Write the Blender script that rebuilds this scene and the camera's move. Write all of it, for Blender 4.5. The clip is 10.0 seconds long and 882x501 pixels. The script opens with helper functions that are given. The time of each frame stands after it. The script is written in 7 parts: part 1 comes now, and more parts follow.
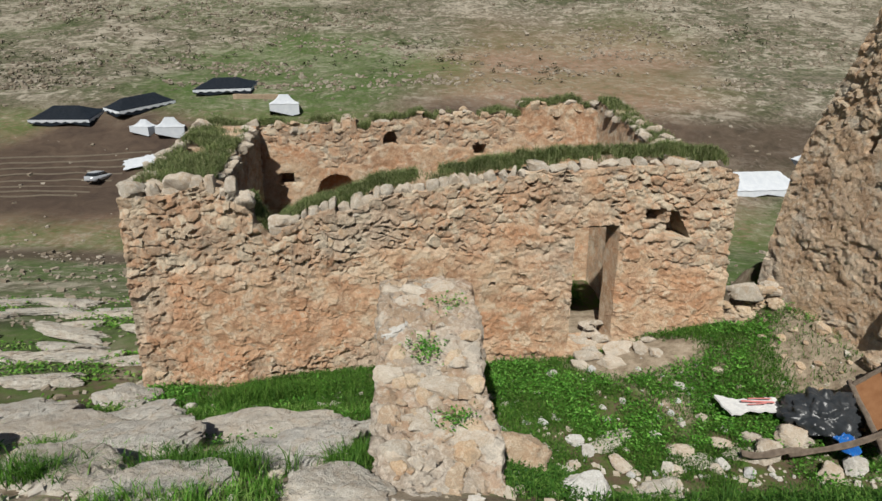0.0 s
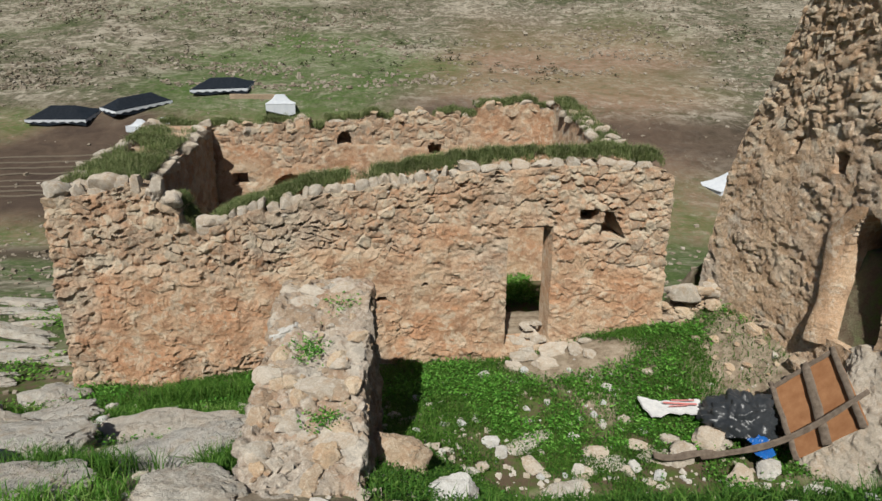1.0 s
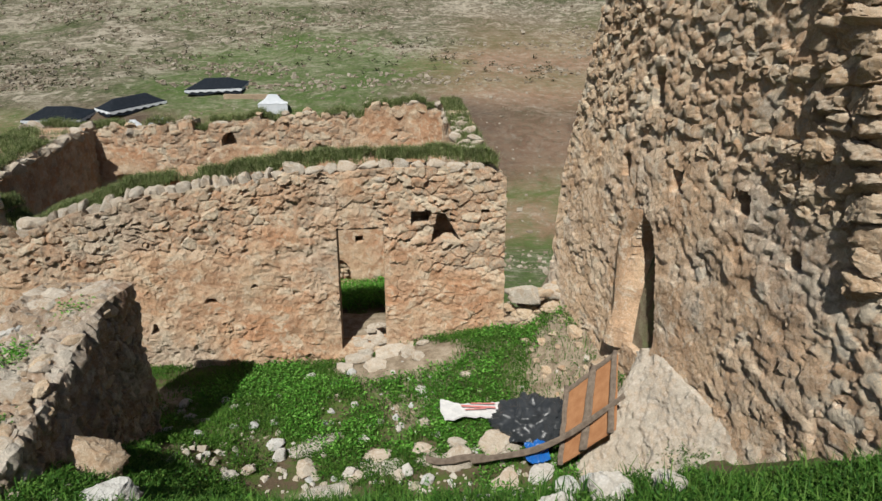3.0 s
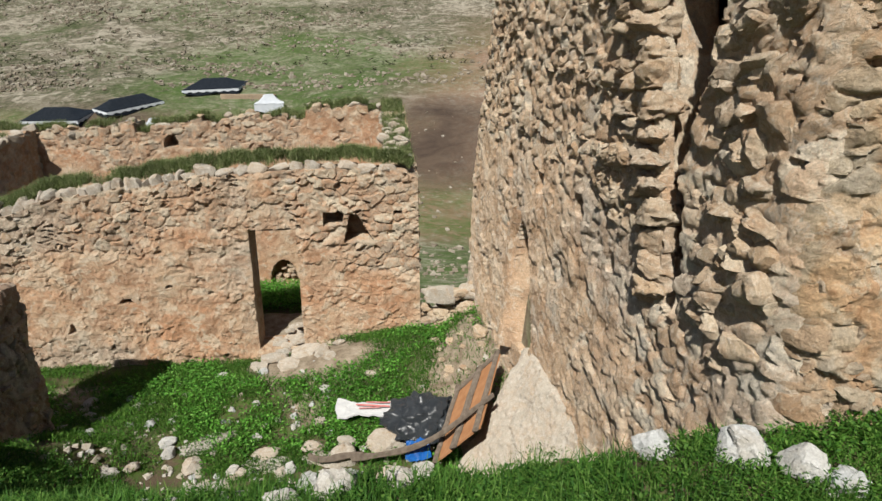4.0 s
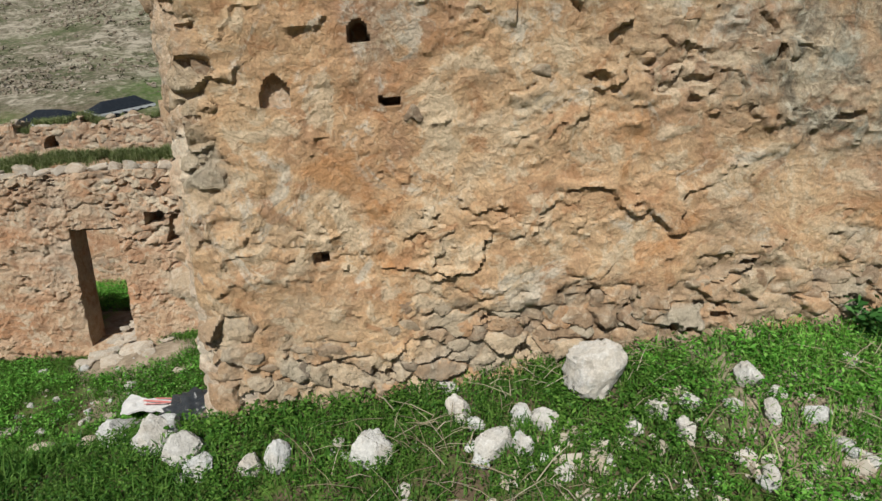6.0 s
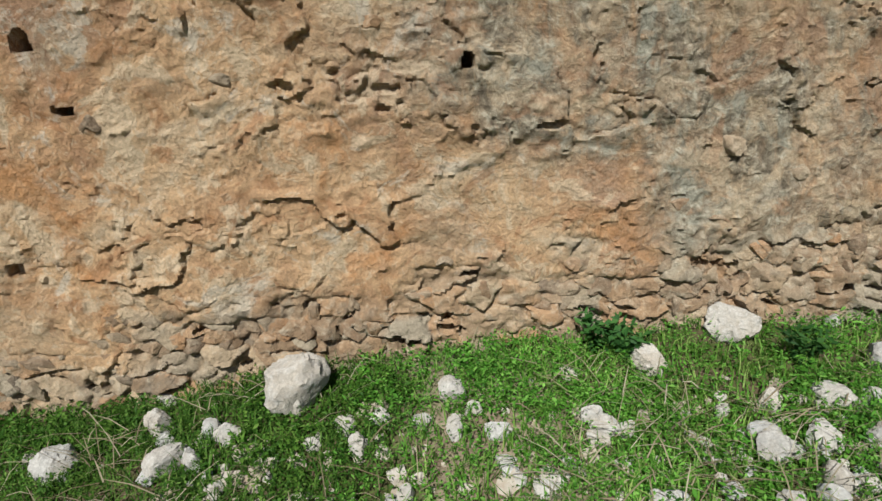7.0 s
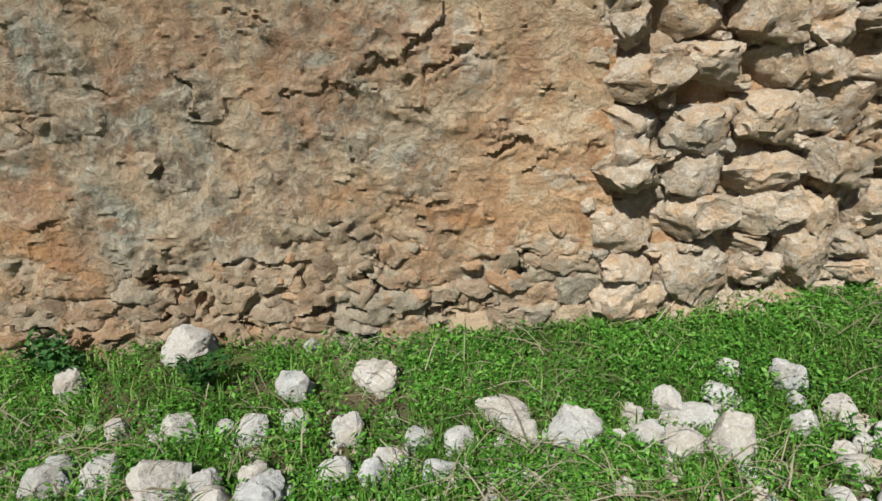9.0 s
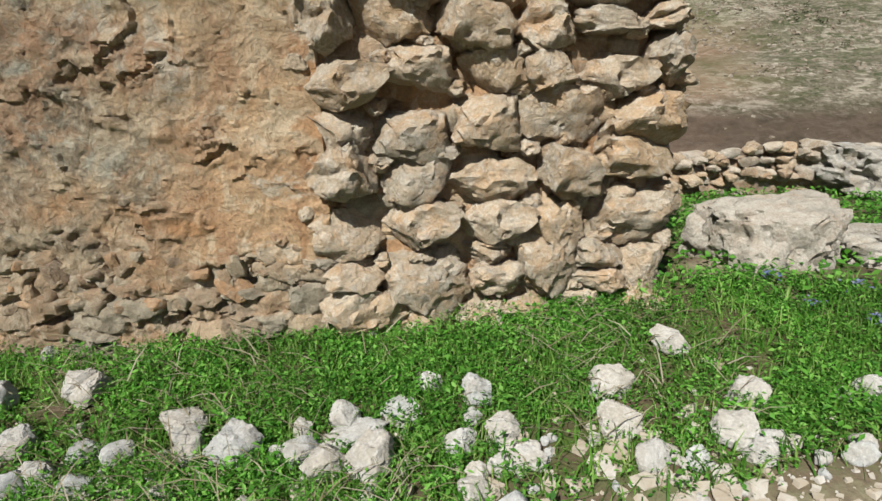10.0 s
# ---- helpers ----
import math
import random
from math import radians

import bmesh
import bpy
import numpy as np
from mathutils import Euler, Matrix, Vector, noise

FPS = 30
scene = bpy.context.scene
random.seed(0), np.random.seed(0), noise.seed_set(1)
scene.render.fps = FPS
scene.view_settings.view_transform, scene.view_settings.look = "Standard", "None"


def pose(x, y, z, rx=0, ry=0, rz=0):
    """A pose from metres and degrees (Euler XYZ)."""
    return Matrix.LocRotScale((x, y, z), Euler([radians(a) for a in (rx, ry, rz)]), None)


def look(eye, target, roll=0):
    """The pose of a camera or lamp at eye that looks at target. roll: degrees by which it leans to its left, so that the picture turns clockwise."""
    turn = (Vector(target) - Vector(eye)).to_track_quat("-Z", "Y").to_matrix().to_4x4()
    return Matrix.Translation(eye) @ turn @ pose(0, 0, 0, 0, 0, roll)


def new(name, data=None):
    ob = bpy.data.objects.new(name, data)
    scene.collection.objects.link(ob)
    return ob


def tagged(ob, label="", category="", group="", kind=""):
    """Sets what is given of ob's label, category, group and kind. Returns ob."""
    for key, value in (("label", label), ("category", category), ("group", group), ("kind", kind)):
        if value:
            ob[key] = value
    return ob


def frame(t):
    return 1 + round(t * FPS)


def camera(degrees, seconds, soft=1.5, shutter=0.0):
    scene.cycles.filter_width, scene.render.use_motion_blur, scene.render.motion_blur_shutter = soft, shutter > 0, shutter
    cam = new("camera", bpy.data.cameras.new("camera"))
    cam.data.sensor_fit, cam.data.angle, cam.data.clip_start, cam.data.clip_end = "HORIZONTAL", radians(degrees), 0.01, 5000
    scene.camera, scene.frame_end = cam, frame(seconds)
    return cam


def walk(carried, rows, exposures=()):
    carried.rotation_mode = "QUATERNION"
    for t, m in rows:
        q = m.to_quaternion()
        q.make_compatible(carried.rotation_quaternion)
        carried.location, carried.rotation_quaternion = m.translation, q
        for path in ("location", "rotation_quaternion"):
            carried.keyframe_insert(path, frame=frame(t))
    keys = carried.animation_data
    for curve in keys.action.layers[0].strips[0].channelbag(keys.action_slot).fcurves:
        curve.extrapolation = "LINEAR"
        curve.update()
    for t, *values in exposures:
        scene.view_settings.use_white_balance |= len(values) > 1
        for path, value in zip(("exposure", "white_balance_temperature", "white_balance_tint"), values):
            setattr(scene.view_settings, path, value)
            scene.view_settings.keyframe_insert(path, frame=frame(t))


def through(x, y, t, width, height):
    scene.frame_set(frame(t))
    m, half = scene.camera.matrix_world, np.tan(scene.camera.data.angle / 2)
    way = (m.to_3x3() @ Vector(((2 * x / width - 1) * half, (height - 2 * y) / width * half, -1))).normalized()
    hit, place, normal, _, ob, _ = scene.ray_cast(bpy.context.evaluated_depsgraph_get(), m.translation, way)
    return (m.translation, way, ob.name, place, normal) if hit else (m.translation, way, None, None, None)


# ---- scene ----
# ---------------- camera ----------------
cam = camera(72.0, 10.0, soft=1.5)
PATH = [
    (0, (-0.04, 0.022, 3.955), (-0.035, 1.936, 3.377), 0.2),
    (0.5, (0.515, 0.031, 3.942), (0.516, 1.946, 3.364), 0.3),
    (1, (1.187, 0.054, 3.957), (1.182, 1.968, 3.379), 0.2),
    (1.5, (1.885, 0.098, 3.969), (1.869, 2.013, 3.389), 0.1),
    (2, (2.687, 0.147, 3.985), (2.664, 2.06, 3.405), 0.0),
    (2.5, (3.497, 0.145, 3.983), (3.468, 2.059, 3.403), 0.0),
    (4, (6.003, 0.069, 4.053), (5.946, 1.981, 3.468), -0.4),
    (4.5, (6.789, 0.056, 4.056), (6.727, 1.968, 3.473), -0.4),
    (5, (7.701, 0.047, 4.033), (7.628, 1.959, 3.451), -0.5),
    (5.5, (8.561, 0.044, 4.021), (8.48, 1.955, 3.436), -0.7),
    (7, (11.044, 0.204, 4.015), (10.947, 2.12, 3.447), -0.9),
    (7.5, (11.902, 0.306, 4.003), (11.746, 2.221, 3.447), -1.4),
    (8, (12.788, 0.44, 4.014), (12.595, 2.35, 3.455), -1.8),
    (8.5, (13.587, 0.55, 4.002), (13.368, 2.458, 3.443), -2.0),
    (9, (14.487, 0.669, 3.977), (14.22, 2.572, 3.421), -2.5),
    (9.5, (15.257, 0.81, 3.988), (14.971, 2.705, 3.419), -2.6),
    (10, (16.082, 0.975, 3.969), (15.757, 2.863, 3.397), -2.9),
]
walk(cam, [(t, look(eye, target, roll)) for t, eye, target, roll in PATH], exposures=[(0, -0.19), (2.5, -0.12), (4, 0.02), (5.2, -0.07), (7.5, -0.11), (10, 0.03)])

# ---------------- sky and sun ----------------
SUN_WAY = Vector((0.14, 0.77, -0.715))  # the way the sunlight travels
world = bpy.data.worlds.new("sky")
scene.world = world
world.use_nodes = True
_sky = world.node_tree.nodes.new("ShaderNodeTexSky")
_sky.sky_type, _sky.sun_disc = "NISHITA", False
_sky.sun_elevation, _sky.sun_rotation = radians(42.3), radians(191)
world.node_tree.links.new(_sky.outputs[0], world.node_tree.nodes["Background"].inputs[0])
world.node_tree.nodes["Background"].inputs[1].default_value = 0.037
sun_data = bpy.data.lights.new("sun", "SUN")
sun_data.energy, sun_data.angle, sun_data.color = 4.5, radians(0.6), (1.0, 0.98, 0.92)
sun = new("sun", sun_data)
sun.rotation_euler = SUN_WAY.to_track_quat("-Z", "Y").to_euler()
sun.location = (0, -20, 30)


# ---------------- noise and mesh helpers ----------------
def sstep(a, b, x):
    t = np.clip((np.asarray(x, float) - a) / (b - a), 0, 1)
    return t * t * (3 - 2 * t)


def hash2(i, j, seed):
    n = (np.asarray(i, np.int64) * 374761393 + np.asarray(j, np.int64) * 668265263 + seed * 362437) & 0xFFFFFFFF
    n = ((n ^ (n >> 13)) * 1274126177) & 0xFFFFFFFF
    return (n ^ (n >> 16)) / 4294967296.0


def vnoise(x, y, seed=0):
    """Smooth value noise, -1 to 1."""
    x, y = np.asarray(x, float), np.asarray(y, float)
    i, j = np.floor(x).astype(np.int64), np.floor(y).astype(np.int64)
    f, g = x - i, y - j
    f, g = f * f * (3 - 2 * f), g * g * (3 - 2 * g)
    a = hash2(i, j, seed) * (1 - f) + hash2(i + 1, j, seed) * f
    b = hash2(i, j + 1, seed) * (1 - f) + hash2(i + 1, j + 1, seed) * f
    return 2 * (a * (1 - g) + b * g) - 1


def fbm(x, y, seed=0, octaves=4):
    total, amp = 0.0, 1.0
    for o in range(octaves):
        total = total + amp * vnoise(np.asarray(x) * 2 ** o + 17.3 * o, np.asarray(y) * 2 ** o - 9.1 * o, seed + o)
        amp *= 0.5
    return total / 1.9


def cells(u, v, su, sv, seed=0, jitter=0.85, facets=False):
    """Stone pattern: distance to the nearest stone's heart, gap to the next one, and a number of the stone."""
    x, y = np.asarray(u) / su, np.asarray(v) / sv
    j = np.floor(y).astype(np.int64)
    f1, f2, who = np.full(x.shape, 9.0), np.full(x.shape, 9.0), np.zeros(x.shape)
    dx, dy = np.zeros(x.shape), np.zeros(x.shape)
    for dj in (-1, 0, 1):
        b = j + dj
        row = x + hash2(b, b, seed + 5)
        i = np.floor(row).astype(np.int64)
        for di in (-1, 0, 1):
            a = i + di
            px = a + 0.5 + jitter * (hash2(a, b, seed) - 0.5)
            py = b + 0.5 + jitter * (hash2(a, b, seed + 7) - 0.5)
            d = np.maximum(np.abs(row - px), np.abs(y - py)) * 0.6 + 0.4 * np.hypot(row - px, y - py)
            near = d < f1
            f2 = np.where(near, f1, np.minimum(f2, d))
            who = np.where(near, hash2(a, b, seed + 13), who)
            f1 = np.where(near, d, f1)
            if facets:
                dx, dy = np.where(near, row - px, dx), np.where(near, y - py, dy)
    if facets:
        lot = (who * 1e6).astype(np.int64)
        tilt = (hash2(lot, 21, seed) - 0.5) * dx + (hash2(lot, 22, seed) - 0.6) * dy
        split = np.abs((hash2(lot, 23, seed) - 0.5) * dx + (hash2(lot, 24, seed) - 0.5) * dy)
        return f1, f2 - f1, who, tilt - 0.8 * split
    return f1, f2 - f1, who


def mesh_from(name, verts, faces, material, attrs=None, smooth=True, sharp=None):
    """A mesh from arrays; faces is an array of quads (or triangles), attrs named values per vertex."""
    me = bpy.data.meshes.new(name)
    verts, faces = np.asarray(verts, np.float32), np.asarray(faces, np.int32)
    k = faces.shape[1]
    me.vertices.add(len(verts))
    me.vertices.foreach_set("co", verts.ravel())
    me.loops.add(faces.size)
    me.loops.foreach_set("vertex_index", faces.ravel())
    me.polygons.add(len(faces))
    me.polygons.foreach_set("loop_start", np.arange(0, faces.size, k, dtype=np.int32))
    me.polygons.foreach_set("use_smooth", np.full(len(faces), smooth))
    for key, values in (attrs or {}).items():
        a = me.attributes.new(key, "FLOAT", "POINT")
        a.data.foreach_set("value", np.asarray(values, np.float32).ravel())
    me.update(calc_edges=True)
    me.validate()
    if sharp:
        me.set_sharp_from_angle(angle=radians(sharp))
    me.materials.append(material)
    return me


def thing(name, label, category, place=(0, 0, 0), group="", kind=""):
    ob = new(name)
    ob.empty_display_size = 0.2
    ob.location = place
    return tagged(ob, label, category, group, kind)


def under(ob, parent):
    """Hang ob, built in world places, under parent."""
    ob.parent = parent
    ob.matrix_parent_inverse = parent.matrix_basis.inverted()
    return ob


def part(name, data, parent, label=""):
    ob = under(new(name, data), parent)
    return tagged(ob, label) if label else ob


def bm_mesh(name, bm, material, smooth=False):
    me = bpy.data.meshes.new(name)
    bm.to_mesh(me)
    bm.free()
    if smooth:
        me.polygons.foreach_set("use_smooth", [True] * len(me.polygons))
    me.materials.append(material)
    return me


# ---------------- materials ----------------
class Nodes:
    def __init__(self, name):
        self.mat = bpy.data.materials.new(name)
        self.mat.use_nodes = True
        self.tree = self.mat.node_tree
        self.bsdf = self.tree.nodes["Principled BSDF"]
        self.bsdf.inputs["Specular IOR Level"].default_value = 0.25
        self.bsdf.inputs["Diffuse Roughness"].default_value = 1.0

    def node(self, kind, **inputs):
        n = self.tree.nodes.new(kind)
        for key, value in inputs.items():
            self.put(n.inputs[key.replace("_", " ")], value)
        return n

    def put(self, socket, value):
        if isinstance(value, bpy.types.NodeSocket):
            self.tree.links.new(value, socket)
        else:
            socket.default_value = value

    def place(self, scale=(1, 1, 1)):
        n = self.node("ShaderNodeMapping")
        self.put(n.inputs["Vector"], self.node("ShaderNodeNewGeometry").outputs["Position"])
        n.inputs["Scale"].default_value = scale
        return n.outputs[0]

    def local(self):
        return self.node("ShaderNodeTexCoord").outputs["Object"]

    def noise(self, where, scale, detail=6, rough=0.6, distort=0.0):
        return self.node("ShaderNodeTexNoise", Vector=where, Scale=scale, Detail=detail, Roughness=rough, Distortion=distort).outputs[0]

    def voronoi(self, where, scale, feature="F1"):
        n = self.node("ShaderNodeTexVoronoi", Vector=where, Scale=scale)
        n.feature = feature
        return n.outputs[0]

    def ramp(self, fac, *stops):
        n = self.node("ShaderNodeValToRGB", Fac=fac)
        while len(n.color_ramp.elements) < len(stops):
            n.color_ramp.elements.new(0.5)
        for e, (at, colour) in zip(n.color_ramp.elements, stops):
            e.position = at
            e.color = (*colour, 1) if len(colour) == 3 else colour
        return n.outputs[0]

    def mix(self, fac, a, b, blend="MIX"):
        n = self.tree.nodes.new("ShaderNodeMix")
        n.data_type, n.blend_type = "RGBA", blend
        for key, value in ((0, fac), (6, a), (7, b)):
            if isinstance(value, tuple):
                value = (*value, 1)
            self.put(n.inputs[key], value)
        return n.outputs[2]

    def maths(self, op, a, b=0.0):
        n = self.tree.nodes.new("ShaderNodeMath")
        n.operation = op
        self.put(n.inputs[0], a)
        self.put(n.inputs[1], b)
        return n.outputs[0]

    def span(self, fac, a, b, lo=0.0, hi=1.0):
        n = self.node("ShaderNodeMapRange", Value=fac)
        for key, value in (("From Min", a), ("From Max", b), ("To Min", lo), ("To Max", hi)):
            n.inputs[key].default_value = value
        return n.outputs[0]

    def attr(self, name):
        n = self.node("ShaderNodeAttribute")
        n.attribute_name = name
        return n.outputs["Fac"]

    def random(self):
        return self.node("ShaderNodeObjectInfo").outputs["Random"]

    def island(self):
        return self.node("ShaderNodeNewGeometry").outputs["Random Per Island"]

    def done(self, colour, rough=0.9, bump=None, strength=0.5, distance=0.01):
        self.put(self.bsdf.inputs["Base Color"], colour)
        self.put(self.bsdf.inputs["Roughness"], rough)
        if bump is not None:
            b = self.node("ShaderNodeBump", Height=bump, Strength=strength, Distance=distance)
            self.put(self.bsdf.inputs["Normal"], b.outputs[0])
        return self.mat


def speckled(n, colour, fine, lo=0.78, hi=1.2):
    speck = n.span(fine, 0.3, 0.72, lo, hi)
    return n.mix(1.0, colour, n.node("ShaderNodeCombineColor", Red=speck, Green=speck, Blue=speck).outputs[0], "MULTIPLY")


def masonry(name, plaster_a, plaster_b, stone_a, stone_b, grey=(0.30, 0.28, 0.24), pale=(0.60, 0.53, 0.43)):
    """Weathered rubble masonry: attribute tone is the stone's number, cover how far the render hides it, stain its grey lichen, plate the flake of render."""
    n = Nodes(name)
    p = n.place()
    big, mid, small, fine = n.noise(p, 0.9, 5, 0.6), n.noise(p, 4.5, 8, 0.7, 0.5), n.noise(p, 13.0, 8, 0.72, 0.6), n.noise(p, 60.0, 4, 0.7)
    crumb = n.noise(p, 28.0, 6, 0.75, 0.8)
    stone = n.ramp(n.attr("tone"), (0.0, tuple(0.8 * c for c in stone_a)), (0.4, stone_a), (0.75, stone_b), (1.0, pale))
    stone = n.mix(n.span(small, 0.50, 0.60, 0, 0.6), stone, pale)
    stone = n.mix(n.span(mid, 0.52, 0.58, 0, 0.6), stone, plaster_b)
    stone = n.mix(n.span(mid, 0.45, 0.40, 0, 0.55), stone, grey)
    coat = n.mix(n.span(big, 0.42, 0.58), plaster_a, plaster_b)
    coat = n.mix(n.span(n.attr("plate"), 0.3, 1.0, 0, 0.4), coat, pale)
    coat = n.mix(n.span(n.noise(p, 2.1, 7, 0.66, 0.8), 0.50, 0.60, 0, 0.75), coat, tuple(0.72 * c for c in plaster_b))
    coat = n.mix(n.span(mid, 0.53, 0.60, 0, 0.7), coat, pale)
    coat = n.mix(n.span(mid, 0.44, 0.38, 0, 0.55), coat, tuple(0.66 * c for c in plaster_b))
    coat = n.mix(n.span(small, 0.53, 0.64, 0, 0.5), coat, pale)
    coat = n.mix(n.span(crumb, 0.56, 0.68, 0, 0.45), coat, tuple(0.6 * c for c in stone_a))
    colour = n.mix(n.attr("cover"), stone, coat)
    colour = n.mix(n.maths("MULTIPLY", n.attr("stain"), n.span(mid, 0.35, 0.55, 0.3, 1.0)), colour, n.mix(n.span(small, 0.42, 0.6), grey, tuple(1.9 * c for c in grey)))
    colour = n.mix(n.span(crumb, 0.36, 0.44, 0.35, 0), colour, pale)
    colour = speckled(n, colour, fine, 0.8, 1.18)
    chips = n.voronoi(p, 17.0)
    height = n.maths("ADD", n.maths("MULTIPLY", mid, 0.9), n.maths("MULTIPLY", small, 1.7))
    height = n.maths("ADD", height, n.maths("MULTIPLY", chips, 0.5))
    height = n.maths("ADD", height, n.maths("ADD", n.maths("MULTIPLY", fine, 0.2), n.maths("MULTIPLY", crumb, 0.8)))
    return n.done(colour, n.span(mid, 0.3, 0.7, 0.82, 0.97), height, 1.0, 0.024)


def old_render(name):
    """Ochre earth render, orange and pale in patches, grey-brown where water has run, over stones of mixed colour."""
    n = Nodes(name)
    p = n.place()
    big, mid, small, fine = n.noise(p, 1.3, 6, 0.62, 0.5), n.noise(p, 4.2, 8, 0.68, 0.7), n.noise(p, 15.0, 8, 0.7, 0.6), n.noise(p, 60.0, 4, 0.7)
    drip = n.noise(n.place((4.5, 4.5, 1.4)), 1.0, 8, 0.68, 0.5)
    coat = n.ramp(big, (0.36, (0.57, 0.44, 0.295)), (0.45, (0.60, 0.415, 0.245)), (0.54, (0.54, 0.345, 0.195)), (0.64, (0.42, 0.25, 0.15)))
    coat = n.mix(n.span(mid, 0.53, 0.58, 0, 0.7), coat, (0.65, 0.54, 0.385))
    coat = n.mix(n.span(n.noise(p, 2.4, 7, 0.7, 0.9), 0.56, 0.62, 0, 0.75), coat, (0.62, 0.565, 0.465))
    coat = n.mix(n.span(mid, 0.44, 0.39, 0, 0.75), coat, (0.42, 0.225, 0.11))
    coat = n.mix(n.span(small, 0.57, 0.62, 0, 0.55), coat, (0.34, 0.215, 0.12))
    coat = n.mix(n.span(small, 0.42, 0.38, 0, 0.55), coat, (0.66, 0.54, 0.39))
    coat = n.mix(n.span(n.noise(n.place((1.3, 1.3, 1.7)), 1.0, 8, 0.66, 0.9), 0.55, 0.63, 0, 0.7), coat, (0.50, 0.255, 0.105))
    grime = n.ramp(small, (0.36, (0.14, 0.115, 0.085)), (0.46, (0.24, 0.205, 0.15)), (0.54, (0.36, 0.315, 0.235)), (0.62, (0.53, 0.49, 0.39)))
    grime = n.mix(n.span(n.noise(p, 3.1, 7, 0.7, 0.8), 0.52, 0.60, 0, 0.7), grime, (0.40, 0.40, 0.33))
    grime = n.mix(n.span(n.noise(p, 2.2, 7, 0.7, 0.8), 0.46, 0.40, 0, 0.7), grime, (0.37, 0.225, 0.135))
    stone = n.ramp(n.attr("tone"), (0.0, (0.30, 0.22, 0.145)), (0.25, (0.52, 0.32, 0.175)), (0.5, (0.42, 0.37, 0.285)), (0.75, (0.58, 0.44, 0.29)), (1.0, (0.36, 0.25, 0.16)))
    stone = n.mix(n.span(mid, 0.50, 0.64, 0, 0.6), stone, (0.30, 0.265, 0.21))
    stone = n.mix(n.span(small, 0.52, 0.66, 0, 0.6), stone, (0.62, 0.54, 0.42))
    colour = n.mix(n.attr("cover"), stone, coat)
    colour = n.mix(n.maths("MULTIPLY", n.attr("stain"), n.maths("MULTIPLY", n.span(drip, 0.38, 0.52, 0.5, 1.0), n.span(mid, 0.58, 0.48, 0.5, 1.0))), colour, grime)
    colour = speckled(n, colour, fine, 0.78, 1.2)
    height = n.maths("ADD", n.maths("MULTIPLY", mid, 1.0), n.maths("MULTIPLY", small, 1.6))
    height = n.maths("ADD", height, n.maths("ADD", n.maths("MULTIPLY", fine, 0.25), n.maths("MULTIPLY", n.noise(p, 30.0, 6, 0.7, 0.6), 0.9)))
    return n.done(colour, n.span(mid, 0.3, 0.7, 0.82, 0.97), height, 1.0, 0.024)


def rock(name, a, b, c, dirt=(0.30, 0.19, 0.11), pale=(0.62, 0.58, 0.51), deep=0.016, joined=False):
    """Loose or laid stone whose colour differs from piece to piece."""
    n = Nodes(name)
    p = n.place()
    mid, small, fine = n.noise(p, 5.0, 8, 0.7, 0.6), n.noise(p, 16.0, 8, 0.72, 0.7), n.noise(p, 70.0, 4, 0.7)
    pick = n.island() if joined else n.random()
    colour = n.ramp(pick, (0.0, a), (0.35, b), (0.7, tuple(0.5 * (x + y) for x, y in zip(a, c))), (1.0, c))
    colour = n.mix(n.span(mid, 0.45, 0.66, 0, 0.75), colour, dirt)
    colour = n.mix(n.span(small, 0.48, 0.68, 0, 0.8), colour, pale)
    colour = n.mix(n.span(n.noise(p, 2.3, 6, 0.7), 0.55, 0.7, 0, 0.6), colour, tuple(0.7 * x for x in c))
    colour = speckled(n, colour, fine)
    pits = n.span(n.voronoi(p, 26.0), 0.0, 0.4)
    height = n.maths("ADD", n.maths("MULTIPLY", mid, 2.4), n.maths("ADD", n.maths("MULTIPLY", small, 1.8), n.maths("MULTIPLY", pits, 0.35)))
    height = n.maths("ADD", height, n.maths("MULTIPLY", fine, 0.15))
    return n.done(colour, 0.92, height, 0.8, deep)


def plain(name, a, b, scale=8.0, rough=0.8, bump=0.3, spec=0.25, metal=0.0):
    n = Nodes(name)
    where = n.local()
    f = n.noise(where, scale, 6, 0.65)
    g = n.noise(where, scale * 7, 4, 0.6)
    n.bsdf.inputs["Specular IOR Level"].default_value = spec
    n.bsdf.inputs["Metallic"].default_value = metal
    return n.done(n.mix(n.span(f, 0.3, 0.7), a, b), rough, n.maths("ADD", f, n.maths("MULTIPLY", g, 0.4)), bump, 0.01)


M_HOUSE = masonry("house masonry", (0.55, 0.385, 0.25), (0.53, 0.30, 0.17), (0.46, 0.32, 0.215), (0.54, 0.445, 0.33), grey=(0.32, 0.28, 0.225), pale=(0.64, 0.545, 0.415))
M_TOWER = old_render("ochre render")
# Cream side wall, its colours raised further to offset the grazing sunlight here.
M_SIDE = masonry("brightened tower masonry", (0.70, 0.51, 0.34), (0.62, 0.41, 0.255), (0.60, 0.43, 0.285), (0.70, 0.58, 0.43), grey=(0.40, 0.37, 0.32), pale=(0.75, 0.66, 0.53))
M_STUB = masonry("stub masonry", (0.46, 0.345, 0.24), (0.41, 0.26, 0.165), (0.41, 0.30, 0.205), (0.51, 0.435, 0.35), grey=(0.32, 0.29, 0.25), pale=(0.59, 0.535, 0.455))
M_STONE = rock("laid stone", (0.50, 0.36, 0.23), (0.58, 0.475, 0.345), (0.38, 0.305, 0.225), dirt=(0.45, 0.285, 0.17), pale=(0.66, 0.58, 0.465), deep=0.024)
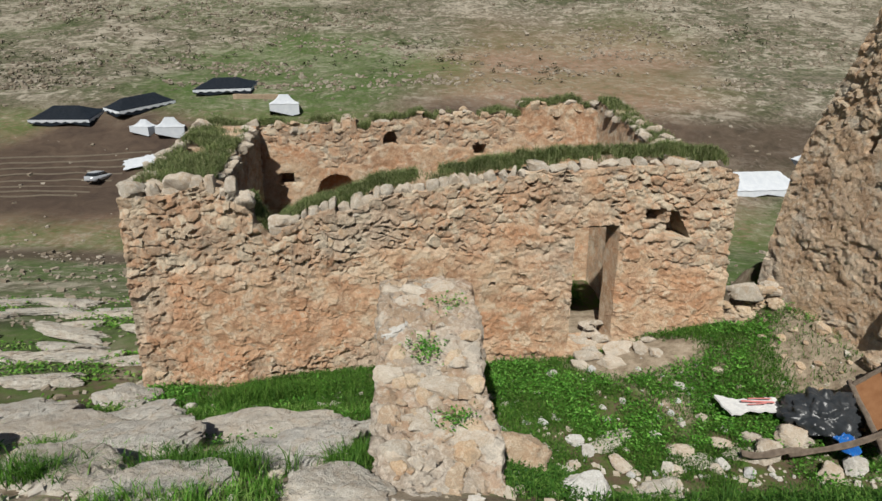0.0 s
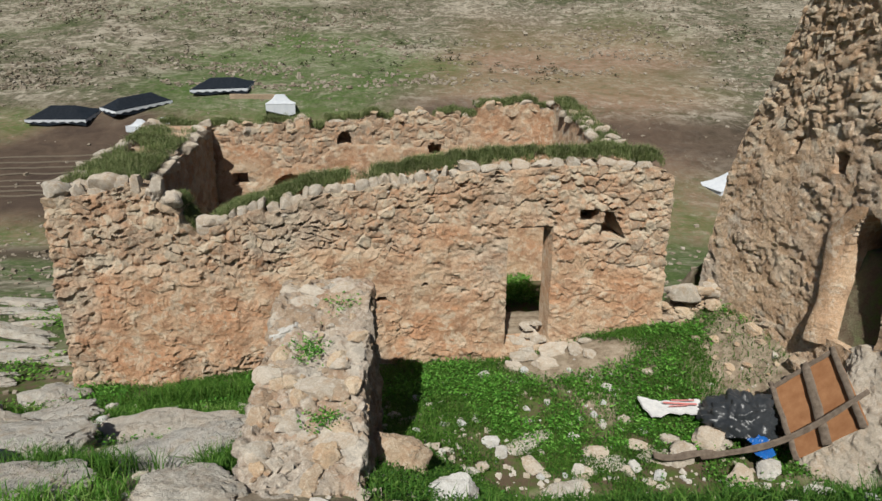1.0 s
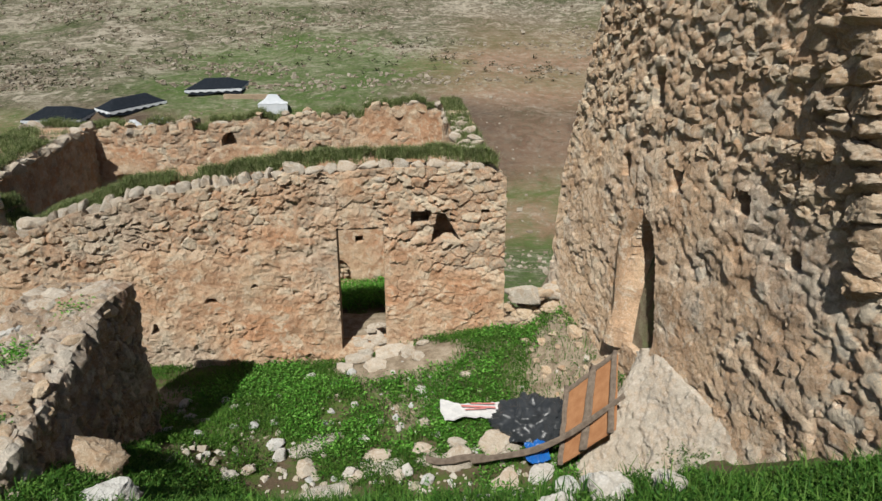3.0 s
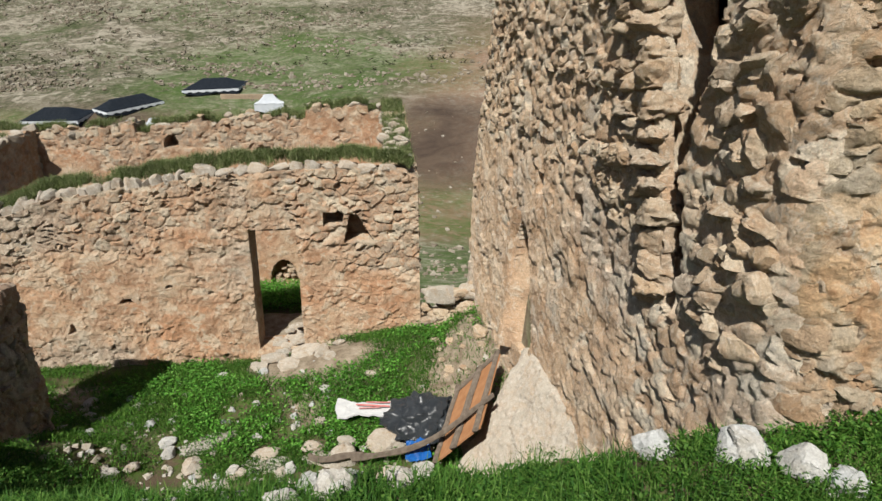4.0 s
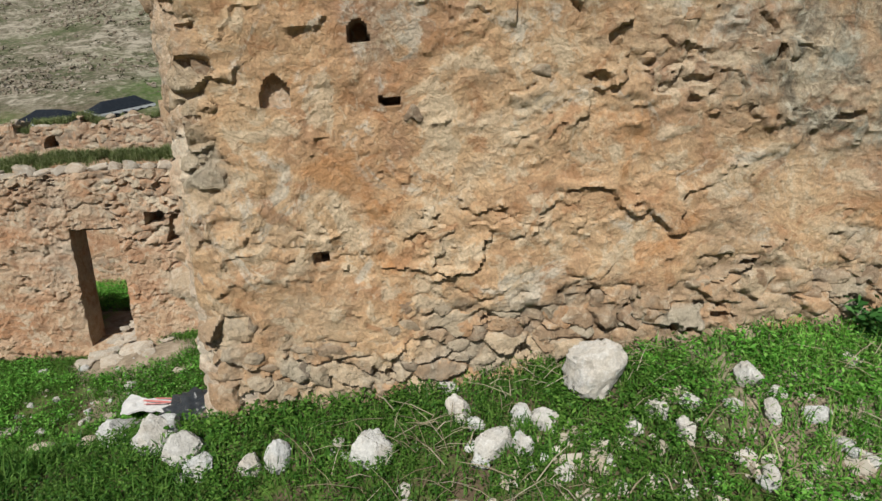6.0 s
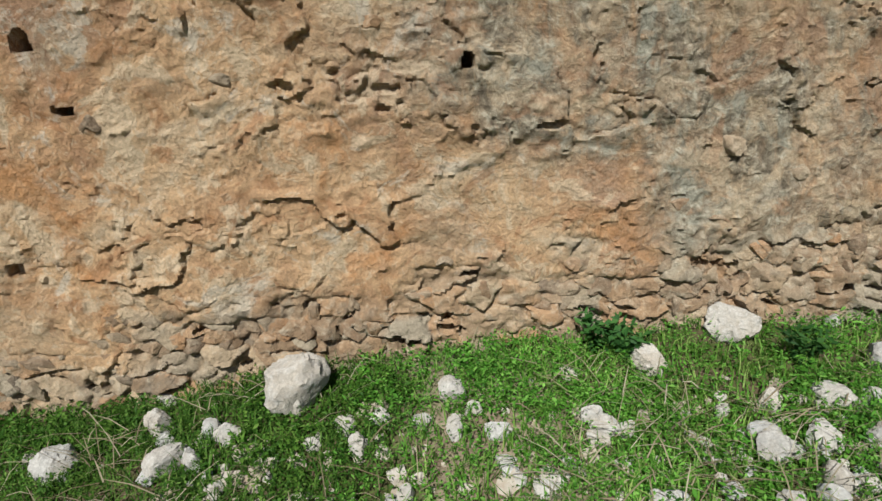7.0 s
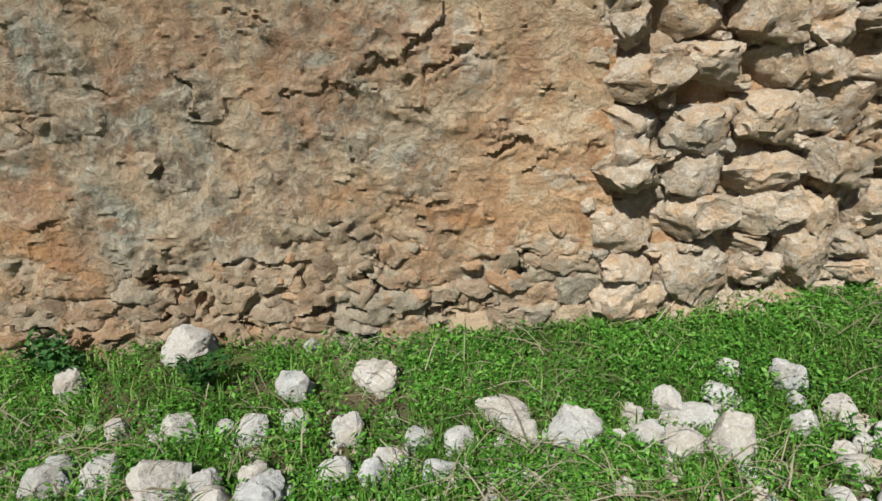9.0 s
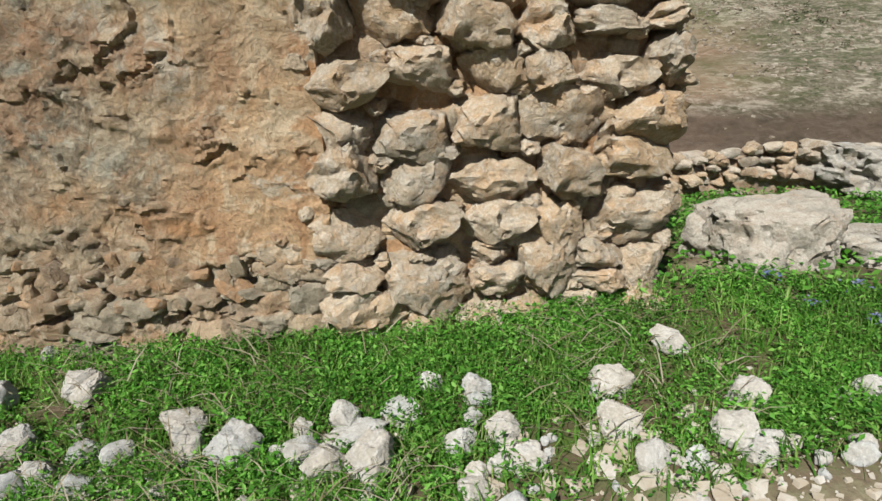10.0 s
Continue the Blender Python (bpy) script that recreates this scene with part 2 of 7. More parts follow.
M_HEAD = rock("weathered wall-head stone", (0.50, 0.42, 0.33), (0.56, 0.495, 0.41), (0.42, 0.38, 0.32), dirt=(0.40, 0.29, 0.19), pale=(0.64, 0.60, 0.53))
M_DARKSTONE = rock("weathered brown stone", (0.49, 0.30, 0.165), (0.40, 0.34, 0.25), (0.22, 0.18, 0.135), dirt=(0.30, 0.20, 0.125), pale=(0.54, 0.46, 0.35), deep=0.022)
M_PALE = rock("pale limestone", (0.58, 0.575, 0.55), (0.55, 0.505, 0.44), (0.49, 0.50, 0.495), dirt=(0.43, 0.385, 0.32), pale=(0.67, 0.66, 0.635))
M_STREWN = rock("small pale limestone", (0.58, 0.575, 0.55), (0.55, 0.505, 0.44), (0.49, 0.50, 0.495), dirt=(0.43, 0.385, 0.32), pale=(0.67, 0.66, 0.635), joined=True)


# ---------------- the lie of the land ----------------
H_AT, H_U, H_N = np.array([-4.65, 9.37]), np.array([0.991, 0.134]), np.array([-0.134, 0.991])
H_LEFT, H_RIGHT, H_DEEP = -0.42, 10.02, 6.3


def house_uv(x, y):
    return (x - H_AT[0]) * H_U[0] + (y - H_AT[1]) * H_U[1], (x - H_AT[0]) * H_N[0] + (y - H_AT[1]) * H_N[1]


def house_xy(u, v):
    return H_AT[0] + u * H_U[0] + v * H_N[0], H_AT[1] + u * H_U[1] + v * H_N[1]


VALLEY_Y = [16.5, 20, 25, 32, 45, 65, 85, 105, 120, 140, 200, 320, 900]
VALLEY_Z = [-2.6, -4.9, -7.6, -10.2, -13.4, -15.6, -12, -4.2, 0.6, 5, 27, 78, 330]


def ground_z(x, y):
    """Height of the ground: hillside above, bank, court, the fall to the valley and the slope beyond."""
    x, y = np.asarray(x, float), np.asarray(y, float)
    tail_z = [-1.05, -1.2] + VALLEY_Z
    low_a = np.interp(y, [-60, -6, 0, 2.5, 3.4, 4.6, 6.2, 7.3, 8.6, 10] + VALLEY_Y, [6, 2.5, 1.9, 1.25, 0.95, 0.42, -0.28, -0.9] + tail_z)
    low_b = np.interp(y, [-60, -6, 0, 2.4, 3.3, 4.4, 6.0, 7.0, 8.6, 10] + VALLEY_Y, [6, 2.9, 2.3, 1.82, 1.5, 0.2, -1.08, -1.17] + tail_z)
    brow, court = sstep(1.6, 5.6, x), sstep(0.5, 2.2, x)
    low = low_a + (low_b - low_a) * (brow + (court - brow) * sstep(3.6, 4.8, y))
    wall_y = 3.15 + 0.127 * (x - 7.85) + 0.14 * np.clip(x - 14.8, 0, 3) ** 1.15
    off = wall_y - y
    base = np.interp(x, [6.5, 7.9, 8.6, 9.95, 10.6, 12.0, 13.4, 14.6, 15.7, 16.8, 18, 22], [1.78, 2.01, 2.08, 2.27, 2.36, 2.43, 2.50, 2.48, 2.55, 2.66, 2.70, 2.85])
    high = base - 0.20 * np.clip(off, 0, 0.9) - 0.07 * np.clip(off - 0.9, 0, 60)
    high = high + (np.interp(y, [3, 5, 8.6, 9.6, 12, 16, 20, 25], [0, -0.1, -0.42, -0.6, -2.2, -5.4, -8, -10.3])) * sstep(3, 6, y)
    valley = np.interp(y, [16.5, 25] + VALLEY_Y[3:], [-2.9, -7.6] + VALLEY_Z[3:])
    high = high + (valley - high) * sstep(14, 22, y)
    edge = 7.85 - 0.2 * (y - 3.15)
    right = sstep(6.0, 7.9, x) * sstep(4.0, 3.0, y) + sstep(-0.15, 0.3, x - edge) * sstep(3.0, 4.0, y)
    z = low + (high - low) * right
    # the foot of the tall ruin's side wall
    foot = np.interp(y, [3.0, 4.6, 5.6, 8.0, 11], [1.9, 0.8, 0.0, -0.35, -0.9])
    z = np.maximum(z, z + (foot - z) * sstep(-0.9, -0.1, x - edge) * (x < edge + 0.2) * sstep(3.2, 4.0, y) * sstep(11.5, 10.5, y))
    z = z + (0.62 * sstep(1.5, 5.5, x) * sstep(8.0, 10.0, y) - 0.22 * sstep(-1, -4, x) * sstep(7.5, 9, y)) * sstep(13, 11.5, y) * sstep(7.2, 6.0, x)
    u, v = house_uv(x, y)
    inside = sstep(0.0, 0.5, u) * sstep(10.0, 9.5, u) * sstep(0.0, 0.5, v) * sstep(6.3, 5.8, v)
    floor = -2.05 + 0.25 * sstep(3.6, 5.3, v) + 1.05 * sstep(2.7, 1.7, v)
    z = z + (floor - z) * inside
    near = sstep(40, 15, np.hypot(x - 6, y - 4))
    z = z + near * (0.10 * fbm(x * 0.7, y * 0.7, 3) + 0.035 * fbm(x * 3.1, y * 3.1, 5))
    far = sstep(22, 60, y)
    z = z + far * (1.6 * fbm(x * 0.035, y * 0.035, 8) + 0.35 * (0.2 + 0.8 * sstep(104, 124, y)) * fbm(x * 0.25, y * 0.25, 9)) * (1 + 2.5 * sstep(120, 260, y))
    return z


def at_ground(x, y):
    return float(ground_z(np.array([x]), np.array([y]))[0])


def steps(dense_a, dense_b, step, lo, hi, grow=1.06):
    mid = list(np.arange(dense_a, dense_b, step))
    left, right, d = [], [], step
    x = mid[0]
    while x > lo:
        d *= grow
        x -= d
        left.append(x)
    d, x = step, mid[-1]
    while x < hi:
        d *= grow
        x += d
        right.append(x)
    return np.array(left[::-1] + mid + right)


def ground_material():
    n = Nodes("ground")
    n.bsdf.inputs["Diffuse Roughness"].default_value = 0.3
    p = n.place()
    p_far = n.place((0.05, 0.11, 0.05))
    big, mid, fine = n.noise(p, 0.9, 5, 0.6), n.noise(p, 5.0, 6, 0.65), n.noise(p, 38.0, 5, 0.7)
    grass = n.mix(n.span(mid, 0.35, 0.7), (0.060, 0.125, 0.018), (0.10, 0.17, 0.03))
    soil = n.mix(n.span(mid, 0.35, 0.7), (0.33, 0.255, 0.18), (0.47, 0.39, 0.295))
    under = n.mix(n.span(mid, 0.42, 0.62), (0.15, 0.11, 0.07), grass)
    near = n.mix(n.maths("MULTIPLY", n.attr("bare"), n.span(mid, 0.3, 0.55, 0.4, 1.0)), under, soil)
    # the slopes over the valley: pale scree, thin grass, red earth
    f1 = n.noise(n.place((0.045, 0.07, 0.10)), 1.0, 9, 0.7)
    f2 = n.noise(n.place((0.26, 0.30, 0.4)), 1.0, 9, 0.75, 0.9)
    f3 = n.noise(n.place((1.2, 0.8, 1.2)), 1.0, 8, 0.78)
    ledge = n.span(n.mix(0.35, n.noise(n.place((0.24, 0.32, 0.5)), 1.0, 9, 0.74, 1.2), f1), 0.505, 0.55)
    scree = n.mix(n.span(f3, 0.42, 0.58), (0.12, 0.104, 0.072), (0.27, 0.235, 0.175))
    thin = n.mix(n.span(f3, 0.42, 0.58), (0.060, 0.070, 0.034), (0.135, 0.135, 0.075))
    slope = n.mix(n.span(n.mix(0.4, f2, f1), 0.44, 0.51), thin, scree)
    earth = n.mix(n.span(f2, 0.35, 0.65), (0.25, 0.145, 0.092), (0.38, 0.255, 0.175))
    slope = n.mix(n.maths("MULTIPLY", ledge, 0.95), slope, n.mix(n.span(f3, 0.35, 0.65), (0.31, 0.275, 0.21), (0.49, 0.44, 0.355)))
    slope = n.mix(n.maths("MULTIPLY", n.attr("earth"), n.span(f3, 0.46, 0.62, 0.9, 0.2)), slope, earth)
    lush = n.mix(n.span(f3, 0.3, 0.7), (0.050, 0.105, 0.020), (0.105, 0.165, 0.042))
    strip = n.span(n.noise(n.place((0.5, 1.6, 1.6)), 1.0, 7, 0.7, 0.8), 0.50, 0.60, 1.0, 0.35)
    slope = n.mix(n.maths("MULTIPLY", n.attr("lush"), n.maths("MULTIPLY", strip, n.span(f2, 0.28, 0.6, 1.0, 0.6))), slope, lush)
    slope = n.mix(n.attr("tilled"), slope, n.mix(n.span(f2, 0.35, 0.65), (0.065, 0.045, 0.035), (0.12, 0.085, 0.06)))
    colour = n.mix(n.attr("far"), near, slope)
    speck = n.span(fine, 0.3, 0.75, 0.75, 1.2)
    colour = n.mix(1.0, colour, n.node("ShaderNodeCombineColor", Red=speck, Green=speck, Blue=speck).outputs[0], "MULTIPLY")
    return n.done(colour, 0.95, n.maths("ADD", n.maths("MULTIPLY", mid, 1.5), fine), 0.6, 0.03)


def build_ground():
    xs = steps(-7, 19.5, 0.09, -620, 620)
    ys = steps(-1.0, 11.5, 0.09, -60, 820, 1.045)
    X, Y = np.meshgrid(xs, ys, indexing="ij")
    Z = ground_z(X, Y)
    i = np.arange(X.size).reshape(X.shape)
    quads = np.stack([i[:-1, :-1], i[1:, :-1], i[1:, 1:], i[:-1, 1:]], -1).reshape(-1, 4)
    far = np.maximum(sstep(14, 24, Y), sstep(-5.6, -7.2, X) * sstep(7.5, 10, Y))
    wob = 11 * fbm(X * 0.035, Y * 0.06, 22) + 5 * fbm(X * 0.15, Y * 0.25, 25)
    lush = 0.35 * sstep(0.05, 0.4, fbm(X * 0.02, Y * 0.05, 21))
    lush = np.maximum(lush, sstep(23, 15, np.hypot((X + 31) * 0.62, (Y - 128) * 0.75) + wob))
    lush = np.maximum(lush, sstep(-58, -66, X + wob) * sstep(90, 100, Y) * sstep(112, 106, Y))
    lush = np.maximum(lush, sstep(77, 71, Y + 0.3 * wob) * sstep(-0.35, 0.05, fbm(X * 0.14, Y * 0.30, 23)))
    meadow = sstep(90, 80, Y + 0.4 * wob) * sstep(-14, -2, X)
    lush = np.maximum(lush, meadow * sstep(-0.4, 0.1, fbm(X * 0.08, Y * 0.2, 24)))
    earth = sstep(34, 16, np.abs(X - 22 - (Y - 120) * 0.15) + wob) * sstep(103, 112, Y) * sstep(185, 138, Y)
    earth = np.maximum(earth, sstep(112, 100, Y) * sstep(60, 70, Y) * sstep(48, 32, X))
    tilled = sstep(71, 77, Y + 0.3 * wob) * sstep(116, 104, Y + 0.4 * wob)
    tilled = tilled * (1 - 0.55 * sstep(0, 20, X)) * (1 - 0.8 * sstep(32, 48, X)) * (1 - meadow) * (1 - 0.9 * sstep(20, 40, X) * sstep(96, 104, Y)) * (1 - lush * sstep(90, 100, Y))
    tilled = np.maximum(tilled, 0.85 * sstep(3.0, 1.8, np.abs(Y - 63.5 + 0.1 * wob)) * sstep(-5, -14, X))
    tilled = np.maximum(tilled, 0.85 * sstep(18, 26, X) * sstep(88, 91, Y + 0.1 * wob) * sstep(107, 103, Y + 0.1 * wob))
    bare = sstep(0.1, 0.5, fbm(X * 0.8, Y * 0.8, 29))
    path = sstep(1.1, 0.4, np.abs(Y - 1.75 - 0.25 * (X - 15))) * sstep(14.5, 16, X)
    bare = np.maximum(bare, path)
    bare = np.maximum(bare, sstep(1.6, 0.9, np.hypot((X - 3.6) / 1.3, (Y - 9.7) / 0.7)))
    bare = np.maximum(bare, sstep(1.5, 0.9, np.hypot((X - 6.2) / 0.75, (Y - 8.7) / 1.6) + 0.25 * fbm(X * 2, Y * 2, 28)))
    bare = np.maximum(bare, sstep(1.0, -0.5, X + 0.8 * fbm(X, Y, 26)) * sstep(8.3, 7.2, Y) * sstep(2.0, 3.2, Y + 0.8 * fbm(X, Y, 27)) * sstep(-9, -7, X))
    hu, hv = house_uv(X, Y)
    bare = np.maximum(bare, sstep(6.6, 7.0, hu) * sstep(8.6, 8.2, hu) * sstep(-0.8, -0.3, hv) * sstep(2.2, 1.4, hv))
    me = mesh_from("ground", np.stack([X, Y, Z], -1).reshape(-1, 3), quads, ground_material(), dict(far=far, lush=lush, earth=earth, tilled=tilled, bare=bare))
    tagged(new("ground", me), "grassy hillside falling to a ploughed valley and stony slope", "ground", kind="structure")


build_ground()


# ---------------- walls ----------------
def wall_sheet(name, at, along, out, length, low, top, thick, step, relief, material, niches=(), gaps=(), lean=None, thin=None):
    """A thick wall whose outer face carries relief. along x up must point out. top, niches and gaps are functions of (u, z)."""
    nu = int(round(length / step)) + 1
    u = np.linspace(0, length, nu)
    tops = top(u)
    nv = int(round((tops.max() - low) / step)) + 1
    U, V = np.meshgrid(u, np.linspace(0, 1, nv), indexing="ij")
    even = top(u, False)
    Z = low + (even[:, None] - low) * V + (tops - even)[:, None] * sstep(0.88, 1.0, V)
    h, attrs = relief(U, Z)
    for inside, deep in niches:
        h = np.where(inside(U, Z), -deep, h)
    at, along, out = np.array(at, float), np.array(along, float), np.array(out, float)

    def lay(off):
        x = at[0] + along[0] * U + out[0] * off
        y = at[1] + along[1] * U + out[1] * off
        if lean is not None:
            dx, dy = lean(U, Z)
            x, y = x + dx, y + dy
        return np.stack([x, y, Z], -1).reshape(-1, 3)

    back = -thick + 0.03 * fbm(U * 3, Z * 3, 77)
    if thin is not None:
        back = back * thin(U, Z)
    verts = np.concatenate([lay(h), lay(back)])
    i = np.arange(U.size).reshape(U.shape)
    keep = np.ones((nu - 1, nv - 1), bool)
    uc, zc = 0.25 * (U[1:, 1:] + U[:-1, 1:] + U[1:, :-1] + U[:-1, :-1]), 0.25 * (Z[1:, 1:] + Z[:-1, 1:] + Z[1:, :-1] + Z[:-1, :-1])
    for inside in gaps:
        keep &= ~inside(uc, zc)
    front = np.stack([i[:-1, :-1], i[1:, :-1], i[1:, 1:], i[:-1, 1:]], -1)[keep]
    rear = front[:, ::-1] + U.size
    faces = [front, rear]
    pad = np.pad(keep, 1)
    a, b = pad[1:, 1:-1], pad[:-1, 1:-1]
    for sel, flip in ((a & ~b, False), (~a & b, True)):
        ii, jj = np.nonzero(sel)
        e0, e1 = i[ii, jj], i[ii, jj + 1]
        q = np.stack([e0, e1, e1 + U.size, e0 + U.size], -1)
        faces.append(q[:, ::-1] if flip else q)
    a, b = pad[1:-1, 1:], pad[1:-1, :-1]
    for sel, flip in ((a & ~b, True), (~a & b, False)):
        ii, jj = np.nonzero(sel)
        e0, e1 = i[ii, jj], i[ii + 1, jj]
        q = np.stack([e0, e1, e1 + U.size, e0 + U.size], -1)
        faces.append(q[:, ::-1] if flip else q)
    full = {k: np.concatenate([np.broadcast_to(v, U.shape).ravel()] * 2) for k, v in attrs.items()}
    return mesh_from(name, verts, np.concatenate(faces), material, full, True, 50)


def rubble_relief(seed, su, sv, amp, cover_at=None, stain_at=None, rough=0.02, flake=0.012, flake_size=0.3):
    """Courses of rough stones, hidden where the old render still covers them; the render flakes off in plates."""
    def relief(U, Z):
        wu = U + 0.10 * fbm(U * 2.2, Z * 2.2, seed + 40) + 0.025 * fbm(U * 11, Z * 11, seed + 41)
        wz = Z + 0.06 * fbm(U * 2.0, Z * 2.0, seed + 50) + 0.02 * fbm(U * 11, Z * 11, seed + 51)
        f1, gap, who, facet = cells(wu, wz, su, sv, seed, facets=True)
        g1, gap2, who2, facet2 = cells(wu, wz, su * 0.42, sv * 0.45, seed + 3, facets=True)
        cover = np.clip(cover_at(U, Z), 0, 1) if cover_at else np.zeros_like(U)
        lot = (who * 1e6).astype(np.int64)
        proud = 0.25 + 0.75 * hash2(lot, 3, seed)
        body = sstep(0.0, 0.16, gap) * amp * (proud + 1.1 * facet - 0.15 * f1)
        chips = sstep(0.0, 0.18, gap2) * amp * (0.65 * who2 + 0.6 * facet2)
        stone = np.maximum(body, chips) + 0.15 * amp * fbm(U * 14, Z * 14, seed + 61)
        # plates of render with broken rims
        pu = U + 0.16 * fbm(U * 3, Z * 3, seed + 70) + 0.05 * fbm(U * 12, Z * 12, seed + 71)
        pz = Z + 0.12 * fbm(U * 3, Z * 3, seed + 72) + 0.05 * fbm(U * 12, Z * 12, seed + 73)
        _, rim, plate = cells(pu, pz, flake_size, flake_size * 0.6, seed + 9)
        _, rift, torn = cells(pu, pz, flake_size * 1.7, flake_size * 1.2, seed + 23)
        coat = amp * 0.75 + flake * 2.4 * (plate - 0.5) * sstep(0.0, 0.03, rim) - flake * 0.9 * (1 - sstep(0.0, 0.03, rim)) * (plate > 0.4) - flake * 1.3 * (rift < 0.03) * (torn > 0.5)
        edge = sstep(0.25, 0.55, cover + 0.30 * fbm(U * 5, Z * 5, seed + 80))
        h = stone * (1 - edge) + edge * (coat + 0.12 * stone)
        h = h + rough * fbm(U * 1.7, Z * 1.7, seed + 20) + rough * 0.5 * fbm(U * 9, Z * 9, seed + 30)
        _, rim3, lot3 = cells(wu, wz, 0.13, 0.10, seed + 17)
        h = h - 0.045 * (1 - edge) * (lot3 > 0.955) * sstep(0.22, 0.38, rim3 + 0.12 * fbm(U * 30, Z * 30, seed + 34)) + 0.010 * (lot3 - 0.5) * sstep(0.0, 0.15, rim3)
        h = h + rough * 0.35 * fbm(U * 19, Z * 19, seed + 33)
        show = np.clip(edge + (1 - sstep(0.02, 0.1, gap)) * 0.7 * (1 - edge), 0, 1)
        stain = np.clip(stain_at(U, Z), 0, 1) if stain_at else np.zeros_like(U)
        return h, dict(tone=who, cover=show, stain=stain, plate=plate)
    return relief


def corner_round(U, r=0.20):
    """How far a wall falls back over the last stretch to a rounded corner."""
    t = np.clip(1 - U / r, 0, 1)
    return r * (1 - np.sqrt(1 - t * t))


def render_relief(seed, bare_at, stain_at, amp=0.085, big=(0.22, 0.14), calm=1.0, through=0.16, lump=0.0, coated=0.62, flakes=1.0):
    """A smooth old render, split here and there by short cracks with overhanging lips, worn off the stones below."""
    def relief(U, Z):
        wu = U + 0.12 * fbm(U * 2.2, Z * 2.2, seed + 40) + 0.045 * fbm(U * 9, Z * 9, seed + 41)
        wz = Z + 0.08 * fbm(U * 1.7, Z * 1.7, seed + 50) + 0.025 * fbm(U * 10, Z * 10, seed + 51)
        wu, wz = wu + 0.03 * fbm(U * 6, Z * 6, seed + 42), wz + 0.03 * fbm(U * 6, Z * 6, seed + 52)
        f1, gap, who, facet = cells(wu, wz, big[0], big[1], seed, facets=True)
        g1, gap2, who2, facet2 = cells(wu, wz, big[0] * 0.45, big[1] * 0.5, seed + 3, facets=True)
        _, rim3, lot3, facet3 = cells(wu, wz, 0.075, 0.055, seed + 17, facets=True)
        lot = (who * 1e6).astype(np.int64)
        proud = 0.35 + 0.65 * hash2(lot, 3, seed)
        body = sstep(0.0, 0.2, gap) * amp * (proud + 1.0 * facet)
        chips = sstep(0.0, 0.2, gap2) * amp * (0.75 * who2 - 0.1 + 0.7 * facet2)
        small = hash2(lot, 6, seed) < 0.35
        body = np.where(small, 0.25 * body, body)
        stone = np.maximum(body, chips) + 0.22 * amp * fbm(U * 12, Z * 12, seed + 61) + 0.12 * amp * fbm(U * 31, Z * 31, seed + 62)
        bare = np.clip(bare_at(U, Z), 0, 1)
        edge = 1 - sstep(0.35, 0.7, bare + 0.42 * fbm(U * 2.6, Z * 3.2, seed + 80) + 0.16 * fbm(U * 13, Z * 13, seed + 81))
        soft = calm * 0.035 * fbm(U * 1.1, Z * 1.3, seed + 20) + 0.026 * fbm(U * 3.3, Z * 3.3, seed + 21) + 0.011 * fbm(U * 9, Z * 9, seed + 22) + 0.007 * fbm(U * 24, Z * 24, seed + 23)
        crust = (lot3 - 0.5 + 1.3 * facet3) * sstep(0.0, 0.12, rim3)
        coat = amp * coated + 0.007 * crust * sstep(-0.35, 0.15, fbm(U * 2.3, Z * 2.3, seed + 26)) + stone * (0.05 + through * sstep(0.05, 0.45, fbm(U * 1.4, Z * 1.6, seed + 24) + 0.5 * bare))
        for k, (fu, fz, deep, rare) in enumerate(((1.5, 2.3, 0.034, 0.14), (3.0, 4.2, 0.024, 0.10), (6.5, 8.0, 0.015, 0.06))):
            c = fbm(U * fu, Z * fz, seed + 90 + k) + 0.10 * fbm(U * 14, Z * 14, seed + 95 + k)
            here = sstep(rare, rare + 0.14, fbm(U * fu * 0.8 + 5, Z * fz * 0.8, seed + 100 + k))
            coat = coat + here * deep * (sstep(-0.005, 0.02, c) * sstep(0.32, 0.03, c) - 0.55 * sstep(0.035, 0.0, np.abs(c + 0.02)))
        bulge = fbm(U * 2.1, Z * 2.9, seed + 110)
        # flakes with broken rims, and dark holes between the bared stones
        pu = U + 0.10 * fbm(U * 3.5, Z * 3.5, seed + 70) + 0.05 * fbm(U * 13, Z * 13, seed + 71)
        pz = Z + 0.09 * fbm(U * 3.5, Z * 3.5, seed + 72) + 0.045 * fbm(U * 13, Z * 13, seed + 73)
        _, rim, plate = cells(pu, pz, 0.24, 0.15, seed + 9)
        flaky = flakes * sstep(-0.15, 0.25, fbm(U * 1.1, Z * 1.3, seed + 27) + 0.45 * bare)
        coat = coat + flaky * (0.016 * (plate - 0.5) * sstep(0.0, 0.04, rim) - 0.012 * sstep(0.035, 0.0, rim) * (plate > 0.35))
        stone = stone - 0.10 * (who2 > 0.90) * sstep(0.12, 0.3, gap2)
        h = stone * (1 - edge) + edge * coat + soft + lump * (bulge + 0.8 * np.abs(fbm(U * 4.3, Z * 5.7, seed + 112)))
        show = np.clip(edge + (1 - sstep(0.03, 0.12, gap)) * 0.3 * (1 - edge), 0, 1)
        return h, dict(tone=who, cover=show, stain=np.clip(stain_at(U, Z), 0, 1), plate=who)
    return relief


def box_at(u0, u1, z0, z1, wob=0.03, seed=0):
    def inside(U, Z):
        w = wob * fbm(U * 6, Z * 6, seed + 90)
        return (U + w > u0) & (U + w < u1) & (Z + w > z0) & (Z + w < z1)
    return inside


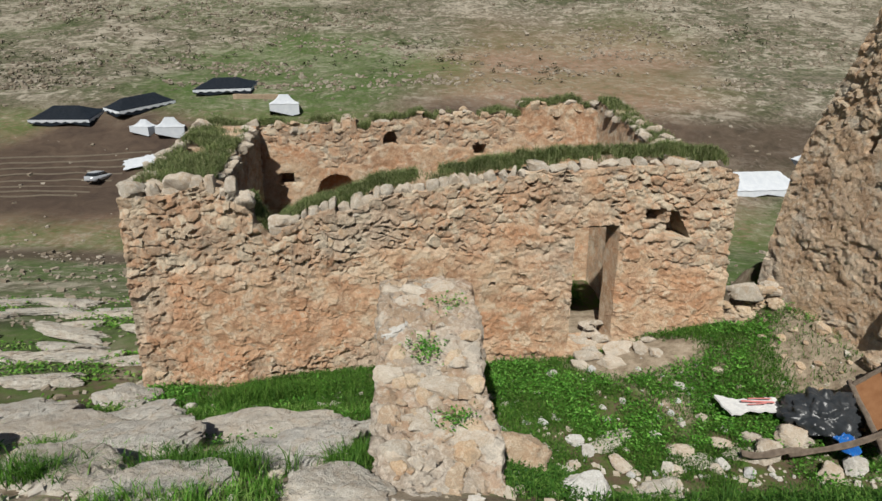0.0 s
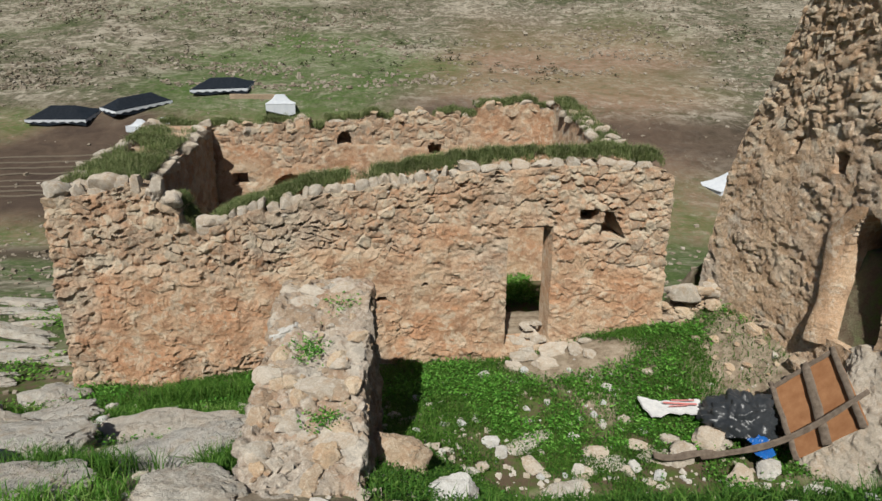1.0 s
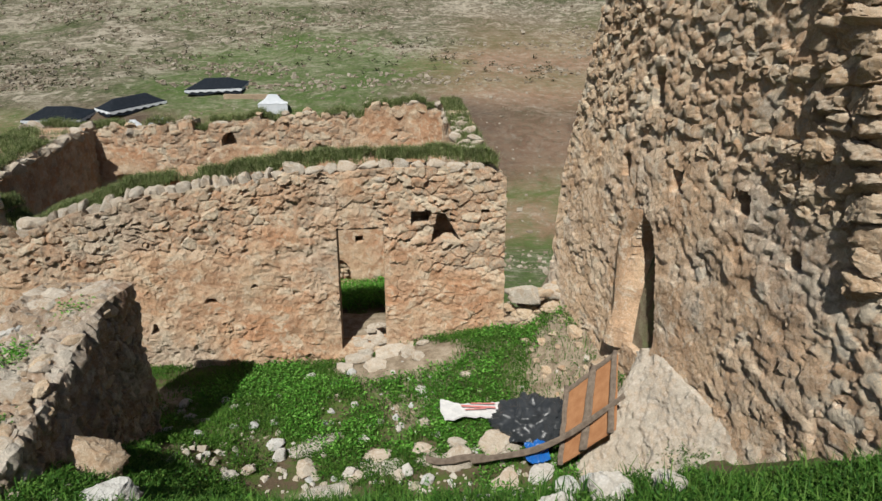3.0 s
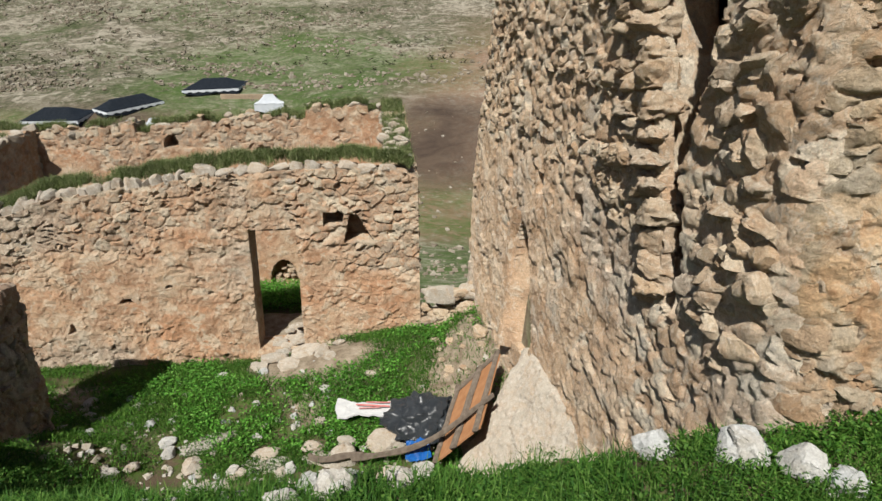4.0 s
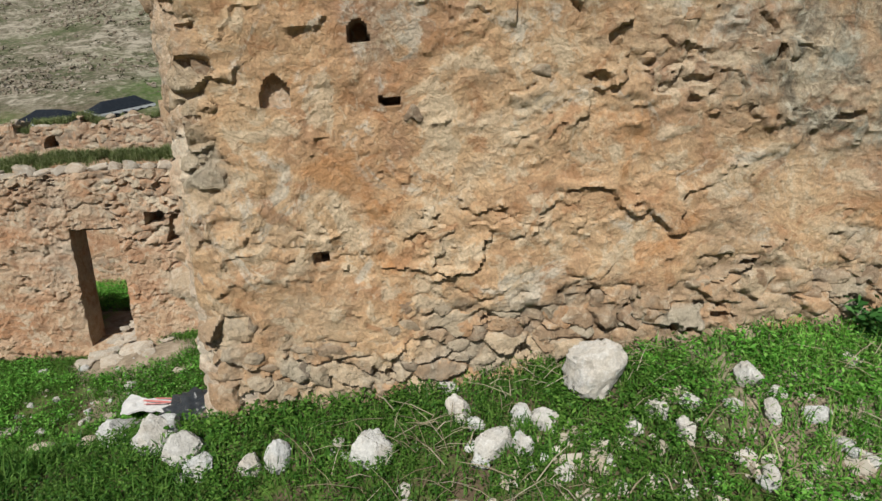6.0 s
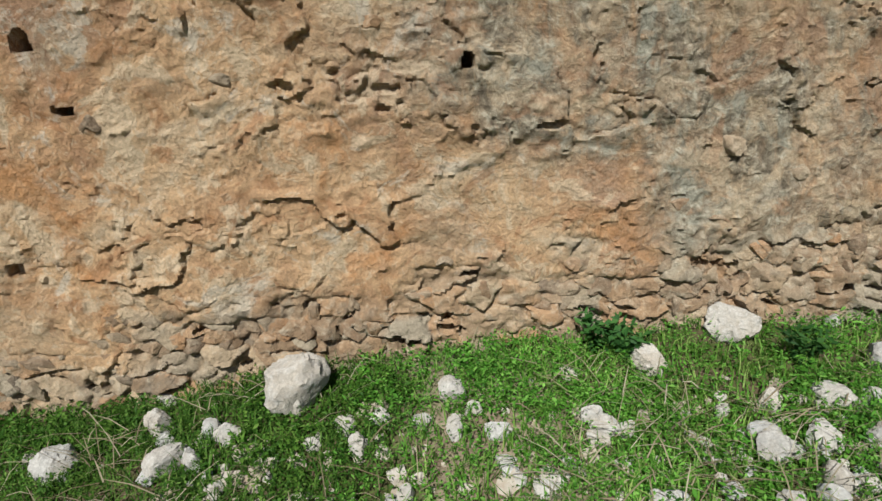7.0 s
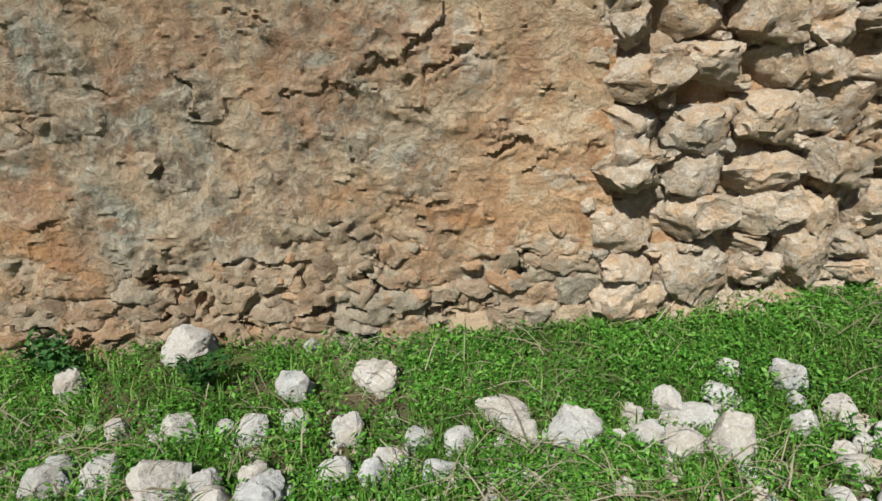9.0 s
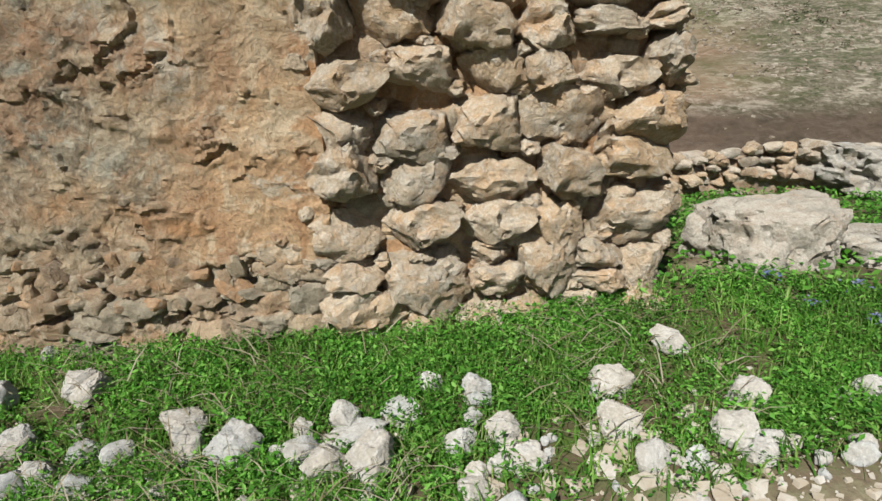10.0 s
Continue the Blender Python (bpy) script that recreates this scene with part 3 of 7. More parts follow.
def arch_at(u0, u1, z0, z1, seed=0, wob=0.03):
    """An opening that narrows to a rounded head."""
    mid, half = 0.5 * (u0 + u1), 0.5 * (u1 - u0)

    def inside(U, Z):
        w = wob * fbm(U * 5, Z * 5, seed + 60)
        t = np.clip((Z - z0) / (z1 - z0), 0, 1)
        return (np.abs(U - mid + w) < half * np.sqrt(np.clip(1 - t ** 2.6, 0, 1))) & (Z > z0) & (Z < z1)
    return inside


def wedge_at(u0, u1, z0, z1):
    """A hole shaped like an upturned wedge, narrow above."""
    def inside(U, Z):
        t = np.clip((Z - z0) / (z1 - z0), 0, 1)
        return (U > u0 + 0.22 * (u1 - u0) * t) & (U < u1 - 0.55 * (u1 - u0) * t) & (Z > z0) & (Z < z1)
    return inside


def ragged(us, zs, amp, seed, unit=0.3):
    """A broken wall top through the given heights, stepped by stones."""
    def top(u, jag=True):
        smooth = np.interp(u, us, zs)
        if not jag:
            return smooth
        stepped = hash2(np.floor(u / unit + 0.3 * vnoise(u * 2, u * 0, seed)), 0 * u, seed) - 0.5
        return smooth + amp * stepped + amp * 0.4 * fbm(u * 6, u * 0 + 3, seed)
    return top


def H3(u, v, z=0.0):
    x, y = house_xy(u, v)
    return (x, y, z)


HU, HN = (H_U[0], H_U[1]), (H_N[0], H_N[1])
house = thing("ruined_house", "roofless ruined stone house with grass growing on its thick walls", "house", H3(4.8, 3.0, -1.2))
front_top = ragged([0, 0.8, 1.2, 1.85, 2.2, 2.7, 3.4, 4.2, 4.7, 6.2, 7.1, 8.3, 9.4, 10.44], [1.95, 2.05, 2.2, 1.85, 1.3, 1.5, 1.7, 1.9, 2.0, 2.22, 2.28, 2.36, 2.36, 2.15], 0.10, 4)


def front_thin(U, Z):
    """The wall is a little thinner beside its doorway."""
    return 1 - 0.15 * sstep(0.5, 0.2, np.abs(U - 7.85) - 0.41) * sstep(1.7, 1.45, Z)


front_wall = part("front_wall", wall_sheet("front_wall", H3(H_LEFT, 0), HU, (-HN[0], -HN[1]), H_RIGHT - H_LEFT, -2.2, front_top, 0.6, 0.016,
     render_relief(11, lambda U, Z: np.clip(0.42 + 0.5 * sstep(0.95, 1.6, Z - 0.1 * (U - 6)) + 0.8 * fbm(U * 0.9, Z * 1.5, 31) - 0.42 * sstep(1.1, 0.2, Z) * sstep(0.5, 1.5, U) + 0.35 * sstep(9.2, 9.8, U) + 0.4 * sstep(-0.5, -1.0, Z), 0, 1), lambda U, Z: 0.6 * sstep(0.05, 0.5, fbm(U * 0.8, Z * 0.8, 32)), amp=0.08, big=(0.26, 0.17), through=0.75, lump=0.04, coated=0.85, flakes=0.7),
     M_HOUSE, niches=[(box_at(8.75, 9.09, 1.34, 1.58), 0.55), (wedge_at(9.10, 9.62, 1.02, 1.53), 0.6), (arch_at(5.9, 6.02, 0.29, 0.36, 3, 0.06), 0.14), (arch_at(5.15, 5.32, 0.03, 0.13, 4, 0.08), 0.12), (arch_at(4.15, 4.27, -0.5, -0.32, 5, 0.08), 0.2), (arch_at(10.0, 10.16, 1.5, 1.57, 6, 0.05), 0.16)],
     gaps=[lambda U, Z: (U > 7.44) & (U < 8.26) & (Z > -0.98) & (Z < 1.31)], thin=front_thin), house)
back_top = ragged([0, 1.5, 3, 4.5, 6, 7.5, 8.4, 9.6, 10.44], [2.5, 2.6, 2.62, 2.6, 2.7, 2.82, 2.9, 3.0, 2.75], 0.30, 6, 0.42)
back_wall = part("back_wall", wall_sheet("back_wall", H3(H_LEFT, 5.55), HU, (-HN[0], -HN[1]), H_RIGHT - H_LEFT, -2.8, back_top, 0.75, 0.03,
     rubble_relief(12, 0.28, 0.17, 0.085, lambda U, Z: sstep(-0.1, 0.5, fbm(U * 0.6, Z * 0.9, 33) + 0.5 - 0.9 * sstep(1.9, 2.3, Z) * sstep(8, 7, U))),
     M_HOUSE, niches=[(box_at(1.81, 2.15, 1.14, 1.42), 0.5), (arch_at(2.7, 3.72, 0.7, 1.36), 0.6), (arch_at(4.4, 4.74, 2.1, 2.4), 0.5), (box_at(6.7, 7.0, 1.8, 2.06), 0.5), (arch_at(6.75, 7.45, -1.75, -1.02), 0.35), (box_at(5.86, 6.2, -0.95, -0.66), 0.4), (box_at(7.62, 7.8, -0.52, -0.36), 0.35)]), house)
part("side_wall", wall_sheet("side_wall", H3(0.95, 0.5), HN, HU, 5.1, -2.2, ragged([0, 2, 4.7], [1.95, 2.2, 2.55], 0.12, 7), 1.35, 0.05,
     rubble_relief(13, 0.3, 0.18, 0.06), M_HOUSE), house)
part("side_wall", wall_sheet("side_wall", H3(H_RIGHT, 0.55), HN, HU, 5.05, -2.2, ragged([0, 1.2, 2.4, 4.65], [2.15, 2.3, 2.55, 3.1], 0.12, 8), 0.5, 0.05,
     rubble_relief(14, 0.3, 0.18, 0.06), M_HOUSE), house)

# the tall ruin: a rendered long wall and a broken side wall
T_AT, T_U, T_N = np.array([7.85, 3.15]), np.array([-0.196, 0.981]), np.array([-0.981, -0.196])
F_U, F_N = np.array([0.992, 0.126]), np.array([0.126, -0.992])
tower = thing("ruined_tower", "tall ruined stone building with flaking ochre render and gaping cracks", "ruin", (9.5, 6.0, 1.5))


def face_bend(U, Z):
    d = 0.14 * np.clip(U - 7.0, 0, 9) ** 1.15
    return -F_N[0] * d, -F_N[1] * d


def wall_bare(U, Z):
    """Where the render has fallen: the foot, the corner and a broken patch near the dry-laid end."""
    foot = 2.35 + 0.13 * np.clip(U, 0, 3) + 0.05 * np.clip(U - 3, 0, 5) + 0.3 * sstep(3.2, 5.0, U) * sstep(6.2, 5.6, U) - 0.12 * sstep(5.8, 6.4, U)
    return np.maximum(sstep(foot + 0.55, foot - 0.3, Z + 0.3 * fbm(U * 0.9, Z * 0.9, 37)), 0.7 * sstep(0.5, 0.15, U + 0.2 * fbm(U * 2, Z * 2, 35)))


def wall_stain(U, Z):
    """Grey-brown water stain spreading over the upper middle."""
    band = sstep(2.4, 4.2, U + 0.9 * (Z - 3.6)) * sstep(6.6, 5.8, U + 0.25 * (Z - 3.4)) * sstep(2.95, 3.7, Z + 0.35 * fbm(U * 0.8, Z * 0.8, 36) + 0.5 * sstep(3.8, 5.0, U))
    low = 0.9 * sstep(1.7, 3.4, U) * sstep(3.0, 2.4, Z) * sstep(-0.1, 0.4, fbm(U * 1.3, Z * 2, 34))
    return np.clip(1.0 * band * (0.85 + 0.9 * fbm(U * 1.2, Z * 1.2, 38)) + low + 0.35 * sstep(0.05, 0.4, fbm(U * 1.6, Z * 1.9, 33)) + 0.08 * sstep(1.0, 2.5, U), 0, 1)


long_wall = part("long_wall", wall_sheet("long_wall", T_AT, F_U, F_N, 7.17, 1.6, ragged([0, 2, 4, 7.2], [5.1, 5.3, 5.2, 5.0], 0.2, 9), 0.9, 0.013,
     lambda U, Z: (lambda r: (r[0] - corner_round(U), r[1]))(render_relief(15, wall_bare, wall_stain)(U, Z)),
     M_TOWER, niches=[(arch_at(0.50, 0.64, 3.82, 3.98), 0.25), (arch_at(0.95, 1.05, 4.14, 4.24), 0.2), (box_at(0.71, 0.78, 2.97, 3.04), 0.15), (arch_at(3.15, 3.22, 4.03, 4.11), 0.15), (box_at(1.10, 1.21, 3.83, 3.87), 0.16)], lean=face_bend), tower)
side_top = ragged([0, 2, 5, 8.5], [5.1, 5.6, 5.9, 5.6], 0.25, 10)


def lean_back(z):
    """How far the far edge of the side wall leans in at each height."""
    return np.interp(z, [-1.6, 0.5, 1.5, 2.2, 3.0, 4.0, 5.2], [0.45, 0.2, 0.0, -0.14, -0.42, -0.95, -1.45])


def side_lean(U, Z):
    d = lean_back(Z) * sstep(5.5, 7.9, U)
    return T_U[0] * d, T_U[1] * d


def crack_mid(Z):
    return np.interp(Z, [2.25, 3.0, 3.35, 3.72, 4.05, 4.42], [1.26, 1.31, 1.40, 1.365, 1.34, 1.36])


def crack_wide(Z):
    return np.interp(Z, [2.2, 2.3, 3.0, 3.35, 3.72, 4.05, 4.42, 5.0], [0.0, 0.11, 0.13, 0.165, 0.215, 0.30, 0.46, 0.55])


def crack(U, Z):
    return np.abs(U - crack_mid(Z) - 0.03 * fbm(Z * 2, Z * 0, 44) - 0.05 * fbm(Z * 5, U * 3, 45)) < crack_wide(Z)


def side_thin(U, Z):
    near_crack = sstep(0.42, 0.15, np.abs(U - crack_mid(Z)) - crack_wide(Z)) * sstep(2.0, 2.5, Z)
    near_door = sstep(0.5, 0.15, np.abs(U - 4.8) - 0.42) * sstep(2.6, 2.2, Z)
    return 1 - 0.9 * np.maximum(near_crack, near_door)
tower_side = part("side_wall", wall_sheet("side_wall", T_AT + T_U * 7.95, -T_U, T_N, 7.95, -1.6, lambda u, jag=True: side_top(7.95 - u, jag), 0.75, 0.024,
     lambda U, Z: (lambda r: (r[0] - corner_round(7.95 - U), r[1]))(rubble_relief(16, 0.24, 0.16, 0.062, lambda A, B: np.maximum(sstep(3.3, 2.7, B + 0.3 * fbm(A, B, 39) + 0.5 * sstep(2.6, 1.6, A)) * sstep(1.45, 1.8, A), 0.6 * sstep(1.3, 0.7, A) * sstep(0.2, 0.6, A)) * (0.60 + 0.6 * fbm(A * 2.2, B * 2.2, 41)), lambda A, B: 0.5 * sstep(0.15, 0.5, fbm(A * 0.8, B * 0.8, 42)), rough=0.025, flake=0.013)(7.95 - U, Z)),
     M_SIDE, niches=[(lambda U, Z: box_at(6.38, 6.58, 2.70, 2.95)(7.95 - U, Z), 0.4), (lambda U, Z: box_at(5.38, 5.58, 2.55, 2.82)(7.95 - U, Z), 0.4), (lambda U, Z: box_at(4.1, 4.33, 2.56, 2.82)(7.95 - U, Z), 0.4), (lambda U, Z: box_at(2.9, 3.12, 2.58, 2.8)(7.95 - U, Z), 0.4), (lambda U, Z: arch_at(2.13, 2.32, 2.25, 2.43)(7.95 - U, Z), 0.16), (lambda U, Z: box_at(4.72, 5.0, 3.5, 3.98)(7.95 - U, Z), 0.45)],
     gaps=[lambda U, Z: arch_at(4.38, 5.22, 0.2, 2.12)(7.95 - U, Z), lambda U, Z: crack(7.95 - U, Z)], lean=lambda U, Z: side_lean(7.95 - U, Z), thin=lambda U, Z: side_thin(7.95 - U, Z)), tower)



def build_jamb():
    """The rounded, plastered far jamb of the tall ruin's doorway."""
    a, z = np.meshgrid(np.linspace(0, math.tau, 49), np.linspace(0.1, 2.2, 60), indexing="ij")
    r = 1 + 0.10 * fbm(a * 0.9, z * 1.3, 301) + 0.05 * fbm(a * 3, z * 5, 302) + 0.22 * sstep(0.7, 0.1, z)
    r = np.where(a == a[-1, 0], r[0], r)
    ds, do = 0.25 * r * np.cos(a), 0.44 * r * np.sin(a)
    s_ = 5.33 + ds - 0.30 * sstep(1.7, 2.2, z)
    x = T_AT[0] + T_U[0] * s_ + T_N[0] * (do - 0.31)
    y = T_AT[1] + T_U[1] * s_ + T_N[1] * (do - 0.31)
    i = np.arange(a.size).reshape(a.shape)
    quads = np.stack([i[:-1, :-1], i[1:, :-1], i[1:, 1:], i[:-1, 1:]], -1).reshape(-1, 4)
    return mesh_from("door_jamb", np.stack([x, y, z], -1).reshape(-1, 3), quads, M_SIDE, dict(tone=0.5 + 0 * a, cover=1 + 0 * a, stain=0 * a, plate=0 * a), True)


part("door_jamb", build_jamb(), tower, "rounded ochre plastered door jamb")

# ---------------- loose and laid stones ----------------
def stone_mesh(name, seed, material, sub=3, boxy=4.0, rough=0.24, cuts=13, sharp=42):
    """A rough stone about two units across: a blunt block with chipped faces."""
    rnd = random.Random(seed)
    bm = bmesh.new()
    bmesh.ops.create_icosphere(bm, subdivisions=sub, radius=1.0)
    planes = [(Vector((rnd.gauss(0, 1), rnd.gauss(0, 1), rnd.gauss(0, 1))).normalized(), rnd.uniform(0.60, 0.92)) for _ in range(cuts)]
    shift = Vector((rnd.uniform(-50, 50), rnd.uniform(-50, 50), rnd.uniform(-50, 50)))
    for v in bm.verts:
        d = v.co.normalized()
        r = (abs(d.x) ** boxy + abs(d.y) ** boxy + abs(d.z) ** boxy) ** (-1 / boxy)
        p = d * r * (1 + rough * noise.noise(d * 1.3 + shift) + 0.45 * rough * noise.noise(d * 3.7 + shift))
        for n, far in planes:
            over = p.dot(n) - far
            if over > 0:
                p -= n * over * 0.9
        p *= 1 + 0.35 * rough * noise.noise(d * 7 + shift) + 0.22 * rough * noise.noise(d * 17 + shift) - 0.3 * rough * max(0.0, noise.noise(d * 4.6 + shift) - 0.25)
        v.co = p
    me = bm_mesh(name, bm, material, True)
    me.set_sharp_from_angle(angle=radians(sharp))
    return me


LAID = [stone_mesh("stone", 100 + k, M_STONE, 3, 3.6, 0.34, 9, 34) for k in range(16)]
LAID_FINE = [stone_mesh("stone", 140 + k, M_STONE, 4, 3.0, 0.36, 6, 62) for k in range(10)]
LAID_DARK = [stone_mesh("stone", 160 + k, M_DARKSTONE, 3, 4.0, 0.32, 12, 32) for k in range(14)]
LOOSE = [stone_mesh("rock", 180 + k, M_PALE, 3, 2.6, 0.24, 11) for k in range(14)]
LOOSE_FINE = [stone_mesh("rock", 220 + k, M_PALE, 4, 2.6, 0.28, 9) for k in range(8)]


def turned(rnd, along, out, place, w, d, h, spin=12):
    """A pose for a stone w wide, d deep and h high that sits in a wall."""
    a, o = Vector((*along, 0)).normalized(), Vector((*out, 0)).normalized()
    m = Matrix((a, o, Vector((0, 0, 1)))).transposed().to_4x4()
    jig = Euler([radians(rnd.uniform(-spin, spin)) for _ in range(3)]).to_matrix().to_4x4()
    return Matrix.Translation(place) @ m @ jig @ Matrix.Diagonal((w / 2, d / 2, h / 2, 1))


def lay(parent, name, data, m):
    ob = under(new(name, data), parent)
    ob.matrix_basis = m
    return ob


def wall_stones(parent, rnd, count, where, along, out, wide, deep, high, meshes, proud=0.25):
    """Stones that stand proud of a wall's face. where(rnd) gives u, z and the place on the face."""
    for _ in range(count):
        p = where(rnd)
        if p is None:
            continue
        w, d, h = rnd.uniform(*wide), rnd.uniform(*deep), rnd.uniform(*high)
        o = Vector((*out, 0)).normalized()
        lay(parent, "stone", rnd.choice(meshes), turned(rnd, along, out, Vector(p) + o * (d * (proud - 0.5) + 0.04), w, d, h))


HEAD = [stone_mesh("stone", 260 + k, M_HEAD, 3, 3.4, 0.34, 9, 38) for k in range(14)]
rnd = random.Random(5)
h_out = (-HN[0], -HN[1])


def on_front(r):
    u = r.uniform(H_LEFT + 0.1, H_RIGHT - 0.1)
    top = float(front_top(np.array([u - H_LEFT]))[0])
    z = -1.2 + (top + 1.1) * r.random() ** 0.8
    if 6.8 < u < 8.05 and z < 1.55 or 8.2 < u < 9.3 and 0.9 < z < 1.65:
        return None
    return H3(u, 0, z)


wall_stones(front_wall, rnd, 215, on_front, HU, h_out, (0.08, 0.26), (0.12, 0.2), (0.06, 0.16), LAID, 0.16)
# corner stones
for uu, sg in ((H_RIGHT, -1), (H_LEFT, 1)):
    z = -1.4
    while z < 1.95:
        h, w = rnd.uniform(0.16, 0.28), rnd.uniform(0.28, 0.55)
        lay(front_wall, "stone", rnd.choice(LAID), turned(rnd, HU, h_out, H3(uu + sg * (w / 2 - 0.03), 0.16, z + h / 2), w, 0.44, h * 1.03, 3))
        z += h
# the row of stones along the front wall's head
u = H_LEFT + 0.15
while u < H_RIGHT - 0.4:
    w = rnd.uniform(0.12, 0.24) if 2.0 < u < 6.0 else rnd.uniform(0.2, 0.42)
    top = float(front_top(np.array([u - H_LEFT + w / 2]))[0])
    tall = rnd.uniform(0.2, 0.34) if u < 6.5 else rnd.uniform(0.16, 0.24)
    if not 1.35 < u < 1.75:
        lay(front_wall, "stone", rnd.choice(HEAD), turned(rnd, HU, h_out, H3(u + w / 2, 0.12, top + 0.02), w, rnd.uniform(0.25, 0.4), tall, 16))
    if rnd.random() < 0.7:
        lay(front_wall, "stone", rnd.choice(HEAD), turned(rnd, HU, h_out, H3(u + rnd.uniform(0, w), rnd.uniform(0.0, 0.3), top - rnd.uniform(0.08, 0.2)), rnd.uniform(0.1, 0.22), 0.25, rnd.uniform(0.08, 0.14), 14))
    u += w * 0.95
for u, v, w, h in ((0.55, 0.15, 0.5, 0.36), (-0.2, 0.1, 0.45, 0.3), (1.28, 0.1, 0.26, 0.42), (1.5, 0.05, 0.34, 0.3), (0.1, 0.35, 0.4, 0.25), (2.05, 0.15, 0.42, 0.24)):
    top = float(front_top(np.array([u - H_LEFT]))[0])
    lay(front_wall, "stone", rnd.choice(HEAD), turned(rnd, HU, h_out, H3(u, v, top + h * 0.35), w, 0.4, h, 9))
u = H_LEFT
while u < H_RIGHT - 0.1:
    w = rnd.uniform(0.1, 0.24) if rnd.random() < 0.7 else rnd.uniform(0.25, 0.42)
    top = float(back_top(np.array([u - H_LEFT + w / 2]))[0])
    for v, deep in ((5.62, 0.16), (5.62, 0.0), (5.95, 0.02)):
        if rnd.random() < 0.6:
            lay(back_wall, "stone", rnd.choice(HEAD + LAID), turned(rnd, HU, h_out, H3(u + rnd.uniform(0, w), v + rnd.uniform(-0.08, 0.08), top - deep + rnd.uniform(-0.06, 0.05)), w, rnd.uniform(0.2, 0.4), w * rnd.uniform(0.45, 0.9), 18))
    u += w * rnd.uniform(0.8, 1.5)
for sd, uu, v0, v1, z0, z1 in ((0, 0.9, 1.0, 5.5, 2.0, 2.55), (0, -0.25, 0.4, 5.5, 2.05, 2.6), (1, 9.8, 1.0, 5.5, 2.25, 3.0), (1, 9.6, 1.6, 5.5, 2.3, 3.0)):
    v = v0
    while v < v1:
        w = rnd.uniform(0.22, 0.5)
        t = (v - v0) / (v1 - v0)
        lay(front_wall if sd == 0 else back_wall, "stone", rnd.choice(HEAD), turned(rnd, HN, HU, H3(uu + rnd.uniform(-0.1, 0.1), v + w / 2, z0 + (z1 - z0) * t + 0.06), w, rnd.uniform(0.25, 0.4), rnd.uniform(0.15, 0.28), 16))
        v += w * rnd.uniform(0.95, 1.5)
# lintel and threshold of the doorway
M_WOOD = plain("weathered timber", (0.12, 0.09, 0.068), (0.25, 0.20, 0.155), 14, 0.85, 0.6)
M_BOARD = plain("orange-brown board", (0.29, 0.13, 0.058), (0.42, 0.215, 0.105), 5, 0.75, 0.5)


def beam_mesh(name, size, material, seed=0, bevel=0.012, bow=0.0):
    """A worn timber of the given length, breadth and thickness, lying along x."""
    r = random.Random(seed)
    bm = bmesh.new()
    n = 10
    rings = []
    for i in range(n + 1):
        x = size[0] * (i / n - 0.5)
        swell = 1 + 0.10 * noise.noise(Vector((x * 3, seed * 7.1, 0)))
        dy, dz = bow * math.sin(math.pi * i / n) + 0.006 * r.uniform(-1, 1), 0.006 * r.uniform(-1, 1)
        b, t = size[1] / 2 * swell, size[2] / 2 * swell
        ring = []
        for y, z in ((-b + bevel, -t), (b - bevel, -t), (b, -t + bevel), (b, t - bevel), (b - bevel, t), (-b + bevel, t), (-b, t - bevel), (-b, -t + bevel)):
            ring.append(bm.verts.new((x, y + dy, z + dz)))
        rings.append(ring)
    for a, b in zip(rings[:-1], rings[1:]):
        for k in range(8):
            bm.faces.new((a[k], b[k], b[(k + 1) % 8], a[(k + 1) % 8]))
    bm.faces.new(rings[0][::-1])
    bm.faces.new(rings[-1])
    bmesh.ops.recalc_face_normals(bm, faces=bm.faces)
    return bm_mesh(name, bm, material, True)


ob = part("lintel", beam_mesh("lintel", (1.1, 0.2, 0.05), M_WOOD, 3), house, "weathered grey timber door lintel")
ob.matrix_basis = Matrix.Translation(H3(7.42, 0.1, 1.29)) @ pose(0, 0, 0, 0, 0, 7.7)
ob = part("lintel", beam_mesh("lintel", (1.2, 0.16, 0.09), M_WOOD, 5), house, "dark weathered timber over the doorway's inner side")
ob.matrix_basis = Matrix.Translation(H3(7.42, 0.44, 1.26)) @ pose(0, 0, 0, 0, 0, 7.7)

# ---------------- the stub of wall in front of the house ----------------
STUB_Y, STUB_Z = [4.2, 4.55, 5.25, 5.6, 5.85, 6.1, 6.6, 7.3], [0.55, 0.76, 0.95, 1.05, 1.16, 1.26, 1.40, 1.36]


def stub_mid(y):
    return -0.06 - 0.17 * (y - 4.6) / 2.7


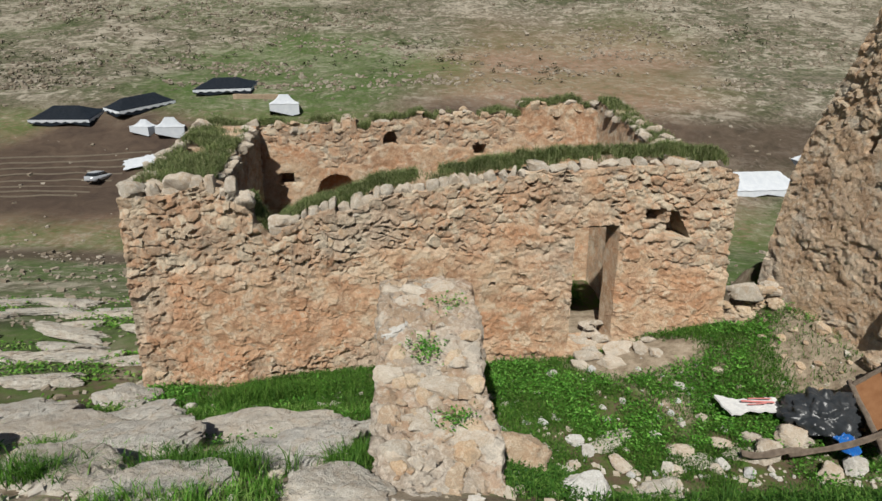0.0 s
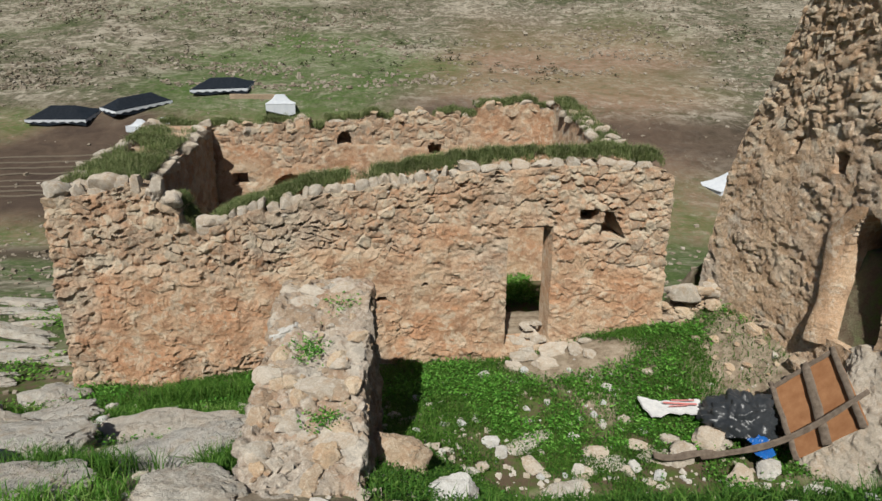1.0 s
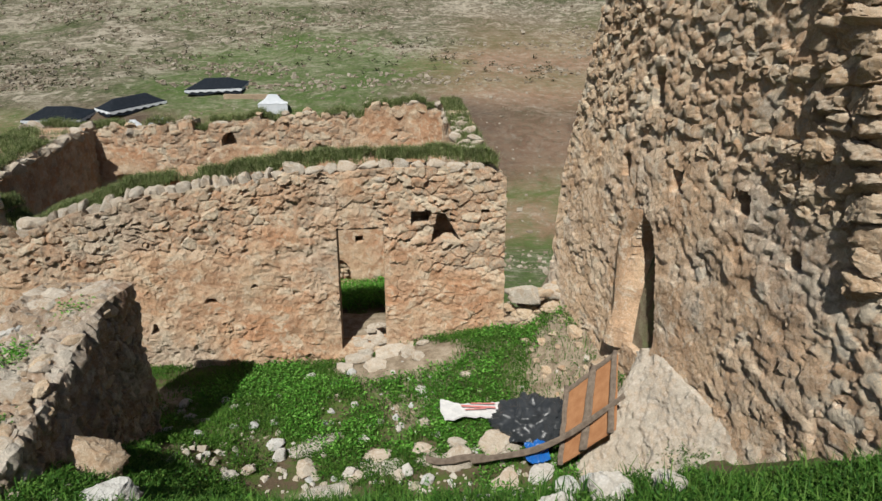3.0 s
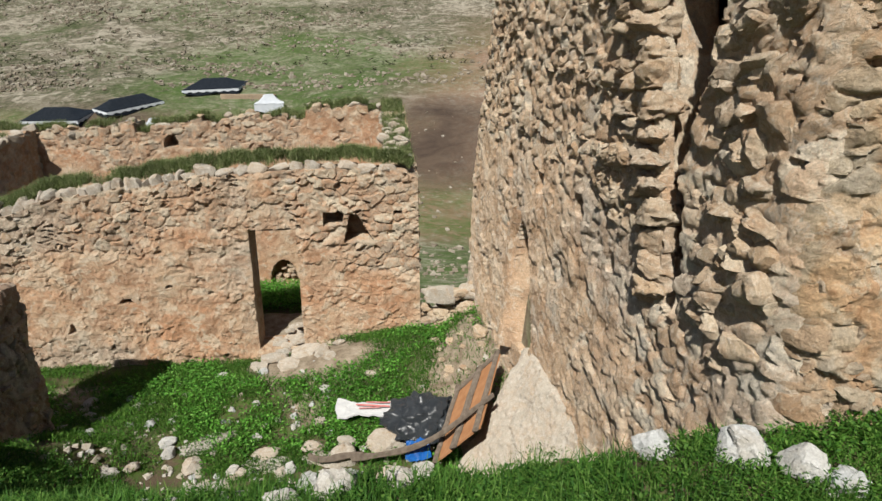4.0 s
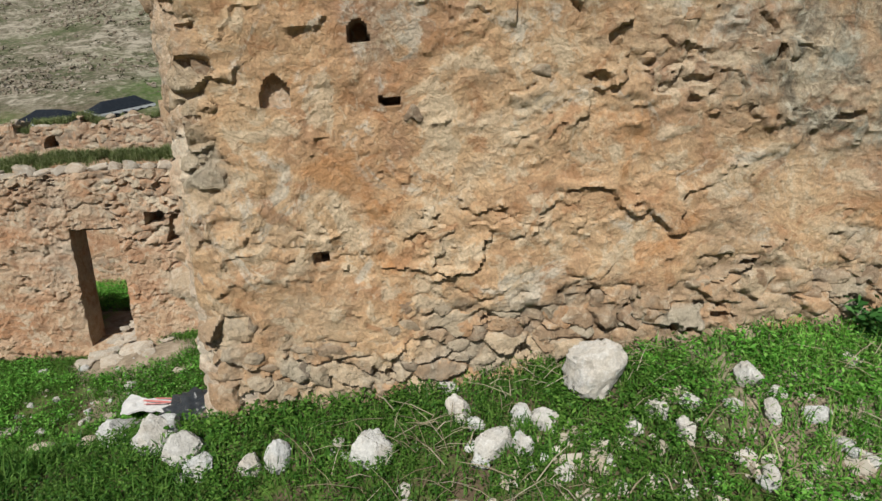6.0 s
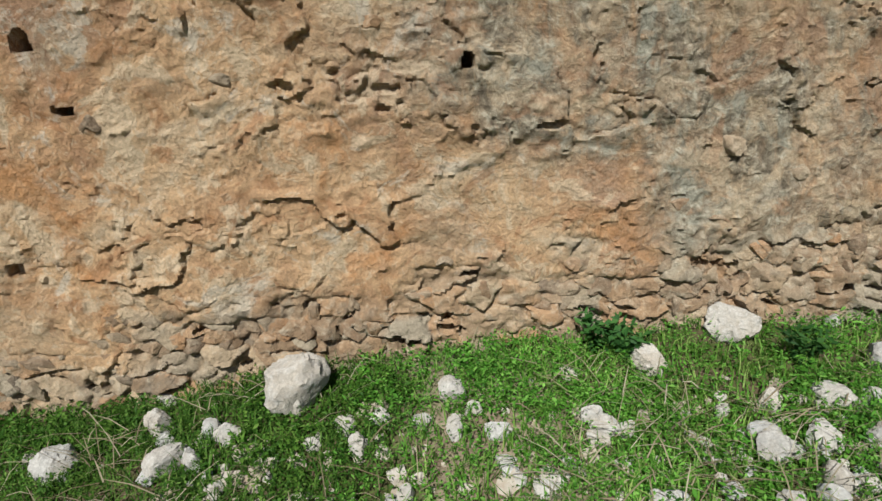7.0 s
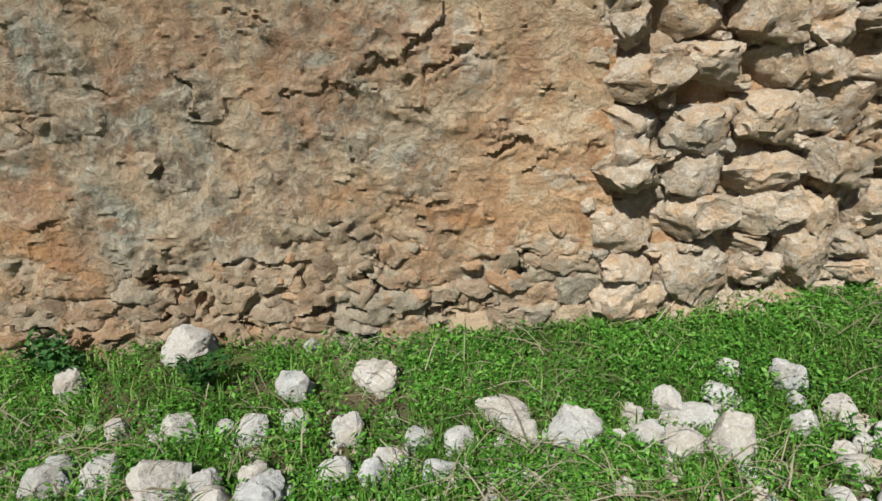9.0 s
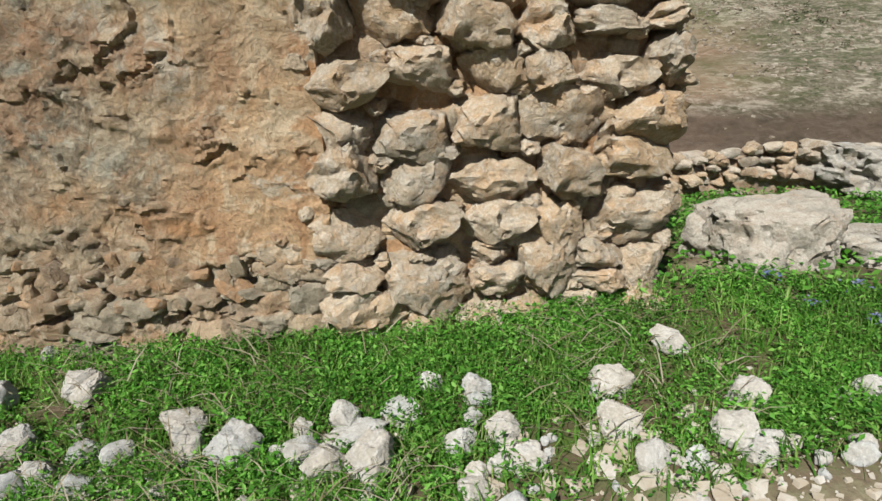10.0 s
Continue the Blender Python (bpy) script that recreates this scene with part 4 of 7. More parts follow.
def build_stub():
    ny = 165
    ys = np.linspace(4.1, 7.3, ny)
    ring = []
    for y in ys:
        t = float(np.interp(y, STUB_Y, STUB_Z))
        half = 0.50 + 0.05 * (7.3 - y) / 2.8
        ring.append((t, half))
    verts, nr = [], 0
    P = np.linspace(0, 1, 190)
    rows = []
    for y, (t, half) in zip(ys, ring):
        side, cap = t + 1.7, 2 * half
        total = 2 * side + cap
        q = P * total
        x = np.where(q < side, -half - 0.10 * (1 - q / side), np.where(q < side + cap, -half + (q - side), half + 0.10 * (q - side - cap) / side))
        z = np.where(q < side, -1.7 + q, np.where(q < side + cap, t, t - (q - side - cap)))
        rows.append(np.stack([x + stub_mid(y), np.full_like(x, y), z, q - side - cap / 2], -1))
    G = np.array(rows)
    X, Y, Z, Q = G[..., 0], G[..., 1], G[..., 2], G[..., 3]
    h, attrs = rubble_relief(19, 0.24, 0.17, 0.10, lambda U, V: sstep(0.2, 0.9, fbm(U * 1.5, V * 1.5, 47) + 0.05), lambda U, V: 0.8 * sstep(0.0, 0.5, fbm(U * 1.4, V * 1.4, 48)), rough=0.07)(Q, Y)
    dx, dz = np.gradient(X, axis=1), np.gradient(Z, axis=1)
    ln = np.hypot(dx, dz) + 1e-6
    nx, nz = -dz / ln, dx / ln
    h = h - 0.04
    X, Z = X + nx * h, Z + nz * h
    Y = Y + 0.06 * fbm(X * 3, Z * 3, 49)
    i = np.arange(X.size).reshape(X.shape)
    quads = np.stack([i[:-1, :-1], i[:-1, 1:], i[1:, 1:], i[1:, :-1]], -1).reshape(-1, 4)
    verts = np.stack([X, Y, Z], -1).reshape(-1, 3)
    k = X.shape[1]
    cap = np.stack([i[-1, :k // 2 - 1], i[-1, 1:k // 2], i[-1, ::-1][1:k // 2], i[-1, ::-1][:k // 2 - 1]], -1)
    return mesh_from("wall_stub", verts, np.concatenate([quads, cap]), M_STUB, attrs, True, 45)


stub = thing("wall_stub", "broken stub of a rubble wall crowned with pale stones", "wall", (0, 5.6, 0.0))
stub_body = part("masonry", build_stub(), stub)
for x, y, z, w, d, h in ((-0.38, 6.0, 1.26, 0.44, 0.5, 0.22), (0.26, 5.85, 1.18, 0.42, 0.5, 0.2), (-0.15, 6.55, 1.48, 0.36, 0.3, 0.14), (0.2, 6.6, 1.47, 0.44, 0.4, 0.14), (-0.42, 6.6, 1.46, 0.26, 0.3, 0.14),
                         (-0.4, 5.5, 1.0, 0.34, 0.3, 0.16), (0.15, 5.3, 0.95, 0.5, 0.35, 0.16), (-0.1, 4.9, 0.82, 0.4, 0.35, 0.2), (0.3, 4.75, 0.78, 0.5, 0.34, 0.2), (-0.35, 4.6, 0.75, 0.3, 0.3, 0.16)):
    lay(stub_body, "stone", (LOOSE_FINE[2] if x == -0.38 else rnd.choice(HEAD)), turned(rnd, (1, 0), (0, -1), (x + stub_mid(y), y + 0.2 * (y > 5.7), z - 0.06 * (y > 5.7)), w, d, h, 10))
for _ in range(60):
    y = rnd.uniform(4.6, 7.2)
    z = rnd.uniform(-1.0, np.interp(y, STUB_Y, STUB_Z) - 0.1)
    lay(stub_body, "stone", rnd.choice(LAID), turned(rnd, (0, 1), (1, 0), (0.5 + stub_mid(y), y, z), rnd.uniform(0.12, 0.3), 0.18, rnd.uniform(0.1, 0.2)))
for _ in range(120):
    y = rnd.uniform(4.2, 7.2)
    x = stub_mid(y) + rnd.uniform(-0.45, 0.45)
    z = np.interp(y, STUB_Y, STUB_Z)
    w = 0.06 + 0.22 * rnd.random() ** 2
    lay(stub_body, "stone", rnd.choice(LAID + HEAD), turned(rnd, (1, 0), (0, -1), (x, y, z - 0.01), w, w, w * 0.6, 30))

# ---------------- the tall ruin's rough stones ----------------
def on_side(s, z, off=0.0):
    d = float(lean_back(z)) * float(sstep(5.5, 7.9, s))
    p = T_AT + T_U * (s + d) + T_N * off
    return (p[0], p[1], z)


def rough_side(r):
    if r.random() < 0.72:
        s, z = r.uniform(1.7, 7.9), r.uniform(3.0, 5.0)
    elif r.random() < 0.5:
        s, z = r.uniform(1.7, 2.6), r.uniform(2.7, 3.4)
    else:
        s, z = r.uniform(0.45, 1.1), r.uniform(3.2, 4.8)
    if -0.35 < (s - crack_mid(z)) / (1.0 + float(crack_wide(z))) < 0.2 + float(crack_wide(z)) and z > 2.1 or 4.5 < s < 5.2 and 3.4 < z < 4.1 or 6.15 < s < 6.8 and z < 3.2:
        return None
    return on_side(s, z)


wall_stones(tower_side, rnd, 300, rough_side, (-T_U[0], -T_U[1]), T_N, (0.14, 0.34), (0.2, 0.34), (0.11, 0.25), LAID + LAID_FINE[:4], 0.13)
for _ in range(70):  # big blocks laid bare beside the corner
    s_, z = (rnd.uniform(0.3, 0.95), rnd.uniform(2.2, 4.9)) if rnd.random() < 0.55 else (rnd.uniform(1.75, 2.5), rnd.uniform(2.9, 4.9))
    g = float(crack_wide(z))
    if s_ < crack_mid(z) < s_ + g + 0.2 or s_ - g - 0.2 < crack_mid(z) < s_:
        continue
    lay(tower_side, "stone", rnd.choice(LAID_FINE + LAID), turned(rnd, (-T_U[0], -T_U[1]), T_N, on_side(s_, z, -0.03), rnd.uniform(0.2, 0.4), rnd.uniform(0.24, 0.36), rnd.uniform(0.13, 0.26), 14))
for k in range(13):  # the two ragged lips of the great crack
    z = 2.35 + 0.2 * k
    g = float(crack_wide(z))
    lay(tower_side, "stone", rnd.choice(LAID_FINE), turned(rnd, (-T_U[0], -T_U[1]), T_N, on_side(crack_mid(z) + g + 0.13, z, 0.0), rnd.uniform(0.34, 0.46), rnd.uniform(0.28, 0.4), rnd.uniform(0.19, 0.26), 12))
    lay(tower_side, "stone", rnd.choice(LAID), turned(rnd, (-T_U[0], -T_U[1]), T_N, on_side(crack_mid(z) - g - 0.20, z, -0.2), rnd.uniform(0.2, 0.3), rnd.uniform(0.2, 0.3), rnd.uniform(0.14, 0.22), 12))


def on_face(u, z, off=0.0):
    d = 0.14 * max(0.0, u - 7.0) ** 1.15
    p = T_AT + F_U * u + F_N * (off - d)
    return (p[0], p[1], z)


M_END = rock("dry-laid fieldstone", (0.56, 0.425, 0.28), (0.61, 0.51, 0.385), (0.46, 0.405, 0.32), dirt=(0.58, 0.37, 0.20), pale=(0.72, 0.685, 0.61), deep=0.045)
END = [stone_mesh("stone", 400 + k, M_END, 4, 3.3, 0.37, 8, 55) for k in range(16)]
# corner stones of the long wall, then the dry-laid end
z = 2.1
while z < 5.1:
    h = rnd.uniform(0.12, 0.26)
    if rnd.random() < 0.4:
        w = rnd.uniform(0.12, 0.28)
        lay(long_wall, "stone", rnd.choice(LAID + LAID_DARK), turned(rnd, F_U, F_N, on_face(rnd.uniform(0.12, 0.30), z + h / 2, -rnd.uniform(0.10, 0.2)), w, rnd.uniform(0.3, 0.42), h * 1.02, 14))
    if rnd.random() < 0.7:
        lay(tower_side, "stone", rnd.choice(LAID), turned(rnd, (-T_U[0], -T_U[1]), T_N, on_side(rnd.uniform(0.25, 0.75), z + h / 2, -rnd.uniform(0.06, 0.1)), rnd.uniform(0.16, 0.34), rnd.uniform(0.24, 0.34), h, 14))
    z += h * 0.97


def low_face(r):
    u = r.uniform(0.2, 7.0)
    base = 2.1 + 0.15 * min(u, 3) + 0.05 * max(0, u - 3)
    return on_face(u, base + abs(r.gauss(0, 0.22)) + 0.03 * u * r.random())


wall_stones(long_wall, rnd, 95, low_face, F_U, F_N, (0.08, 0.24), (0.14, 0.22), (0.07, 0.17), LAID_DARK, 0.2)
wall_stones(long_wall, rnd, 14, lambda r: on_face(r.uniform(1.2, 6.9), r.uniform(2.9, 4.3)), F_U, F_N, (0.08, 0.18), (0.14, 0.2), (0.06, 0.13), LAID_DARK, 0.3)

end_wall = part("end_wall", wall_sheet("end_wall", on_face(6.98, 0)[:2], Vector(on_face(9.0, 0)[:2]) - Vector(on_face(6.98, 0)[:2]) and (Vector(on_face(9.0, 0)[:2]) - Vector(on_face(6.98, 0)[:2])).normalized(),
     (lambda a: (a.y, -a.x))((Vector(on_face(9.0, 0)[:2]) - Vector(on_face(6.98, 0)[:2])).normalized()), 1.98, 1.6, ragged([0, 2], [5.0, 4.8], 0.2, 17), 1.0, 0.03,
     lambda U, Z: (lambda r: (r[0] - 0.06, r[1]))(rubble_relief(18, 0.2, 0.16, 0.10)(U, Z)), M_TOWER), tower, "dry-laid end of big rough fieldstones")
e_dir = (Vector(on_face(9.0, 0)[:2]) - Vector(on_face(6.98, 0)[:2])).normalized()
e_out = Vector((e_dir.y, -e_dir.x))
z = 2.42
while z < 4.95:
    h = rnd.uniform(0.24, 0.33)
    u, last = 7.06 + rnd.uniform(-0.04, 0.06), 9.05 + 0.07 * (z - 2.9)
    while u < last - 0.08:
        w = rnd.uniform(0.24, 0.46)
        if last - u - w < 0.16:
            w = last - u
        rise = 0.05 * math.sin(u * 4.1 + z * 7)
        rows = 2 if w < 0.36 and rnd.random() < 0.35 else 1
        for r_ in range(rows):
            hh = h / rows * rnd.uniform(1.0, 1.18)
            lay(end_wall, "stone", rnd.choice(END), turned(rnd, e_dir, e_out, on_face(u + w / 2, z + h * (r_ + 0.5) / rows + rise, -0.02 + rnd.uniform(-0.05, 0.04)), w * 1.08, rnd.uniform(0.34, 0.44), hh * 1.06, 9))
        for _ in range(2):
            if rnd.random() < 0.8:
                lay(end_wall, "stone", rnd.choice(END), turned(rnd, e_dir, e_out, on_face(u + w * rnd.choice((0.0, 1.0, 0.5)), z + rise + rnd.choice((0.0, h)), 0.02), rnd.uniform(0.09, 0.16), 0.16, rnd.uniform(0.07, 0.12), 18))
        u += w
    z += h * 0.97
for k, z in enumerate(np.arange(2.6, 4.8, 0.3)):  # the return of the end, seen past its corner
    for v in (0.35, 0.75):
        p = Vector(on_face(9.0 + 0.11 * (z - 2.9), z)) - Vector((e_out.x, e_out.y, 0)) * v
        lay(end_wall, "stone", rnd.choice(END), turned(rnd, (e_out.x, e_out.y), (e_dir.x, e_dir.y), p, 0.45, 0.3, 0.3, 8))

# unseen slabs added behind and over the tall ruin to keep its inside dark
def slab(name, lo, hi, shear=0.0):
    bm = bmesh.new()
    bmesh.ops.create_cube(bm, size=1)
    bmesh.ops.subdivide_edges(bm, edges=bm.edges, cuts=6, use_grid_fill=True)
    for v in bm.verts:
        v.co = Vector([a + (b - a) * (c + 0.5) for a, b, c in zip(lo, hi, v.co)])
        v.co.x -= shear * (v.co.y - lo[1])
        v.co += 0.05 * Vector((noise.noise(v.co * 1.7), noise.noise(v.co * 1.7 + Vector((9, 0, 0))), noise.noise(v.co * 1.7 + Vector((0, 9, 0)))))
    return bm_mesh(name, bm, M_DARKSTONE, True)


part("rear_wall", slab("rear_wall", (7.0, 8.95, -1), (16.0, 9.3, 5.0)), tower)
part("end_gable", slab("end_gable", (15.4, 4.6, 0), (15.9, 9.0, 5.0)), tower)
part("vault", slab("vault", (7.95, 3.8, 4.85), (15.9, 9.1, 5.05), 0.2), tower)

# ---------------- limestone outcrop, boulders and loose rocks ----------------
def outcrop_mesh(seed, material=None):
    """A low weathered slab of bedrock, pitted and split."""
    r = random.Random(seed)
    shift = Vector((r.uniform(-40, 40), r.uniform(-40, 40), 0))
    bm = bmesh.new()
    bmesh.ops.create_icosphere(bm, subdivisions=5, radius=1.0)
    for v in bm.verts:
        d = v.co.normalized()
        k = (abs(d.x) ** 3 + abs(d.y) ** 3 + abs(d.z) ** 2.2) ** (-1 / 2.6)
        q = d * 1.4 + shift
        f = 1 + 0.28 * noise.noise(q) + 0.13 * noise.noise(q * 2.7) + 0.08 * noise.noise(q * 6.3) + 0.035 * noise.noise(q * 13) + 0.018 * noise.noise(q * 27)
        p = d * k * f
        crease = abs(noise.noise(q * 1.9 + Vector((3, 1, 2))))
        if crease < 0.10:
            p *= 0.88 + 1.2 * crease
        if p.z > 0.55:
            p.z = 0.55 + (p.z - 0.55) * 0.35
        v.co = p
    me = bm_mesh("outcrop", bm, material or M_GREYROCK, True)
    me.set_sharp_from_angle(angle=radians(50))
    return me


M_GREYROCK = rock("weathered grey limestone", (0.53, 0.495, 0.43), (0.55, 0.49, 0.41), (0.45, 0.43, 0.39), dirt=(0.42, 0.33, 0.24), pale=(0.66, 0.63, 0.57), deep=0.035)
SLABS = [outcrop_mesh(300 + k) for k in range(5)]
rnd = random.Random(21)
# x, y, width, depth, height
for k, (x, y, w, d, h) in enumerate(((-4.7, 6.4, 2.0, 1.3, 0.55), (-3.4, 5.6, 1.7, 1.1, 0.5), (-2.1, 6.3, 2.0, 1.3, 0.5), (-1.1, 6.6, 1.1, 1.0, 0.45), (-1.5, 5.2, 1.6, 1.2, 0.5), (-3.4, 4.6, 1.5, 0.9, 0.5),
                                     (-2.3, 4.2, 1.2, 0.8, 0.4), (-5.9, 7.4, 1.6, 1.3, 0.6), (-4.4, 7.7, 1.4, 0.8, 0.45), (-3.2, 7.4, 1.2, 0.7, 0.35), (-0.9, 4.2, 1.0, 0.8, 0.4), (-5.6, 5.3, 1.7, 1.2, 0.6), (-6.6, 6.3, 1.4, 1.2, 0.6), (-5.0, 8.7, 1.0, 0.9, 0.5))):
    ob = new("limestone_outcrop", SLABS[k % 5])
    ob.matrix_basis = pose(x, y, at_ground(x, y) - 0.16 * h, rnd.uniform(-6, 6) - 8, rnd.uniform(-6, 6), rnd.uniform(-25, 25)) @ Matrix.Diagonal((w / 2.15, d / 2.15, h / 1.3, 1))
    tagged(ob, "pale grey weathered limestone slab showing through thin turf", "rock", "limestone outcrop")


ROCK_SPOTS = []


def drop(x, y, w, tall=0.7, meshes=None, name="rock", label="pale limestone rock lying loose in the grass", group="loose rocks", sink=0.16, lift=0.0, deep=None):
    d = deep or w * rnd.uniform(0.75, 1.05)
    if w > 0.08:
        ROCK_SPOTS.append((x, y, 0.40 * w))
    ob = new(name, rnd.choice(meshes or LOOSE_FINE))
    h = w * tall
    ob.matrix_basis = pose(x, y, at_ground(x, y) + h * (0.5 - sink) + lift, rnd.uniform(-14, 14), rnd.uniform(-14, 14), rnd.uniform(0, 360)) @ Matrix.Diagonal((w / 2, d / 2, h / 2, 1))
    return tagged(ob, label, "rock", group)


ob = drop(10.1, 3.1, 0.31, 1.4, sink=0.16, label="large upright pale limestone rock leaning by the wall")
def strew(spots, label):
    """Many small stones as one thing, for those that nobody would count. spots: x, y, width, height over width."""
    V, F, at = [], [], 0
    for x, y, w, tall in spots:
        me = rnd.choice(LOOSE)
        co = np.empty(3 * len(me.vertices))
        me.vertices.foreach_get("co", co)
        m = np.array(pose(x, y, at_ground(x, y) + w * tall * 0.28, rnd.uniform(-25, 25), rnd.uniform(-25, 25), rnd.uniform(0, 360)) @ Matrix.Diagonal((w / 2, w / 2 * rnd.uniform(0.65, 1.0), w * tall / 2, 1)))
        V.append(co.reshape(-1, 3) @ m[:3, :3].T + m[:3, 3])
        fi = np.empty(3 * len(me.polygons), np.int64)
        me.polygons.foreach_get("vertices", fi)
        F.append(fi.reshape(-1, 3) + at)
        at += len(me.vertices)
    tagged(new("stones", mesh_from("stones", np.concatenate(V), np.concatenate(F), M_STREWN, None, True, 40)), label, "stones", kind="stuff")


# x, y, width, height over width
ROCKS_MID = ((9.69, 2.94, 0.14, 0.91), (10.94, 3.14, 0.18, 0.99), (11.06, 3.04, 0.11, 0.87), (11.66, 2.97, 0.13, 1.07), (12.05, 3.36, 0.24, 0.91), (12.62, 3.65, 0.36, 0.71), (13.27, 3.77, 0.12, 1), (13.32, 3.36, 0.2, 1.07),
             (13.77, 3.47, 0.22, 0.81), (12.56, 3, 0.13, 1.28), (13.23, 3.04, 0.22, 0.64), (13.41, 3.12, 0.16, 0.8), (13.66, 3.11, 0.18, 0.78), (12.88, 3, 0.25, 0.54), (12.67, 2.72, 0.17, 1.01), (13.01, 2.64, 0.27, 0.86),
             (13.19, 2.66, 0.16, 0.92), (13.44, 2.61, 0.23, 0.7))
ROCKS_FAR = ((12.14, 2.73, 0.15, 0.7), (12.31, 2.98, 0.1, 0.79), (11.18, 2.87, 0.16, 0.63), (10.97, 2.88, 0.12, 1.3), (10.49, 2.76, 0.13, 1.08), (10.39, 2.94, 0.16, 0.67), (10.57, 2.96, 0.13, 0.66), (13.69, 3.09, 0.15, 1.15),
             (13.69, 3.49, 0.22, 0.8), (14, 3.09, 0.16, 0.81), (13.91, 2.94, 0.18, 0.72), (14.39, 3.3, 0.3, 0.57), (14.49, 3.15, 0.19, 0.71), (14.71, 3.17, 0.28, 0.78), (14.91, 3.15, 0.12, 0.83), (15.17, 3.37, 0.18, 0.97),
             (15.38, 3.08, 0.25, 0.93), (15.15, 3.23, 0.13, 0.85), (15.16, 3.09, 0.23, 0.7), (15, 3.28, 0.12, 1.14), (15.43, 3.44, 0.2, 0.48), (15.53, 3.65, 0.14, 0.72), (15.13, 4.06, 0.1, 1.01))
ROCKS_END = ((15.78, 3.55, 0.21, 0.77), (15.77, 3.41, 0.12, 0.8), (15.73, 3.25, 0.19, 0.83), (15.92, 3.32, 0.19, 0.91), (16.04, 3.15, 0.17, 0.66), (15.82, 3.08, 0.12, 1), (16.41, 3.64, 0.24, 0.62), (16.42, 3.34, 0.21, 0.96),
             (16.34, 3.58, 0.11, 0.93), (16.73, 3.94, 0.22, 0.74), (16.98, 3.54, 0.2, 0.87), (16.86, 3.26, 0.2, 0.81), (16.92, 3.16, 0.14, 0.87), (16.98, 3.23, 0.12, 0.91), (17.06, 3.21, 0.08, 1.06), (17.53, 3.65, 0.15, 1.06),
             (17.41, 3.61, 0.08, 1.04), (16.69, 3.13, 0.11, 1), (15.26, 3.28, 0.29, 0.46))
ROCKS_NEAR = ((7.85, 2.87, 0.27, 0.94), (7.6, 3.05, 0.32, 0.48), (7.99, 2.73, 0.19, 0.71), (8.25, 2.74, 0.12, 1.12), (8.4, 2.78, 0.16, 1.2), (8.69, 2.89, 0.09, 0.99), (8.89, 2.81, 0.23, 0.98), (9.28, 3.28, 0.15, 0.69),
              (9.34, 3.03, 0.16, 1.13), (9.53, 2.74, 0.23, 0.92), (9.79, 2.88, 0.18, 0.77), (9.67, 2.7, 0.12, 1.27), (7.21, 3.31, 0.3, 0.87), (7.61, 3.03, 0.23, 1.04))
for x, y, w, tall in ROCKS_MID + ROCKS_FAR + ROCKS_END + ROCKS_NEAR:
    drop(x, y, w * 0.92, tall, sink=0.2)
spots = []
for _ in range(250):
    x = rnd.uniform(11.2, 17.4)
    spots.append((x, 2.15 + (0.85 + 0.08 * (x - 12.4)) * rnd.random() ** 1.3, 0.05 + 0.13 * rnd.random() ** 2, rnd.uniform(0.55, 0.9)))
for _ in range(90):
    x = rnd.uniform(8.4, 17.6) if rnd.random() < 0.8 else rnd.uniform(6.5, 10.4)
    spots.append((x, rnd.uniform(2.15, min(2.75 + 0.127 * (x - 7.85), 3.05 + 0.04 * (x - 10))), rnd.uniform(0.04, 0.12), rnd.uniform(0.5, 0.8)))
for x, y, w, tall in spots:
    if w > 0.085:
        drop(x, y, w, tall, LOOSE, label="small pale limestone rock in the grass")
strew([q for q in spots if q[2] <= 0.085], "many small pale limestone stones strewn over the grassy bank")
# stones in the court
ROCKS_COURT = ((3.87, 8.77, 0.27, 0.87), (4.57, 9.04, 0.37, 0.55), (3.49, 8.17, 0.16, 1.3), (3.91, 8, 0.39, 0.58), (4.38, 7.12, 0.44, 1.3), (1.51, 10.41, 0.27, 0.65), (2, 10.28, 0.26, 0.89), (3.07, 7.62, 0.21, 0.68),
               (5.15, 7.57, 0.66, 0.79), (4.02, 6.78, 0.27, 0.92), (3.07, 6.83, 0.46, 0.57), (1.55, 6.54, 0.3, 0.57), (1.7, 6.76, 0.39, 0.72), (2.4, 6.99, 0.67, 0.57), (3.3, 7.34, 0.66, 0.55), (3.96, 7.45, 0.66, 0.45),
               (4.43, 7.53, 0.5, 0.61), (5.01, 7.4, 0.58, 0.63), (5.57, 7.48, 0.5, 0.6), (6.13, 7.48, 0.5, 0.6), (3.64, 6.87, 0.39, 0.62), (1.88, 7.41, 0.33, 0.6))
for x, y, w, tall in ROCKS_COURT:
    drop(x, y, w * (0.62 if w > 0.35 else 0.8), tall * 0.7, HEAD if w > 0.35 else LOOSE_FINE, sink=0.3)
for x, y, w in ((2.0, 7.2, 0.24), (2.82, 8.41, 0.13), (5.5, 6.95, 0.4), (5.8, 6.3, 0.5), (1.9, 9.4, 0.2), (2.6, 9.5, 0.16), (3.0, 6.9, 0.22), (3.75, 6.95, 0.2)):
    drop(x, y, w, rnd.uniform(0.5, 0.75))
strew([(rnd.gauss(3.2, 1.3), min(9.6, max(6.7, rnd.gauss(7.7, 0.9))), rnd.uniform(0.04, 0.13), rnd.uniform(0.5, 0.8)) for _ in range(85)], "small pale stones strewn over the court")
for _ in range(26):  # along the brow of the bank
    x = rnd.uniform(1.2, 7.0)
    drop(x, rnd.uniform(3.0, 3.5), rnd.uniform(0.1, 0.3), rnd.uniform(0.45, 0.7))
